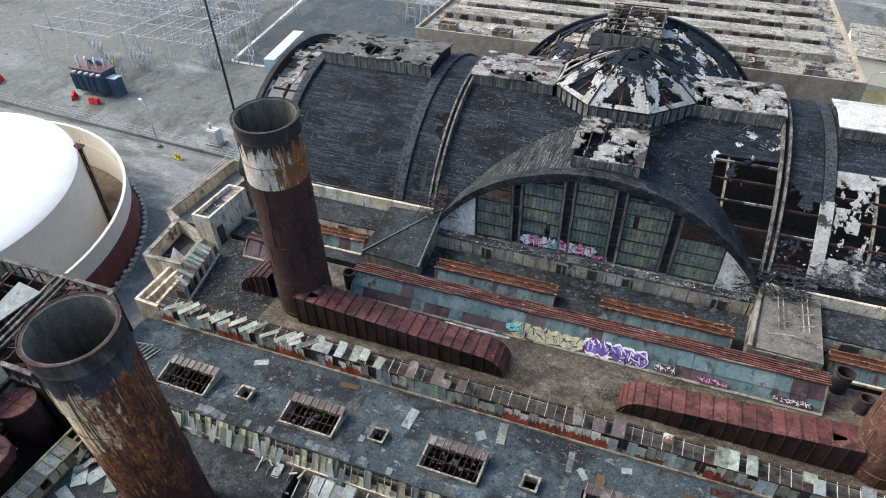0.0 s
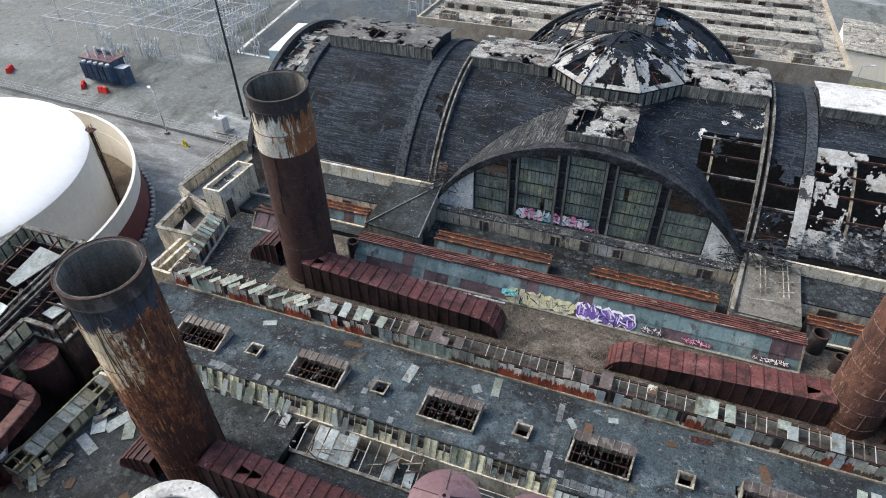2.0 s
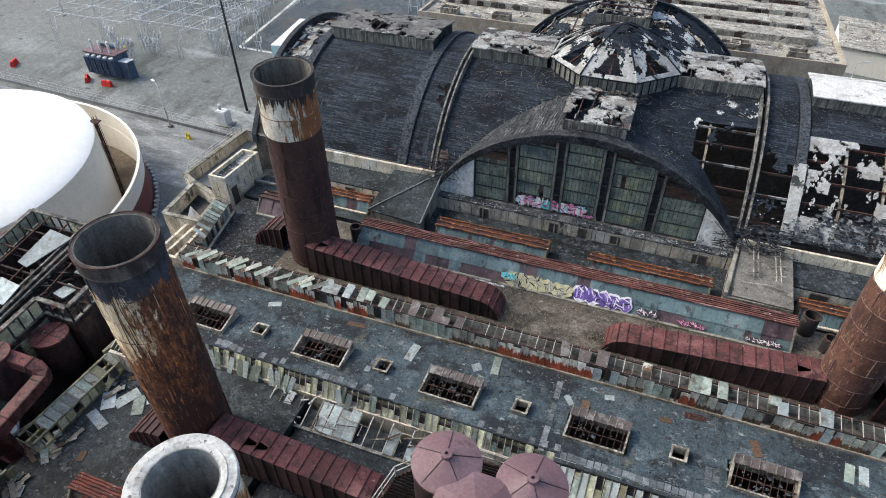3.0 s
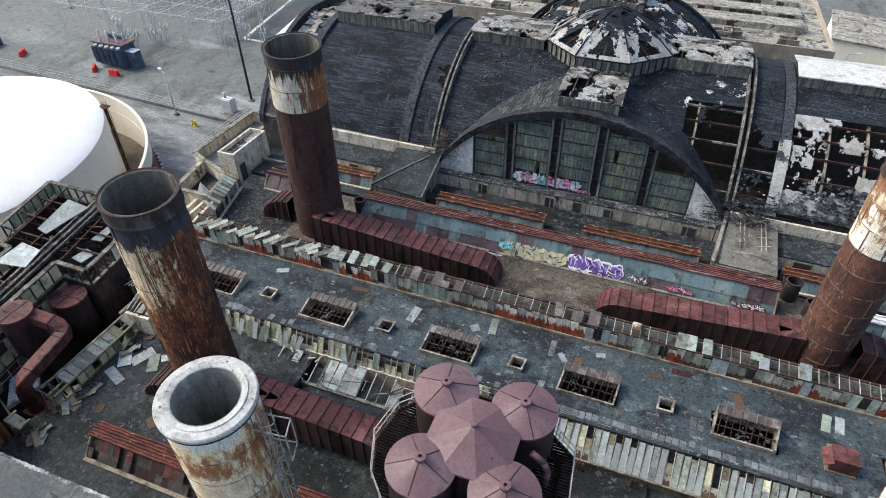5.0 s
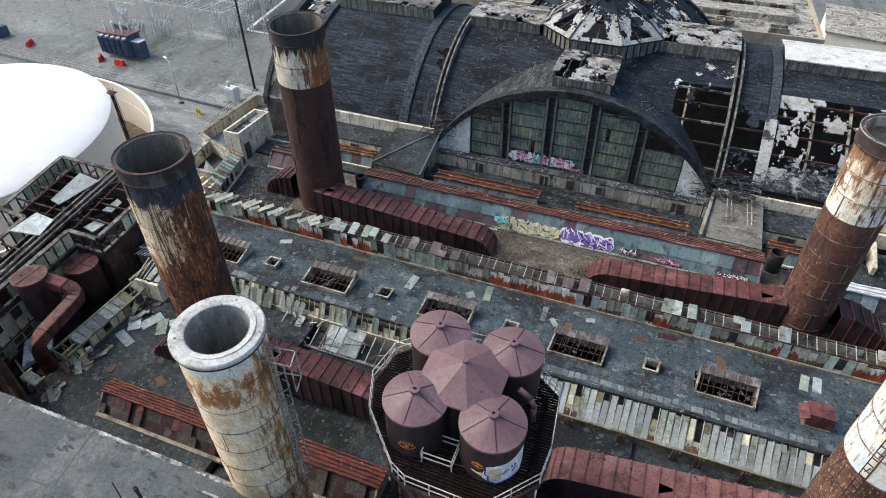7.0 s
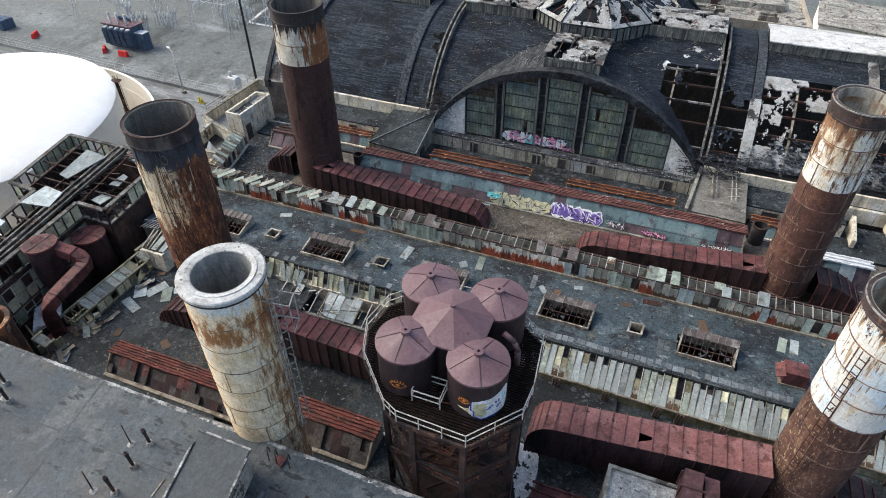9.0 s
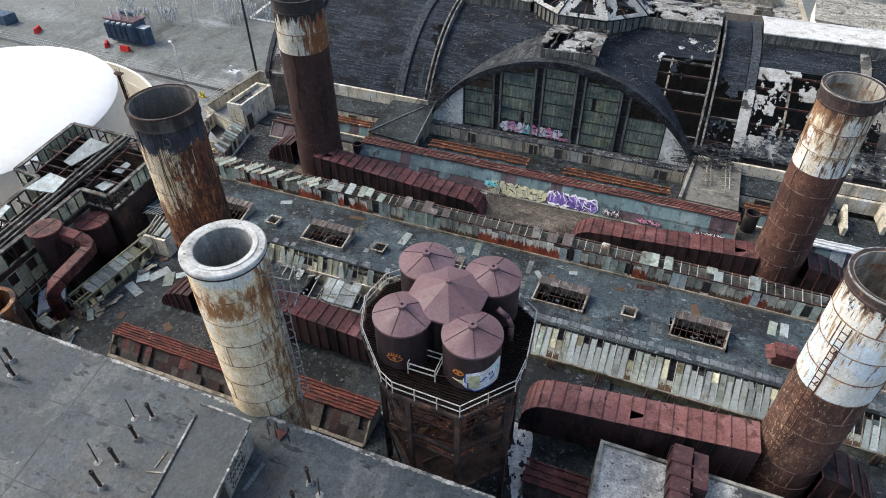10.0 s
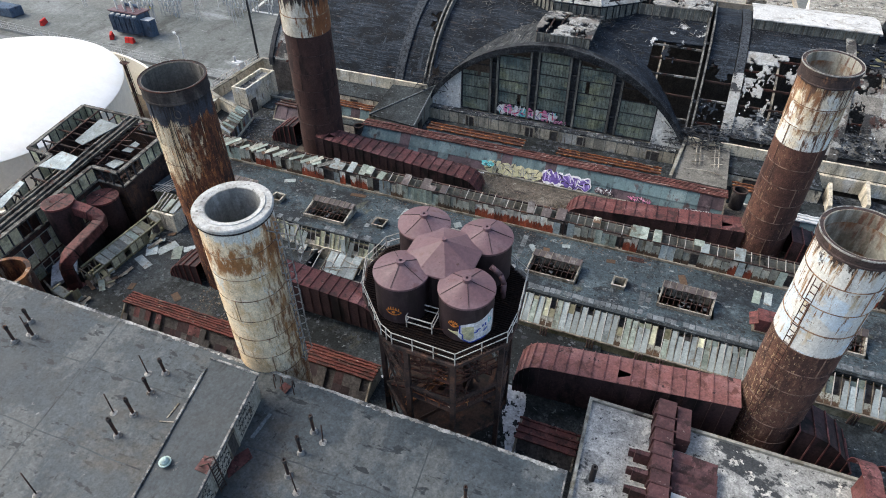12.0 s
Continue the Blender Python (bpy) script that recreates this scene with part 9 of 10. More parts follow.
zone("metres")
ladder(-12.77, 3.76, 2.42, 0.12, 35.4, 49.4, True, "pale caged ladder up the cream chimney")
ladder(24.1, 15.7, 2.46, math.atan2(-0.8, -0.62), 29.5, 47.0, False, "rusty ladder up the brown and white chimney")
zone("metres")
br = thing("hoist_bracket", -9.8, 4.4, 45.5, "pale steel hoist frame bolted to the cream chimney", "bracket")
for p, q in (((-10.45, 4.4, 48.8), (-8.75, 4.7, 48.8)), ((-8.75, 4.7, 48.8), (-8.75, 4.7, 46.6)), ((-8.75, 4.7, 46.6), (-10.45, 4.4, 46.6)), ((-8.75, 4.7, 48.8), (-8.45, 3.7, 48.8)), ((-8.45, 3.7, 48.8), (-8.45, 3.7, 46.6)), ((-8.45, 3.7, 46.6), (-8.75, 4.7, 46.6)), ((-8.45, 3.7, 48.8), (-10.35, 3.5, 48.8))):
    bm = nb()
    beam(bm, p, q, 0.06)
    part("bar", bm, "wornedge", br)
# lifting eye under the sooty chimney's rim
ey = lathe(nb(), [(0.36, 48.12), (0.36, 48.06), (0.31, 48.06), (0.31, 48.12)], 0, 0, 20)
bmesh.ops.rotate(ey, verts=ey.verts, cent=(0, 0, 48.1), matrix=Matrix.Rotation(radians(80), 3, "X"))
bmesh.ops.translate(ey, vec=(-26.71 + 2.78 * math.cos(-0.95), 15.79 + 2.78 * math.sin(-0.95), 0.0), verts=ey.verts)
part("lifting_eye", ey, "soot", CHIM["B"])
# old cables hanging down the sooty chimney
for k, a in enumerate((-1.35, -1.28, -1.16, -1.02)):
    pts = [(-26.71 + (2.63 + 0.02 * (i % 2)) * math.cos(a + 0.03 * math.sin(i + k)), 15.79 + (2.63 + 0.02 * (i % 2)) * math.sin(a + 0.03 * math.sin(i + k)), 48.7 - i * (1.1 - 0.15 * k)) for i in range(7)]
    part("cable", sweep(nb(), pts, 0.035, 0.035), "soot", CHIM["B"])

# ---- near roof: pipes, penthouse details ----
zone("near")
PIPES = [(-19.4, -2.1, 1.7), (-19.2, -3.9, 1.7), (-19.0, -5.8, 1.9), (-18.8, -7.5, 2.0), (-6.4, -2.4, 1.9), (-6.4, -4.1, 1.9), (-6.3, -5.8, 1.9), (-31.6, -3.0, 1.6), (-32.6, -3.9, 1.8), (-33.2, -1.9, 1.5), (5.0, -3.2, 1.6)]
for k, (x, y, h) in enumerate(PIPES):
    s = thing("vent_pipe", x, y, 22.6, "dark rusted roof vent pipe with a pale collar", "pipe", "roof vent pipes")
    bm = lathe(nb(), [(0.11, 22.6 + h), (0.11, 22.6), (0.07, 22.6), (0.07, 22.6 + h)], x, y, 10)
    part("pipe", bm, "steeldark", s)
    bm = lathe(nb(), [(0.15, 22.6 + h + 0.02), (0.15, 22.6 + h - 0.3), (0.1, 22.6 + h - 0.3), (0.1, 22.6 + h + 0.02)], x, y, 10)
    part("cuff", bm, "soot", s)
    bm = lathe(nb(), [(0.2, 22.86), (0.3, 22.6), (0.1, 22.6), (0.1, 22.86)], x, y, 12)
    part("collar", bm, "collarpale", s)
for k, (x, y, dx) in enumerate([(-20.6, -2.6, -0.5), (-20.4, -6.2, -0.5), (-5.4, -2.9, -0.1), (-5.2, -6.6, -0.4), (-32.2, -2.9, -0.5), (-20.4, -12.6, -0.8)]):
    s = thing("roof_rod", x, y, 22.6, "thin bent steel rod in a small roof pad", "rod", "bent roof rods")
    bm = tube(nb(), (x, y, 22.6), (x + dx, y + 0.3, 24.2), 0.045, 6)
    part("rod", bm, "steeldark", s)
    bm = lathe(nb(), [(0.05, 22.75), (0.28, 22.62), (0.28, 22.6), (0.05, 22.6)], x, y, 10)
    part("pad", bm, "collarpale", s)
cw = thing("roof_cap_vent", -12.8, -8.8, 24.9, "small pale green domed roof vent on the penthouse", "vent")
bm = lathe(nb(), [(0.01, 25.42), (0.16, 25.38), (0.26, 25.24), (0.26, 24.9), (0.01, 24.9)], -12.8, -8.8, 16, closed=False)
part("dome", bm, "domegreen", cw)
bm = lathe(nb(), [(0.38, 25.1), (0.38, 25.02), (0.3, 25.02), (0.3, 25.1)], -12.8, -8.8, 16)
part("flange", bm, "domegreen", cw)
dr = thing("penthouse_doorway", pe_(-5.7), -5.7, 22.6, "dark open doorway in the penthouse wall", "door", kind="structure")
# flat dark bar in place of the doorway's shaded depth
bm = nb()
beam(bm, (pe_(-6.1), -6.1, 23.57), (pe_(-5.2), -5.2, 23.57), 0.06, 1.86)
part("void", bm, "dark", dr)
bm = nb()
for y in (-6.15, -5.15):
    beam(bm, (pe_(y), y, 22.6), (pe_(y), y, 24.6), 0.14)
beam(bm, (pe_(-6.2), -6.2, 24.55), (pe_(-5.1), -5.1, 24.55), 0.14, 0.1)
part("door_frame", bm, "wood", dr)
# illegible scrawl on the penthouse wall
for y0, n in ((-4.6, 42), (-7.5, 36), (-11.2, 54)):
    sc = thing("wall_scrawl", pe_(y0), y0, 23.2, "dark illegible spray scrawl on the penthouse wall", "graffiti", "wall scrawls")
    for k in range(n):
        bm = nb()
        y, z = y0 + 0.14 * (k // 3) + rnd.uniform(-0.05, 0.05), 22.85 + 0.62 * (k % 3) + rnd.uniform(-0.08, 0.08)
        q = [(pe_(y + 0.13 * math.sin(1.3 * i + k)) + 0.012, y + 0.13 * math.sin(1.3 * i + k), z + 0.11 * i) for i in range(rnd.choice((3, 4, 5)))]
        sweep(bm, q, 0.03, 0.03)
        part("stroke", bm, "paint_black", sc)
pl2 = nb()
slab(pl2, (-10.7, -6.6, 22.68), (-9.8, -7.4, 22.72), (-9.2, -5.6, 22.7), (-9.9, -5.1, 22.68), 0.05)
top("red_plate", pl2, "redduct", "red painted steel plate lying on the roof", "plate")
pk = nb()
beam(pk, (-10.1, -4.4, 22.66), (-10.0, -2.3, 22.66), 0.25, 0.08)
top("plank", pk, "paver", "grey timber plank lying by the penthouse", "plank")
LX = pe_(-8.3) + 0.3
ld = thing("step_ladder", pe_(-8.0) + 0.3, -8.0, 22.6, "rusty access ladder with hoops on the penthouse wall", "ladder")
for o in (0, 0.5):
    bm = nb()
    beam(bm, (LX, -8.3 + o, 22.6), (LX, -8.3 + o, 26.0), 0.06)
    beam(bm, (LX, -8.3 + o, 26.0), (LX - 0.85, -8.3 + o, 25.2), 0.06)
    part("rail", bm, "steeldark", ld)
for k in range(9):
    bm = nb()
    beam(bm, (LX, -8.3, 22.8 + 0.33 * k), (LX, -7.8, 22.8 + 0.33 * k), 0.045)
    part("rung", bm, "steeldark", ld)
bm = nb()
slab(bm, (LX - 1.05, -8.6, 25.2), (LX - 0.15, -8.6, 25.22), (LX - 0.15, -7.6, 25.22), (LX - 1.05, -7.6, 25.2), 0.04)
part("landing_plate", bm, "redduct", ld)
hr = thing("hoop_rail", -10.0, 0.4, 22.7, "dark hooped guard rail at the chimney foot", "railing")
for x in (-11.2, -10.6, -9.6):
    bm = nb()
    q = [(x + 0.35 * (1 - math.cos(u)) / 2, 0.3 - 0.6 * (1 - math.cos(u)) / 2, 22.7 + 1.1 * math.sin(u)) for u in [math.pi * i / 8 for i in range(9)]]
    for p1, p2 in zip(q, q[1:]):
        beam(bm, p1, p2, 0.06)
    part("hoop", bm, "steeldark", hr)
bm = nb()
slab(bm, (-10.6, -0.2, 22.75), (-9.9, -0.5, 22.8), (-9.8, 0.2, 22.8), (-10.5, 0.4, 22.75), 0.05)
part("kick_plate", bm, "redduct", hr)

# ---- red fan ducts on the near right roof ----
zone("fan")
fan = thing("fan_duct", 16.7, 4, 19.2, "red square fan duct with flanged joints on the roof", "duct")
for k in range(11):
    y = 10.6 - k * 1.15
    bm = nb()
    hexa(bm, [(16.0, y - 1.13, 19.25), (17.5, y - 1.13, 19.25), (17.5, y, 19.25), (16.0, y, 19.25), (16.1, y - 1.13, 20.9), (17.4, y - 1.13, 20.9), (17.4, y, 20.9 + (0.5 if k == 0 else 0)), (16.1, y, 20.9 + (0.5 if k == 0 else 0))])
    s = part("duct_length", bm, "fanred", fan)
    bm = rect_frame(nb(), 15.95, 17.55, y - 0.06, y + 0.06, 19.25, 20.98, 0.05)
    part("flange", bm, "fanred", s)
bm = nb()
bx(bm, 17.6, 18.6, 8.0, 10.9, 19.2, 20.7)
part("side_box", bm, "fanred", fan)
lv = thing("louvre_housing", 19.2, 3.5, 19.2, "low red louvred housing with long sloping slats", "housing")
for k in range(12):
    y = 7.2 - k * 0.85
    bm = nb()
    slab(bm, (17.65, y - 0.82, 19.72), (20.7, y - 0.82, 19.6), (20.7, y, 20.1), (17.65, y, 20.3), 0.06)
    part("slat", bm, "fanred" if k not in (4, 6) else "whitemetal", lv)
bm = nb()
bx(bm, 17.7, 20.6, -3.6, 7.0, 19.2, 19.6)
part("body", bm, "fanred", lv)
for k in range(7):
    y = 6.6 - k * 1.5
    s = thing("duct_bracket", 15.4, y, 19.2, "stepped rusty bracket beside the fan duct", "bracket", "fan duct brackets")
    bm = nb()
    bx(bm, 14.6, 16.0, y - 0.35, y, 19.2, 19.9)
    bx(bm, 15.0, 16.0, y - 0.7, y - 0.35, 19.2, 20.4)
    part("step", bm, "fanred", s)
    bm = nb()
    beam(bm, (14.5, y - 0.1, 19.95), (16.0, y - 0.1, 20.15), 0.08)
    part("lip", bm, "steelpale", s)
for x in (29.8, 31.7):
    d = thing("curved_duct", x + 0.5, 8, 19.2, "red duct with a curved black mouth on the roof", "duct", "curved red ducts")
    for k in range(8):
        u0, u1 = math.pi / 2 * k / 8, math.pi / 2 * (k + 1) / 8
        f = lambda u: (11.6 - 2.2 * (1 - math.sin(u)), 19.2 + 0.0, 19.2 + 2.3 * math.cos(u) * 1.0)
        ya, yb = 11.6 - 2.2 * (1 - math.cos(u0)), 11.6 - 2.2 * (1 - math.cos(u1))
        za, zb = 19.4 + 1.8 * math.sin(u0), 19.4 + 1.8 * math.sin(u1)
        bm = nb()
        slab(bm, (x, ya, za), (x + 1.25, ya, za), (x + 1.25, yb, zb), (x, yb, zb), 0.06)
        part("curved_plate", bm, "redduct", d)
    bm = nb()
    bx(bm, x + 0.02, x + 1.23, -2, 9.4, 19.2, 21.18)
    part("body", bm, "redduct", d)
st = nb()
lathe(st, [(0.22, 20.9), (0.22, 19.2), (0.1, 19.2), (0.1, 20.9)], 12.4, 3.4, 14)
top("vent_stub", st, "soot", "short black vent stub on the peeling roof", "vent")
ro = nb()
rect_frame(ro, 11.1, 46, -60, 10.3, 19.2, 19.45, 0.25)
top("roof_upstand", ro, "concrete", "pale concrete upstand round the peeling roof", "upstand", kind="structure")

zone("low_mid")
# snow and foil in the gap beside the tower
bm = nb()
rr = random.Random(71)
vs = {}
for i in range(24):
    for j in range(60):
        u, v_ = i / 24, j / 60
        y = 12.6 - 8.0 * v_
        x = 3.95 + 2.2 * v_ ** 1.5 + (1.5 + 0.6 * math.sin(5 * v_ + 0.6)) * (u - 0.15)
        f = noise.fractal((x * 1.1, y * 1.1, 4.0), 0.7, 2.1, 4)
        if f > -0.18 - 0.5 * min(u, 1 - u) and v_ > 0.02:
            q = []
            for c in ((i, j), (i + 1, j), (i + 1, j + 1), (i, j + 1)):
                if c not in vs:
                    uu, vv = c[0] / 24, c[1] / 60
                    yy = 12.6 - 8.0 * vv
                    xx = 3.95 + 2.2 * vv ** 1.5 + (1.5 + 0.6 * math.sin(5 * vv + 0.6)) * (uu - 0.15)
                    lift = 15.63 if xx < 11.1 else 15.23
                    vs[c] = bm.verts.new((xx + rr.uniform(-0.03, 0.03), yy + rr.uniform(-0.06, 0.06), lift + abs(0.12 * noise.noise((xx * 2, yy * 2, 2.0)))))
                q.append(vs[c])
            bm.faces.new(q)
top("snow_patches", bm, "snow", "thin strip of old snow and foil on the lower roof", "snow", kind="stuff")
for level, z, drifts in (("low_mid", 15.62, ((-11.5, 9.1, 4.0), (-7.9, 9.0, 1.5))), ("gravel", 20.02, ((-10.2, 38.95, 3.2), (-13.5, 38.9, 3.0), (-8.4, 38.9, 1.2)))):
    zone(level)
    bm = nb()
    for x, y, l in drifts:
        for j in range(int(l / 0.35)):
            u = x + j * 0.35
            prism(bm, [(u + 0.3 * math.cos(a) * rr.uniform(0.7, 1.2), y + 0.15 * math.sin(a) * rr.uniform(0.6, 1.2)) for a in [i * 1.05 for i in range(6)]], z, z + 0.06)
    top("snow_drifts", bm, "snow", "small white snow drifts along sheltered roof edges", "snow", kind="stuff")
zone("tower")
# pipes curling up the silos, rails on top of the tower
for (x, y, a) in ((-4.7, 11.2, 2.2), (3.6, 8.0, 0.0)):
    s = thing("elbow_pipe", x, y, PF, "mauve elbowed pipe beside a silo", "pipe", "elbow pipes")
    q = [Vector((x, y, PF)), Vector((x, y, 31.2)), Vector((x + 0.3 * math.cos(a + 3.1), y + 0.3 * math.sin(a + 3.1), 31.9)), Vector((x + 1.0 * math.cos(a + 3.1), y + 1.0 * math.sin(a + 3.1), 32.4))]
    for p1, p2 in zip(q, q[1:]):
        part("pipe_length", tube(nb(), p1, p2, 0.2, 10), "silocone", s)
cr = thing("cradle_rail", -0.6, 3.4, PF, "small pale rail cage on the platform between two silos", "railing")
for z in (0.5, 1.0):
    for p1, p2 in (((-1.6, 3.0), (0.2, 3.0)), ((-1.6, 3.0), (-1.6, 4.4)), ((0.2, 3.0), (0.2, 4.4)), ((-1.6, 4.4), (0.2, 4.4))):
        bm = nb()
        beam(bm, (*p1, PF + z), (*p2, PF + z), 0.06)
        part("bar", bm, "steelpale", cr)
for p in ((-1.6, 3.0), (0.2, 3.0), (-1.6, 4.4), (0.2, 4.4)):
    bm = nb()
    beam(bm, (*p, PF), (*p, PF + 1.05), 0.07)
    part("post", bm, "steelpale", cr)
for z in (23.4,):
    w_ = thing("tower_walkway", -0.9, 7.2, z, "rusty intermediate walkway with rails inside the tower", "walkway", "tower walkways")
    for a, b in (((-4.4, 5.3), (-1.2, 2.6)), ((-1.2, 2.6), (2.0, 2.3)), ((2.0, 2.3), (4.3, 5.0)), ((4.3, 5.0), (3.8, 9.6)), ((-4.4, 5.3), (-4.4, 9.8))):
        bm = nb()
        beam(bm, (*a, z + 0.05), (*b, z + 0.05), 0.6, 0.1)
        part("walkway_plank", bm, "steeldark", w_)
    for x in (-3.0, -0.4, 2.2):
        bm = nb()
        beam(bm, (x, 4.0, z - 0.1), (x, 11.2, z - 0.1), 0.14, 0.2)
        part("joist", bm, "steeldark", w_)
    bm = nb()
    for a, b in (((-4.4, 5.1), (-1.2, 2.4)), ((-1.2, 2.4), (2.0, 2.1)), ((2.0, 2.1), (4.4, 4.8))):
        for h in (0.5, 1.0):
            bm = nb()
            beam(bm, (*a, z + h), (*b, z + h), 0.06)
            part("guard_rail", bm, "orange", w_)
        for t in (0.0, 0.33, 0.67):
            bm = nb()
            p = (a[0] + (b[0] - a[0]) * t, a[1] + (b[1] - a[1]) * t)
            beam(bm, (*p, z), (*p, z + 1.0), 0.06)
            part("rail_post", bm, "orange", w_)
    bm = nb()
    beam(bm, (-2.6, 4.2, z - 3.8), (0.6, 4.6, z + 0.1), 0.7, 0.12)
    part("stair_flight", bm, "orange", w_)
    for o in (-0.4, 0.4):
        bm = nb()
        beam(bm, (-2.6, 4.2 + o, z - 2.8), (0.6, 4.6 + o, z + 1.1), 0.06)
        part("stair_rail", bm, "orange", w_)
    bm = nb()
    beam(bm, (-1.8, 5.2, z + 0.1), (0.4, 5.6, PF - 0.4), 0.7, 0.12)
    part("stair_flight", bm, "rust", w_)

# loose diagonal members and pipes inside the tower
for k, (p, q) in enumerate((((-3.8, 6.0, 19.6), (-0.6, 4.0, 23.2)), ((3.6, 6.4, 19.6), (1.0, 4.2, 23.4)), ((-1.0, 3.2, 19.6), (1.8, 3.2, 23.2)), ((-3.0, 8.0, 23.5), (2.6, 8.4, 29.3)), ((2.9, 5.2, 23.5), (-0.6, 5.4, 29.3)), ((-3.6, 5.6, 23.5), (-1.2, 3.4, 29.3)))):
    bm = nb()
    beam(bm, p, q, 0.16, 0.2)
    part("inner_brace", bm, "rust" if k % 2 else "steeldark", tower)
for x, y in ((-0.6, 6.6), (1.4, 7.4)):
    part("hopper_pipe", tube(nb(), (x, y, 19.55), (x, y, PF - 0.25), 0.45, 12), "steeldark", tower)
# hand rails and cross members at the tower's middle level
for z in (23.4, 26.4):
    for p, q in (((-4.4, 5.2), (-1.3, 2.5)), ((-1.3, 2.5), (2.0, 2.2)), ((2.0, 2.2), (4.3, 4.8)), ((-4.4, 5.2), (2.0, 5.6)), ((-1.0, 6.6), (3.6, 6.2))):
        bm = nb()
        for h in (0.0, 0.5, 1.0):
            beam(bm, (*p, z + h), (*q, z + h), 0.06 if h else 0.14)
        for i in range(5):
            t = i / 4
            x, y = p[0] + (q[0] - p[0]) * t, p[1] + (q[1] - p[1]) * t
            beam(bm, (x, y, z), (x, y, z + 1.0), 0.06)
        part("walkway_rail", bm, "rust", tower)
for z in (21.6, 24.6, 27.6):
    bm = nb()
    for i in range(7):
        t = i / 6
        x, y = -3.6 + 5.2 * t, 3.9 - 0.6 * t
        beam(bm, (x, y, z + 1.9 * t), (x + 0.3, y + 1.1, z + 1.9 * t), 0.28, 0.05)
    for o in (0.0, 1.1):
        beam(bm, (-3.6 + 0.3 * o, 3.9 + o, z), (1.6 + 0.3 * o, 3.3 + o, z + 1.9), 0.12)
        beam(bm, (-3.6 + 0.3 * o, 3.9 + o, z + 1.0), (1.6 + 0.3 * o, 3.3 + o, z + 2.9), 0.06)
    part("stair_flight", bm, "rust", tower)
zone("near")
# seams of the membrane on the near roof
for k, (x0, y0, x1, y1) in enumerate(((-60, -4.2, -15.6, -3.4), (-60, -9.6, -15.6, -9.0), (-38, 0.6, -33, -14), (-26.5, 0.7, -23.6, -14), (-10.2, -5.0, 10.4, -4.4), (1.5, 0.8, 2.4, -14))):
    n = 30
    line = [(x0 + (x1 - x0) * i / n, y0 + (y1 - y0) * i / n + 0.05 * math.sin(i * 1.7 + k), 22.604) for i in range(n + 1)]
    part("membrane_seam", sweep(nb(), line, 0.1, 0.012), "penthouse", near)
for x, y, a in ((-16.9, -5.6, 0.3), (-16.6, -5.2, 1.6)):
    bm = nb()
    beam(bm, (x, y, 22.64), (x + 1.3 * math.cos(a), y + 1.3 * math.sin(a), 22.66), 0.09, 0.05)
    top("loose_lath", bm, "palewood", "short loose timber lath lying on the grey roof", "lath", "loose laths")

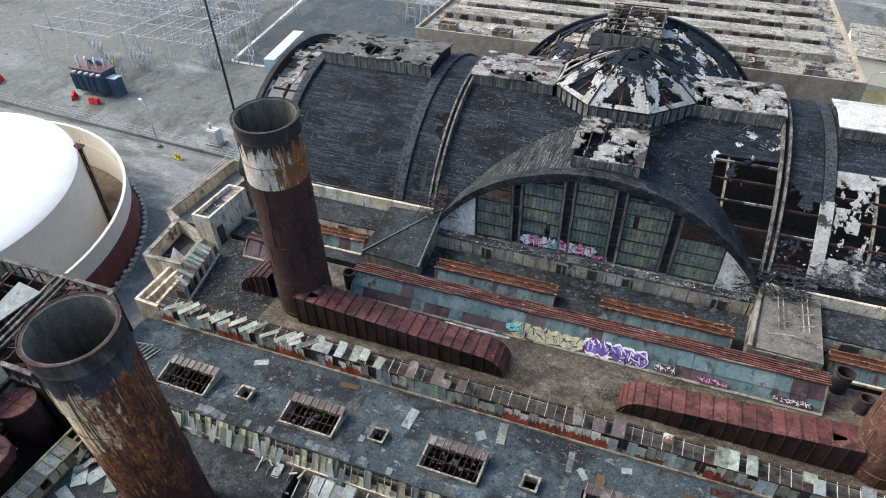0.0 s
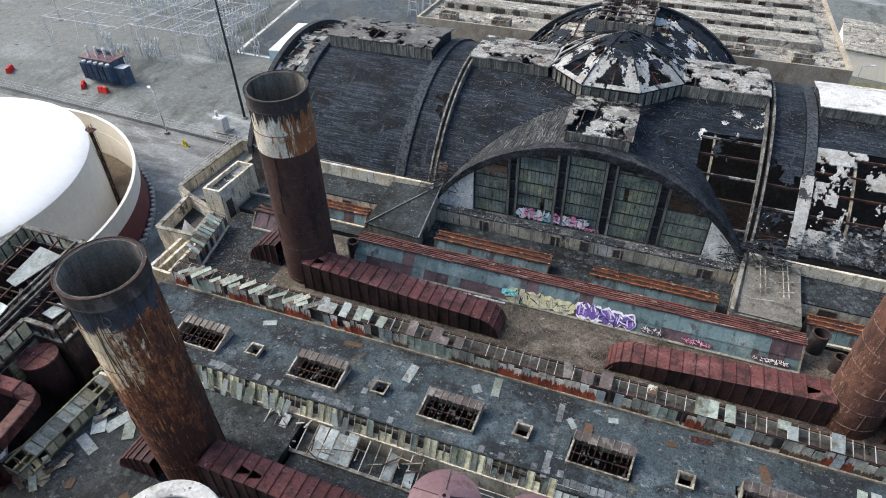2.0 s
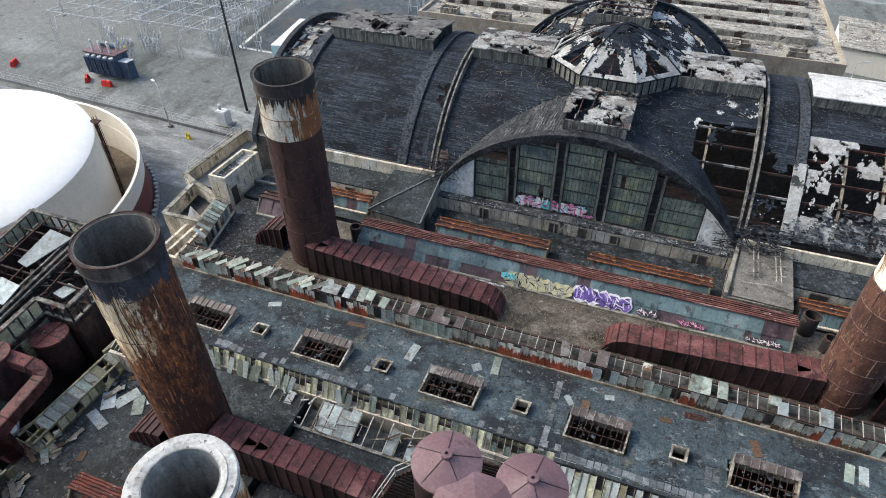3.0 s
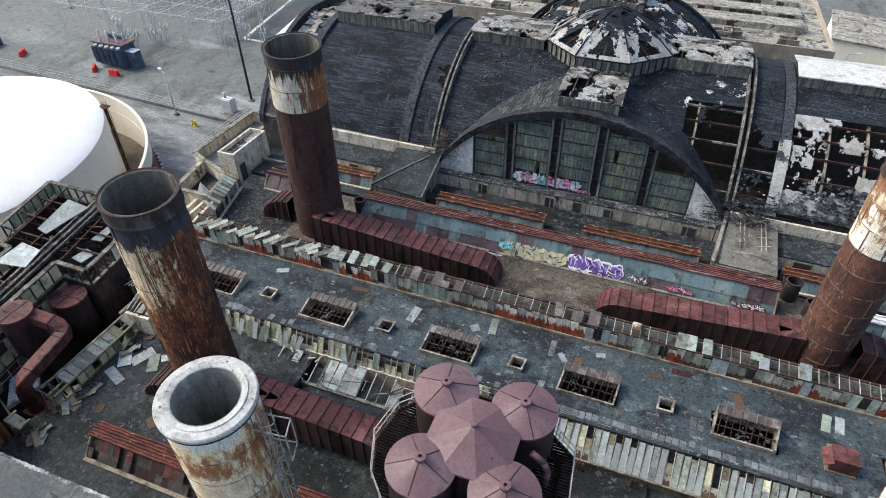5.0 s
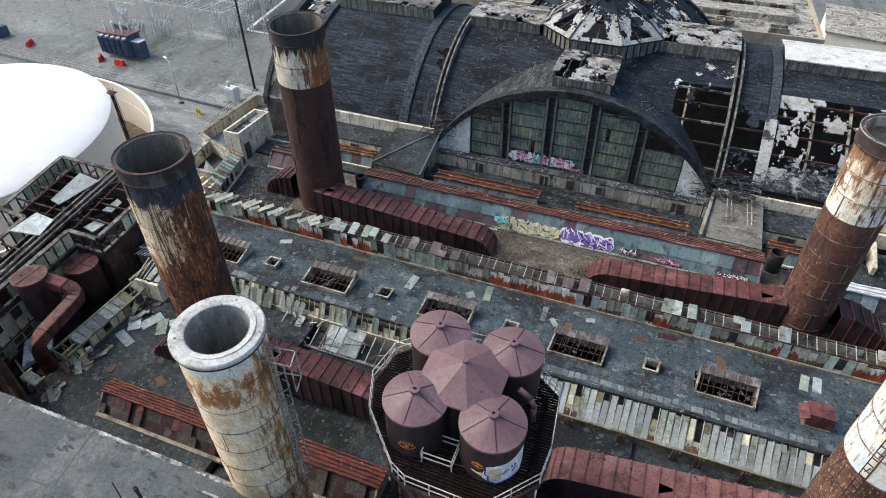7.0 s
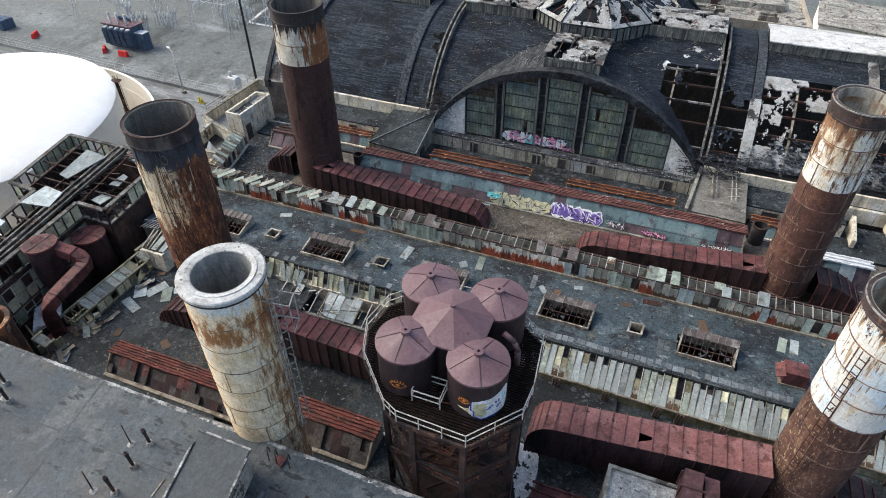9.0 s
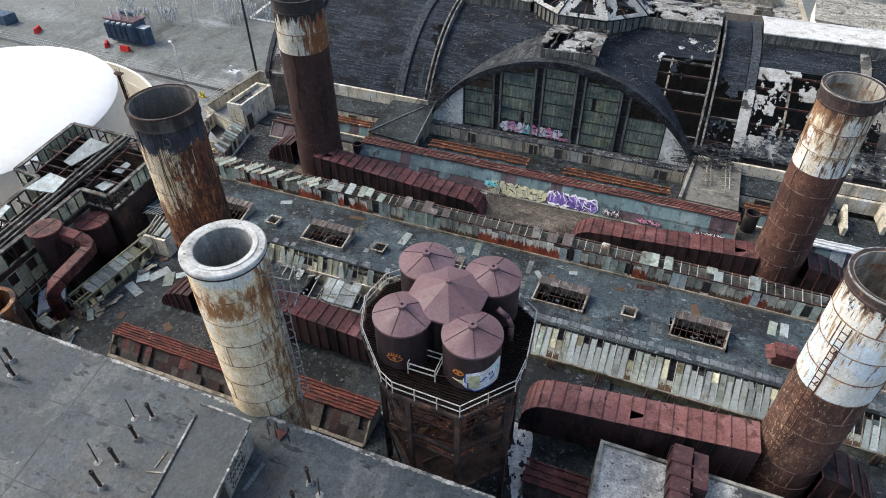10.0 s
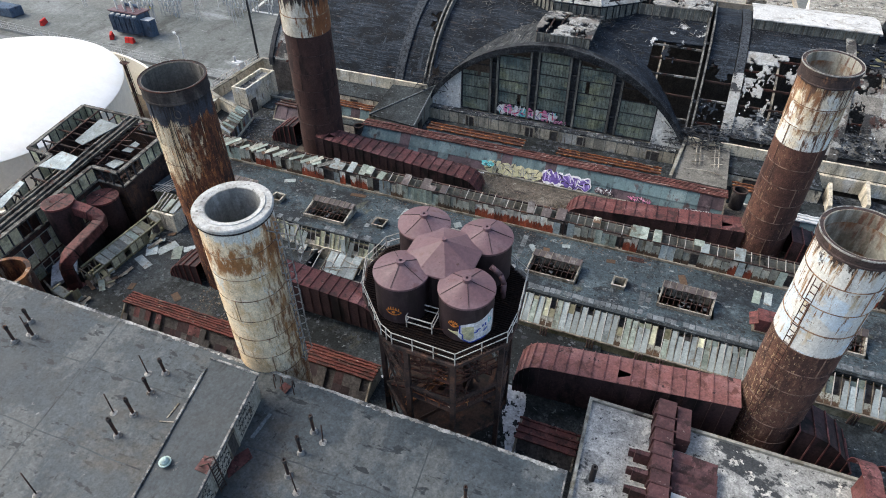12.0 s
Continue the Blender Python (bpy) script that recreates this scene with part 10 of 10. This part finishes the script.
# ---- graffiti as flat painted shapes ----


def graffiti(base, right, up, out, width, height, letters, fills, outline, label, seed, inks=("paint_black", "paint_white", "paint_black")):
    rr = random.Random(seed)
    base, right, up, out = Vector(base), Vector(right).normalized(), Vector(up).normalized(), Vector(out).normalized()
    c = base + right * width / 2
    s = thing("graffiti", c.x, c.y, c.z, label, "graffiti", "large graffiti pieces")

    def blob(cx, cz, rx, rz, lift, material, wob=0.3, n=18):
        bm = nb()
        ph = rr.uniform(0, 6)
        A, B = [], []
        for i in range(n):
            a = 2 * math.pi * i / n
            k = 1 + wob * math.sin(3 * a + ph) * 0.5 + wob * 0.5 * math.sin(5 * a + 2 * ph)
            p = base + right * (cx + rx * k * math.cos(a)) + up * (cz + rz * k * math.sin(a))
            A.append(bm.verts.new(p + out * lift))
            B.append(bm.verts.new(p + out * (lift + 0.012)))
        for i in range(n):
            bm.faces.new((A[i], A[(i + 1) % n], B[(i + 1) % n], B[i]))
        bm.faces.new(A[::-1])
        bm.faces.new(B)
        return part("painted_shape", bm, material, s)
    def bar(cx, cz, length, w, turn, lift, material):
        """A slender bowed stroke."""
        bm = nb()
        A, B = [], []
        n = 7
        bow = rr.uniform(-0.35, 0.35) * length
        side = []
        for i in range(n):
            t = i / (n - 1) - 0.5
            u, v_ = t * length, bow * (0.25 - t * t)
            half = w * (0.5 - 0.7 * t * t)
            side.append(((u, v_ + half), (u, v_ - half)))
        loop = [p for p, q in side] + [q for p, q in side[::-1]]
        for u, v_ in loop:
            p = base + right * (cx + u * math.cos(turn) - v_ * math.sin(turn)) + up * (cz + u * math.sin(turn) + v_ * math.cos(turn))
            A.append(bm.verts.new(p + out * lift))
            B.append(bm.verts.new(p + out * (lift + 0.01)))
        m = len(loop)
        for i in range(m):
            bm.faces.new((A[i], A[(i + 1) % m], B[(i + 1) % m], B[i]))
        bm.faces.new(A[::-1])
        bm.faces.new(B)
        return part("spray_stroke", bm, material, s)
    step = width / letters
    for k in range(letters):
        x, z = step * (k + 0.5), height * (0.5 + rr.uniform(-0.05, 0.05))
        blob(x, z, step * 0.75, height * rr.uniform(0.42, 0.52), 0.002 * (k % 2), outline, 0.2)
    for k in range(letters):
        x, z = step * (k + 0.5), height * (0.5 + rr.uniform(-0.06, 0.06))
        f = fills[k % len(fills)]
        blob(x, z, step * 0.64, height * rr.uniform(0.36, 0.43), 0.016 + 0.002 * (k % 3), f, 0.25)
        for j in range(7):
            bar(x + rr.uniform(-0.5, 0.5) * step, z + rr.uniform(-0.3, 0.3) * height, rr.uniform(0.25, 0.6) * height, rr.uniform(0.05, 0.1) * height, rr.choice([0.3, 1.3, 1.8, 2.6]) + rr.uniform(-0.3, 0.3), 0.034 + 0.002 * (j % 3), inks[j % len(inks)])
    return s


sl = (0, 1.85, 2.2)
no = (0, -2.2, 1.85)
zone("gravel")
graffiti((-7.1, 39.26, 20.15), (1, 0, 0), sl, no, 6.6, 1.55, 7, ["paint_yellow"], "paint_yellow", "pale yellow bubble graffiti on the sloping sheets", 1, ("paint_black", "paint_grey", "paint_grey"))
graffiti((-7.6, 39.3, 20.9), (1, 0, 0), sl, no, 1.3, 0.7, 2, ["paint_cyan"], "paint_cyan", "turquoise spray tag beside the yellow graffiti", 9)
graffiti((0.0, 39.26, 20.15), (1, 0, 0), sl, no, 5.4, 1.75, 5, ["paint_purple"], "paint_white", "purple graffiti with pale outlines on the sloping sheets", 2, ("paint_black", "paint_white", "paint_violet", "paint_purple"))
graffiti((6.2, 39.28, 20.4), (1, 0, 0), sl, no, 1.8, 0.7, 4, ["purplemetal"], "purplemetal", "small white spray tag on the sheets", 3, ("paint_white",))
graffiti((10.0, 39.28, 20.3), (1, 0, 0), sl, no, 2.4, 0.7, 5, ["purplemetal"], "purplemetal", "small faded pink tag on the sheets", 4, ("paint_pink",))
graffiti((16.2, 39.28, 20.3), (1, 0, 0), sl, no, 3.0, 0.6, 6, ["purplemetal"], "purplemetal", "small white tag on the sheets", 5, ("paint_white",))
zone("hall")
graffiti((-9.2, 50.78, 22.35), (1, 0, 0), (0, 0, 1), (0, -1, 0), 7.8, 1.7, 8, ["paint_white", "paint_pink", "paint_white", "paint_cyan", "paint_pink"], "paint_black", "red, pink and white graffiti along the arch window sill", 6, ("paint_red", "paint_pink", "paint_white", "paint_black", "paint_cyan", "paint_white", "paint_purple"))
graffiti((-1.6, 50.78, 22.35), (1, 0, 0), (0, 0, 1), (0, -1, 0), 1.6, 0.55, 4, ["paint_pink"], "paint_black", "small pink tag beside the arch window graffiti", 7)


def wrap(cx, cy, lift, rows, material, parent, name="stroke"):
    """Paint round a silo: rows of (angle, lowest, highest) joined into one curved patch."""
    bm = nb()
    fine = []
    for (a, l0, h0), (b, l1, h1) in zip(rows, rows[1:]):
        n = max(1, int((b - a) / 0.08))
        fine += [(a + (b - a) * k / n, l0 + (l1 - l0) * k / n, h0 + (h1 - h0) * k / n) for k in range(n)]
    fine.append(rows[-1])
    grid = [[bm.verts.new((cx + (SR + e) * math.cos(a), cy + (SR + e) * math.sin(a), z)) for e in (lift, lift + 0.012) for z in (lo, hi)] for a, lo, hi in fine]
    for p, q in zip(grid, grid[1:]):
        for i, j in ((0, 1), (1, 3), (3, 2), (2, 0)):
            bm.faces.new((p[i], p[j], q[j], q[i]))
    bm.faces.new([grid[0][i] for i in (0, 1, 3, 2)])
    bm.faces.new([grid[-1][i] for i in (0, 2, 3, 1)])
    return part(name, bm, material, parent)


def stroke(cx, cy, lift, line, w, material, parent):
    """A spray stroke of width w along (angle, height) points."""
    for (a, z), (b, q) in zip(line, line[1:]):
        if abs(b - a) * SR >= abs(q - z):
            (a, z), (b, q) = sorted([(a, z), (b, q)])
            wrap(cx, cy, lift, [(a, z - w / 2, z + w / 2), (b, q - w / 2, q + w / 2)], material, parent)
        else:
            m, e, lo, hi = (a + b) / 2, w / 2 / SR, min(z, q), max(z, q)
            wrap(cx, cy, lift, [(m - e, lo, hi), (m + e, lo, hi)], material, parent)


zone("metres")
sg = thing("silo_graffiti", 2.02, 6.4, 42.40, "white and cream angular graffiti with blue edges round a silo shell", "graffiti")
wrap(2.02, 6.4, 0.0, [(-1.52, 42.75, 43.25), (-1.42, 42.55, 43.90), (-1.1, 42.20, 44.05), (-0.82, 42.35, 44.10), (-0.5, 42.40, 44.30), (-0.15, 42.40, 44.50), (-0.02, 43.00, 44.30)], "paint_white", sg, "field")
wrap(2.02, 6.4, 0.014, [(-1.38, 42.70, 43.70), (-1.1, 42.50, 43.80), (-0.95, 42.70, 43.70)], "paint_yellow", sg, "field")
wrap(2.02, 6.4, 0.0, [(-1.92, 43.02, 43.08), (-1.7, 42.95, 43.10), (-1.52, 42.80, 43.20)], "paint_yellow", sg, "spray_tail")
stroke(2.02, 6.4, 0.028, [(-1.46, 43.85), (-1.44, 43.10), (-1.36, 43.05), (-1.34, 42.55), (-1.1, 42.25), (-0.8, 42.40), (-0.45, 42.45)], 0.09, "paint_blue", sg)
stroke(2.02, 6.4, 0.028, [(-0.95, 43.15), (-0.84, 43.20), (-0.82, 43.40), (-0.7, 43.42)], 0.1, "paint_blue", sg)
stroke(2.02, 6.4, 0.028, [(-0.66, 43.70), (-0.56, 43.50), (-0.44, 43.75)], 0.11, "paint_blue", sg)
stroke(2.02, 6.4, 0.028, [(-0.6, 43.05), (-0.4, 43.25)], 0.12, "paint_blue", sg)
stroke(2.02, 6.4, 0.028, [(-0.36, 44.10), (-0.3, 43.60), (-0.14, 43.90)], 0.08, "paint_cyan", sg)
for cx_, cy_, a0, z0, k in ((2.02, 6.4, -1.7, 43.75, 0.7), (-2.55, 6.35, -1.5, 43.30, 1.0)):
    sg = thing("silo_graffiti", cx_, cy_, z0 - 0.3, "small orange spray-painted eye on a silo shell", "graffiti", "orange spray marks")
    lid = [(a0 + 0.3 * k * (i / 6 - 0.5) * 2, z0 + 0.26 * k * (1 - (i / 3 - 1) ** 2)) for i in range(7)]
    stroke(cx_, cy_, 0.0, lid, 0.07, "paint_orange", sg)
    stroke(cx_, cy_, 0.0, [(a, 2 * z0 - z) for a, z in lid], 0.07, "paint_orange", sg)
    wrap(cx_, cy_, 0.0, [(a0 - 0.07 * k, z0 - 0.06, z0 + 0.06), (a0, z0 - 0.13 * k, z0 + 0.13 * k), (a0 + 0.07 * k, z0 - 0.06, z0 + 0.06)], "paint_orange", sg)
    for i in range(1, 6):
        a, z = lid[i]
        wrap(cx_, cy_, 0.0, [(a - 0.015, z + 0.05, z + 0.22 * k), (a + 0.02, z + 0.05, z + 0.22 * k)], "paint_orange", sg)

# ---- loose sheets, pavers and rubble ----


def loose(x, y, z, w, l, turn, material, label):
    bm = nb()
    for i in range(2):
        slab(bm, (w * (i / 2 - 0.5), -l / 2, 0.05 + 0.02 * i), (w * ((i + 1) / 2 - 0.5), -l / 2, 0.07), (w * ((i + 1) / 2 - 0.5), l / 2, 0.06), (w * (i / 2 - 0.5), l / 2, 0.05 + 0.03 * i), 0.03)
    ob = part("loose_sheet", bm, material, None, local=True)
    ob.location = site((x, y, z))
    ob.rotation_euler = (rnd.uniform(-0.03, 0.03), 0, turn)
    return tagged(ob, label, "sheet", "loose roofing sheets")


zone("roof")
for x, y, w, l, t, m in ((-12.6, 27.2, 0.8, 1.9, -0.1, "sheet"), (-4.9, 28.4, 0.7, 2.0, 0.1, "greensheet"), (2.0, 26.9, 0.5, 1.0, 0.7, "sheet"), (23.6, 27.6, 0.7, 1.7, -0.1, "greensheet"), (24.6, 27.7, 0.7, 1.7, -0.05, "sheet"), (16.9, 27.4, 0.7, 1.5, 0.3, "panel"), (5.2, 28.4, 0.8, 0.5, 0.2, "sheet"), (9.9, 27.7, 0.9, 0.5, 0.1, "panel"), (12.2, 28.9, 1.7, 0.6, 0.1, "rust"), (-19.0, 28.6, 1.8, 0.5, 0.1, "panel"), (-27.9, 28.3, 1.3, 0.6, 0.4, "sheet"), (-6.5, 27.6, 0.8, 0.8, 0.6, "sheet"), (3.4, 26.5, 0.7, 1.6, 0.05, "panel"), (30.5, 28.2, 1.1, 0.6, -0.3, "rust")):
    loose(x, y, 20.0, w, l, t, m, "loose sheet of roofing metal lying on the flat roof")
zone("low")
for x, y, w, l, t, m in ((-37.2, 14.6, 1.2, 1.9, 0.6, "sheet"), (-35.8, 15.4, 1.1, 2.2, -0.5, "sheet"), (-34.3, 15.1, 1.0, 2.0, 0.5, "greensheet"), (-36.6, 12.6, 0.9, 2.2, 1.2, "sheet"), (-33.4, 16.2, 0.8, 1.4, -0.9, "sheet"), (-35.0, 9.2, 0.6, 0.9, 0.2, "panel"), (-29.8, 9.6, 0.7, 1.2, 1.0, "panel")):
    loose(x, y, 17.0, w, l, t, m, "loose pale sheet lying on the lower roof")
zone("roof")
pav = thing("roof_pavers", 2, 22, 20.0, "rows of loose grey paving slabs on the flat roof", "paving slabs")
bm = nb()
bx(bm, -0.24, 0.24, -0.3, 0.3, 0.0, 0.05)
bmesh.ops.recalc_face_normals(bm, faces=bm.faces)
pm = bpy.data.meshes.new("paver")
bm.to_mesh(pm)
bm.free()
rr = random.Random(81)
slots = [(x * 0.53, y) for x in range(-60, 84) for y in (21.35 if x > 4 else 21.85,)] + [(-15.6 + 0.5 * (k % 2) + 0.11 * k * 0.9, 24.0 + 0.36 * k) for k in range(12)] + [(0.9, 21.5 + 0.62 * k) for k in range(12)] + [(13.4, 21.6 + 0.62 * k) for k in range(11)] + [(14.0, 23.4 + 0.62 * k) for k in range(3)] + [(-30 + 0.53 * k, 22.0) for k in range(30)]
LOW_SLABS = [(-36.5 + 0.62 * i, 9.0 + 0.66 * j) for i in range(22) for j in range(9)]
for x, y in slots:
    if rr.random() < ((0.85 if x > 3 else 0.3) if y < 21.9 and (x > 3 or y > 21.8) else 0.3 if x < -14.1 and y < 22.1 else 0.6):
        piece("paver", pm, "paver", pav, Matrix.Translation((x + rr.uniform(-0.04, 0.04), y + rr.uniform(-0.05, 0.05), 20.0)) @ Matrix.Rotation(rr.uniform(-0.05, 0.05), 4, "Z"))


zone("low")
lpv = thing("roof_pavers", -30, 12, 17.0, "worn dark paving slabs laid on the lower roof", "paving slabs")
for x, y in LOW_SLABS:
    if noise.noise((x * 0.25, y * 0.3, 4.0)) + rr.uniform(-0.25, 0.25) > 0.36:
        piece("paver", pm, "darkpaver", lpv, Matrix.Translation((x + rr.uniform(-0.05, 0.05), y + rr.uniform(-0.05, 0.05), 16.98)) @ Matrix.Rotation(rr.uniform(-0.06, 0.06), 4, "Z"))


def rubble(name, n, place, sizes, material, label, seed, flat=0.5):
    """Many small broken pieces joined into one object."""
    rr = random.Random(seed)
    V, F = [], []
    for _ in range(n):
        x, y, z = place(rr)
        for _try in range(4):
            if noise.fractal((x * 0.35, y * 0.35, seed * 1.7), 0.7, 2.0, 3) > rr.uniform(-0.35, 0.3):
                break
            x, y, z = place(rr)
        a, l, w, h = rr.uniform(0, 6.28), sizes[0] + (sizes[1] - sizes[0]) * rr.random() ** 2.2, rr.uniform(0.03, 0.1), rr.uniform(0.015, 0.05)
        if rr.random() < flat:
            w = l * rr.uniform(0.4, 0.9)
        c, s = math.cos(a), math.sin(a)
        t = rr.uniform(-0.12, 0.12) * l
        b = len(V)
        for dz in (0, h):
            for u, v_ in ((-l, -w), (l, -w), (l, w), (-l, w)):
                k = rr.uniform(0.75, 1.1)
                V.append((x + (u * c - v_ * s) * k / 2, y + (u * s + v_ * c) * k / 2, z + dz + (t if u > 0 else 0)))
        F += [(b + 3, b + 2, b + 1, b), (b + 4, b + 5, b + 6, b + 7), (b, b + 1, b + 5, b + 4), (b + 1, b + 2, b + 6, b + 5), (b + 2, b + 3, b + 7, b + 6), (b + 3, b, b + 4, b + 7)]
    me = bpy.data.meshes.new(name)
    me.from_pydata([site(v) for v in V], [], F)
    me.materials.append(M[material])
    ob = new(name, me)
    return tagged(ob, label, "debris", "", "stuff")


def lath_rubble(n, place, seed):
    rr = random.Random(seed)
    bm = nb()
    for _ in range(n):
        x, y, z = place(rr)
        a, l = rr.uniform(0, 3.14), rr.uniform(0.25, 1.0)
        beam(bm, (x, y, z + 0.05), (x + l * math.cos(a), y + l * math.sin(a) * 0.6, z + 0.1 + 0.3 * l * math.sin(a)), 0.04)
    return top("loose_laths", bm, "lathgrey", "loose burnt laths lying across the vaults", "laths", kind="stuff")


def on_nave(x0, x1):
    def f(rr):
        x, y = rr.uniform(x0, x1), rr.uniform(52.2, 66)
        while (x > 7.6 and y < 61.5) or -20.4 < x < -19.2 or 14.2 < x < 15.3:
            x, y = rr.uniform(x0, x1), rr.uniform(52.2, 66)
        return x, y, max(nave_z(y), tran_z(x) if -18.5 < x < 14.3 else 0) + 0.02
    return f


def on_flat(x0, x1, y0, y1, z):
    return lambda rr: (rr.uniform(x0, x1), rr.uniform(y0, y1), z)


M["bits"] = mat("mixed_roof_debris", (0.06, 0.068, 0.074), [((0.21, 0.24, 0.24), (3, 3, 3), 0.6, 0.66), ((0.05, 0.05, 0.05), (3, 3, 3), 0.55, 0.62)], island=0.6)
M["charbits"] = mat("charred_debris", (0.045, 0.05, 0.058), [((0.15, 0.155, 0.16), (3, 3, 3), 0.6, 0.66)], island=0.8)
M["palebits"] = mat("pale_plaster_flakes", (0.4, 0.42, 0.43), [((0.2, 0.2, 0.2), (3, 3, 3), 0.52, 0.6)], island=0.6)
M["rustbits"] = mat("rusty_debris", (0.1, 0.078, 0.062), [((0.2, 0.15, 0.11), (3, 3, 3), 0.52, 0.6)], island=0.6)
zone("roof")
rubble("roof_rubble", 5200, on_flat(-41, 45, 21.6, 29.4, 20.0), (0.03, 0.42), "bits", "scattered grey roofing fragments on the flat roof", 91)
zone("roof")
rubble("roof_rubble", 350, on_flat(-41, 45, 28.6, 29.6, 20.0), (0.06, 0.3), "rustbits", "rusty flakes fallen along the clerestory foot", 92)
zone("gravel")
rubble("gravel_rubble", 4200, on_flat(-40, 44, 32.3, 39.0, 19.99), (0.04, 0.2), "rustbits", "brown stones and litter on the gravel roof", 93)
zone("low")
rubble("lower_roof_rubble", 2600, on_flat(-38, -20.6, 7.6, 19.8, 17.0), (0.04, 0.32), "charbits", "debris strewn over the lower roof", 94)
zone("low_mid")
rubble("lower_roof_rubble", 2200, on_flat(-20, 11, 3.0, 20, 15.6), (0.05, 0.5), "charbits", "dark debris on the sunken roof", 95)
zone("low")
rubble("lower_roof_rubble", 450, on_flat(-39, -30, 4.0, 18, 17.0), (0.03, 0.2), "bits", "pale splinters and flakes over the lower roof", 121)
zone("low")
rubble("lower_roof_rubble", 420, on_flat(-30, -21, 8.6, 13, 17.0), (0.04, 0.3), "rustbits", "brown rubble heap on the lower roof", 122, 0.2)
zone("gravel")
rubble("side_rubble", 1500, on_flat(-41, -32.6, 31.6, 43, 20.0), (0.05, 0.5), "charbits", "dark burnt litter on the side roof", 127)
zone("hall")
rubble("annex_rubble", 160, on_flat(-18.8, 14.4, 49.3, 50.5, 22.22), (0.05, 0.32), "palebits", "white plaster flakes on the ledge under the arch", 125)
zone("hall")
rubble("charred_rubble", 500, on_nave(-39, -24.8), (0.03, 0.16), "charbits", "few charred fragments on the vault", 95, 0.3)
zone("hall")
rubble("charred_rubble", 3200, on_nave(-23, 14), (0.03, 0.2), "charbits", "charred laths and fragments over the vaults", 96, 0.3)
zone("hall")
lath_rubble(320, on_nave(-20, 14), 108)
zone("hall")
rubble("charred_rubble", 1600, on_nave(15, 44), (0.04, 0.28), "charbits", "charred laths and fragments over the vaults", 97, 0.4)
zone("annex")
rubble("annex_rubble", 2600, on_flat(-41, 45, 45.9, 49.4, 20.4), (0.06, 0.8), "charbits", "charred debris on the annex roof", 98)
zone("hall")
rubble("annex_rubble", 1300, on_flat(-18.8, 14.4, 49.4, 50.5, 22.2), (0.04, 0.4), "charbits", "grey and black debris on the ledge under the arch", 112)
zone("annex")
rubble("annex_rubble", 500, on_flat(20.3, 30, 47, 51, 22.25), (0.1, 0.7), "charbits", "charred debris on the annex ledge", 99)
zone("annex")
rubble("annex_rubble", 400, on_flat(-37, -24.6, 47.5, 51, 22.75), (0.05, 0.4), "bits", "grey debris on the annex ledge", 100)
zone("rear")
rubble("far_roof_rubble", 1200, on_flat(-38, 28, 95, 150, 28.0), (0.3, 1.2), "bits", "litter on the rear roof", 101)
zone("gravel")
rubble("side_rubble", 500, on_flat(-41, -32.5, 32.6, 45, 20.0), (0.05, 0.3), "bits", "grey litter on the side roof", 102)
zone("side")
rubble("side_rubble", 300, on_flat(-47.4, -44, 36.5, 40.5, 19.3), (0.1, 0.6), "charbits", "dark litter in the walled yard", 103)
zone("hall")
rubble("hall_edge_rubble", 2600, lambda rr: (lambda y: (rr.uniform(14.6, 46), y, nave_z(max(y, 51.7)) + rr.uniform(0.0, 0.35)))(51.3 + 2.6 * rr.random() ** 1.8), (0.1, 0.8), "charbits", "burnt debris heaped along the hall's front edge", 141, 0.35)
rubble("hall_edge_rubble", 220, lambda rr: (lambda y: (rr.uniform(15, 46), y, nave_z(max(y, 51.7)) + rr.uniform(0.05, 0.4)))(51.3 + 2.2 * rr.random() ** 1.8), (0.05, 0.3), "palebits", "pale plaster flakes along the hall's front edge", 142, 0.6)


def tangle(n, x0, x1, y0, y1, z0, z1, seed):
    """Burnt battens fallen across one another."""
    rr = random.Random(seed)
    bm = nb()
    for _ in range(n):
        x, y, z = rr.uniform(x0, x1), rr.uniform(y0, y1), z0 + (z1 - z0) * rr.random() ** 1.6
        a, l = rr.uniform(0, 6.28), rr.uniform(0.5, 2.2)
        beam(bm, (x, y, z), (x + l * math.cos(a), y + 0.7 * l * math.sin(a), max(z0, z + rr.uniform(-0.9, 0.5) * l * 0.6)), rr.uniform(0.04, 0.12), 0.05)
    return top("batten_heap", bm, "black", "heap of burnt battens fallen beside the arch", "debris", kind="stuff")


tangle(320, 12.6, 18.8, 49.4, 52.4, 23.2, 25.4, 151)
tangle(170, -21.0, -17.0, 50.2, 53.4, 24.0, 26.0, 152)
# dead weeds beside the ducts
zone("gravel")
bm = nb()
rr = random.Random(105)
for k in range(420):
    x, y = rr.choice([(-5.5, 35.5), (-5.0, 34.2), (3.0, 35.0), (2.6, 33.5), (-6.0, 38.5), (8, 38.7), (-15, 32.5)])
    x, y = x + rr.gauss(0, 0.7), y + rr.gauss(0, 0.35)
    z = 20.0
    a, h = rr.uniform(0, 6.28), rr.uniform(0.2, 0.8)
    beam(bm, (x, y, z), (x + h * 0.6 * math.cos(a), y + h * 0.6 * math.sin(a), z + h), 0.025)
top("dead_weeds", bm, "wood", "dry leafless weeds growing from the roof gravel", "weeds", kind="stuff")
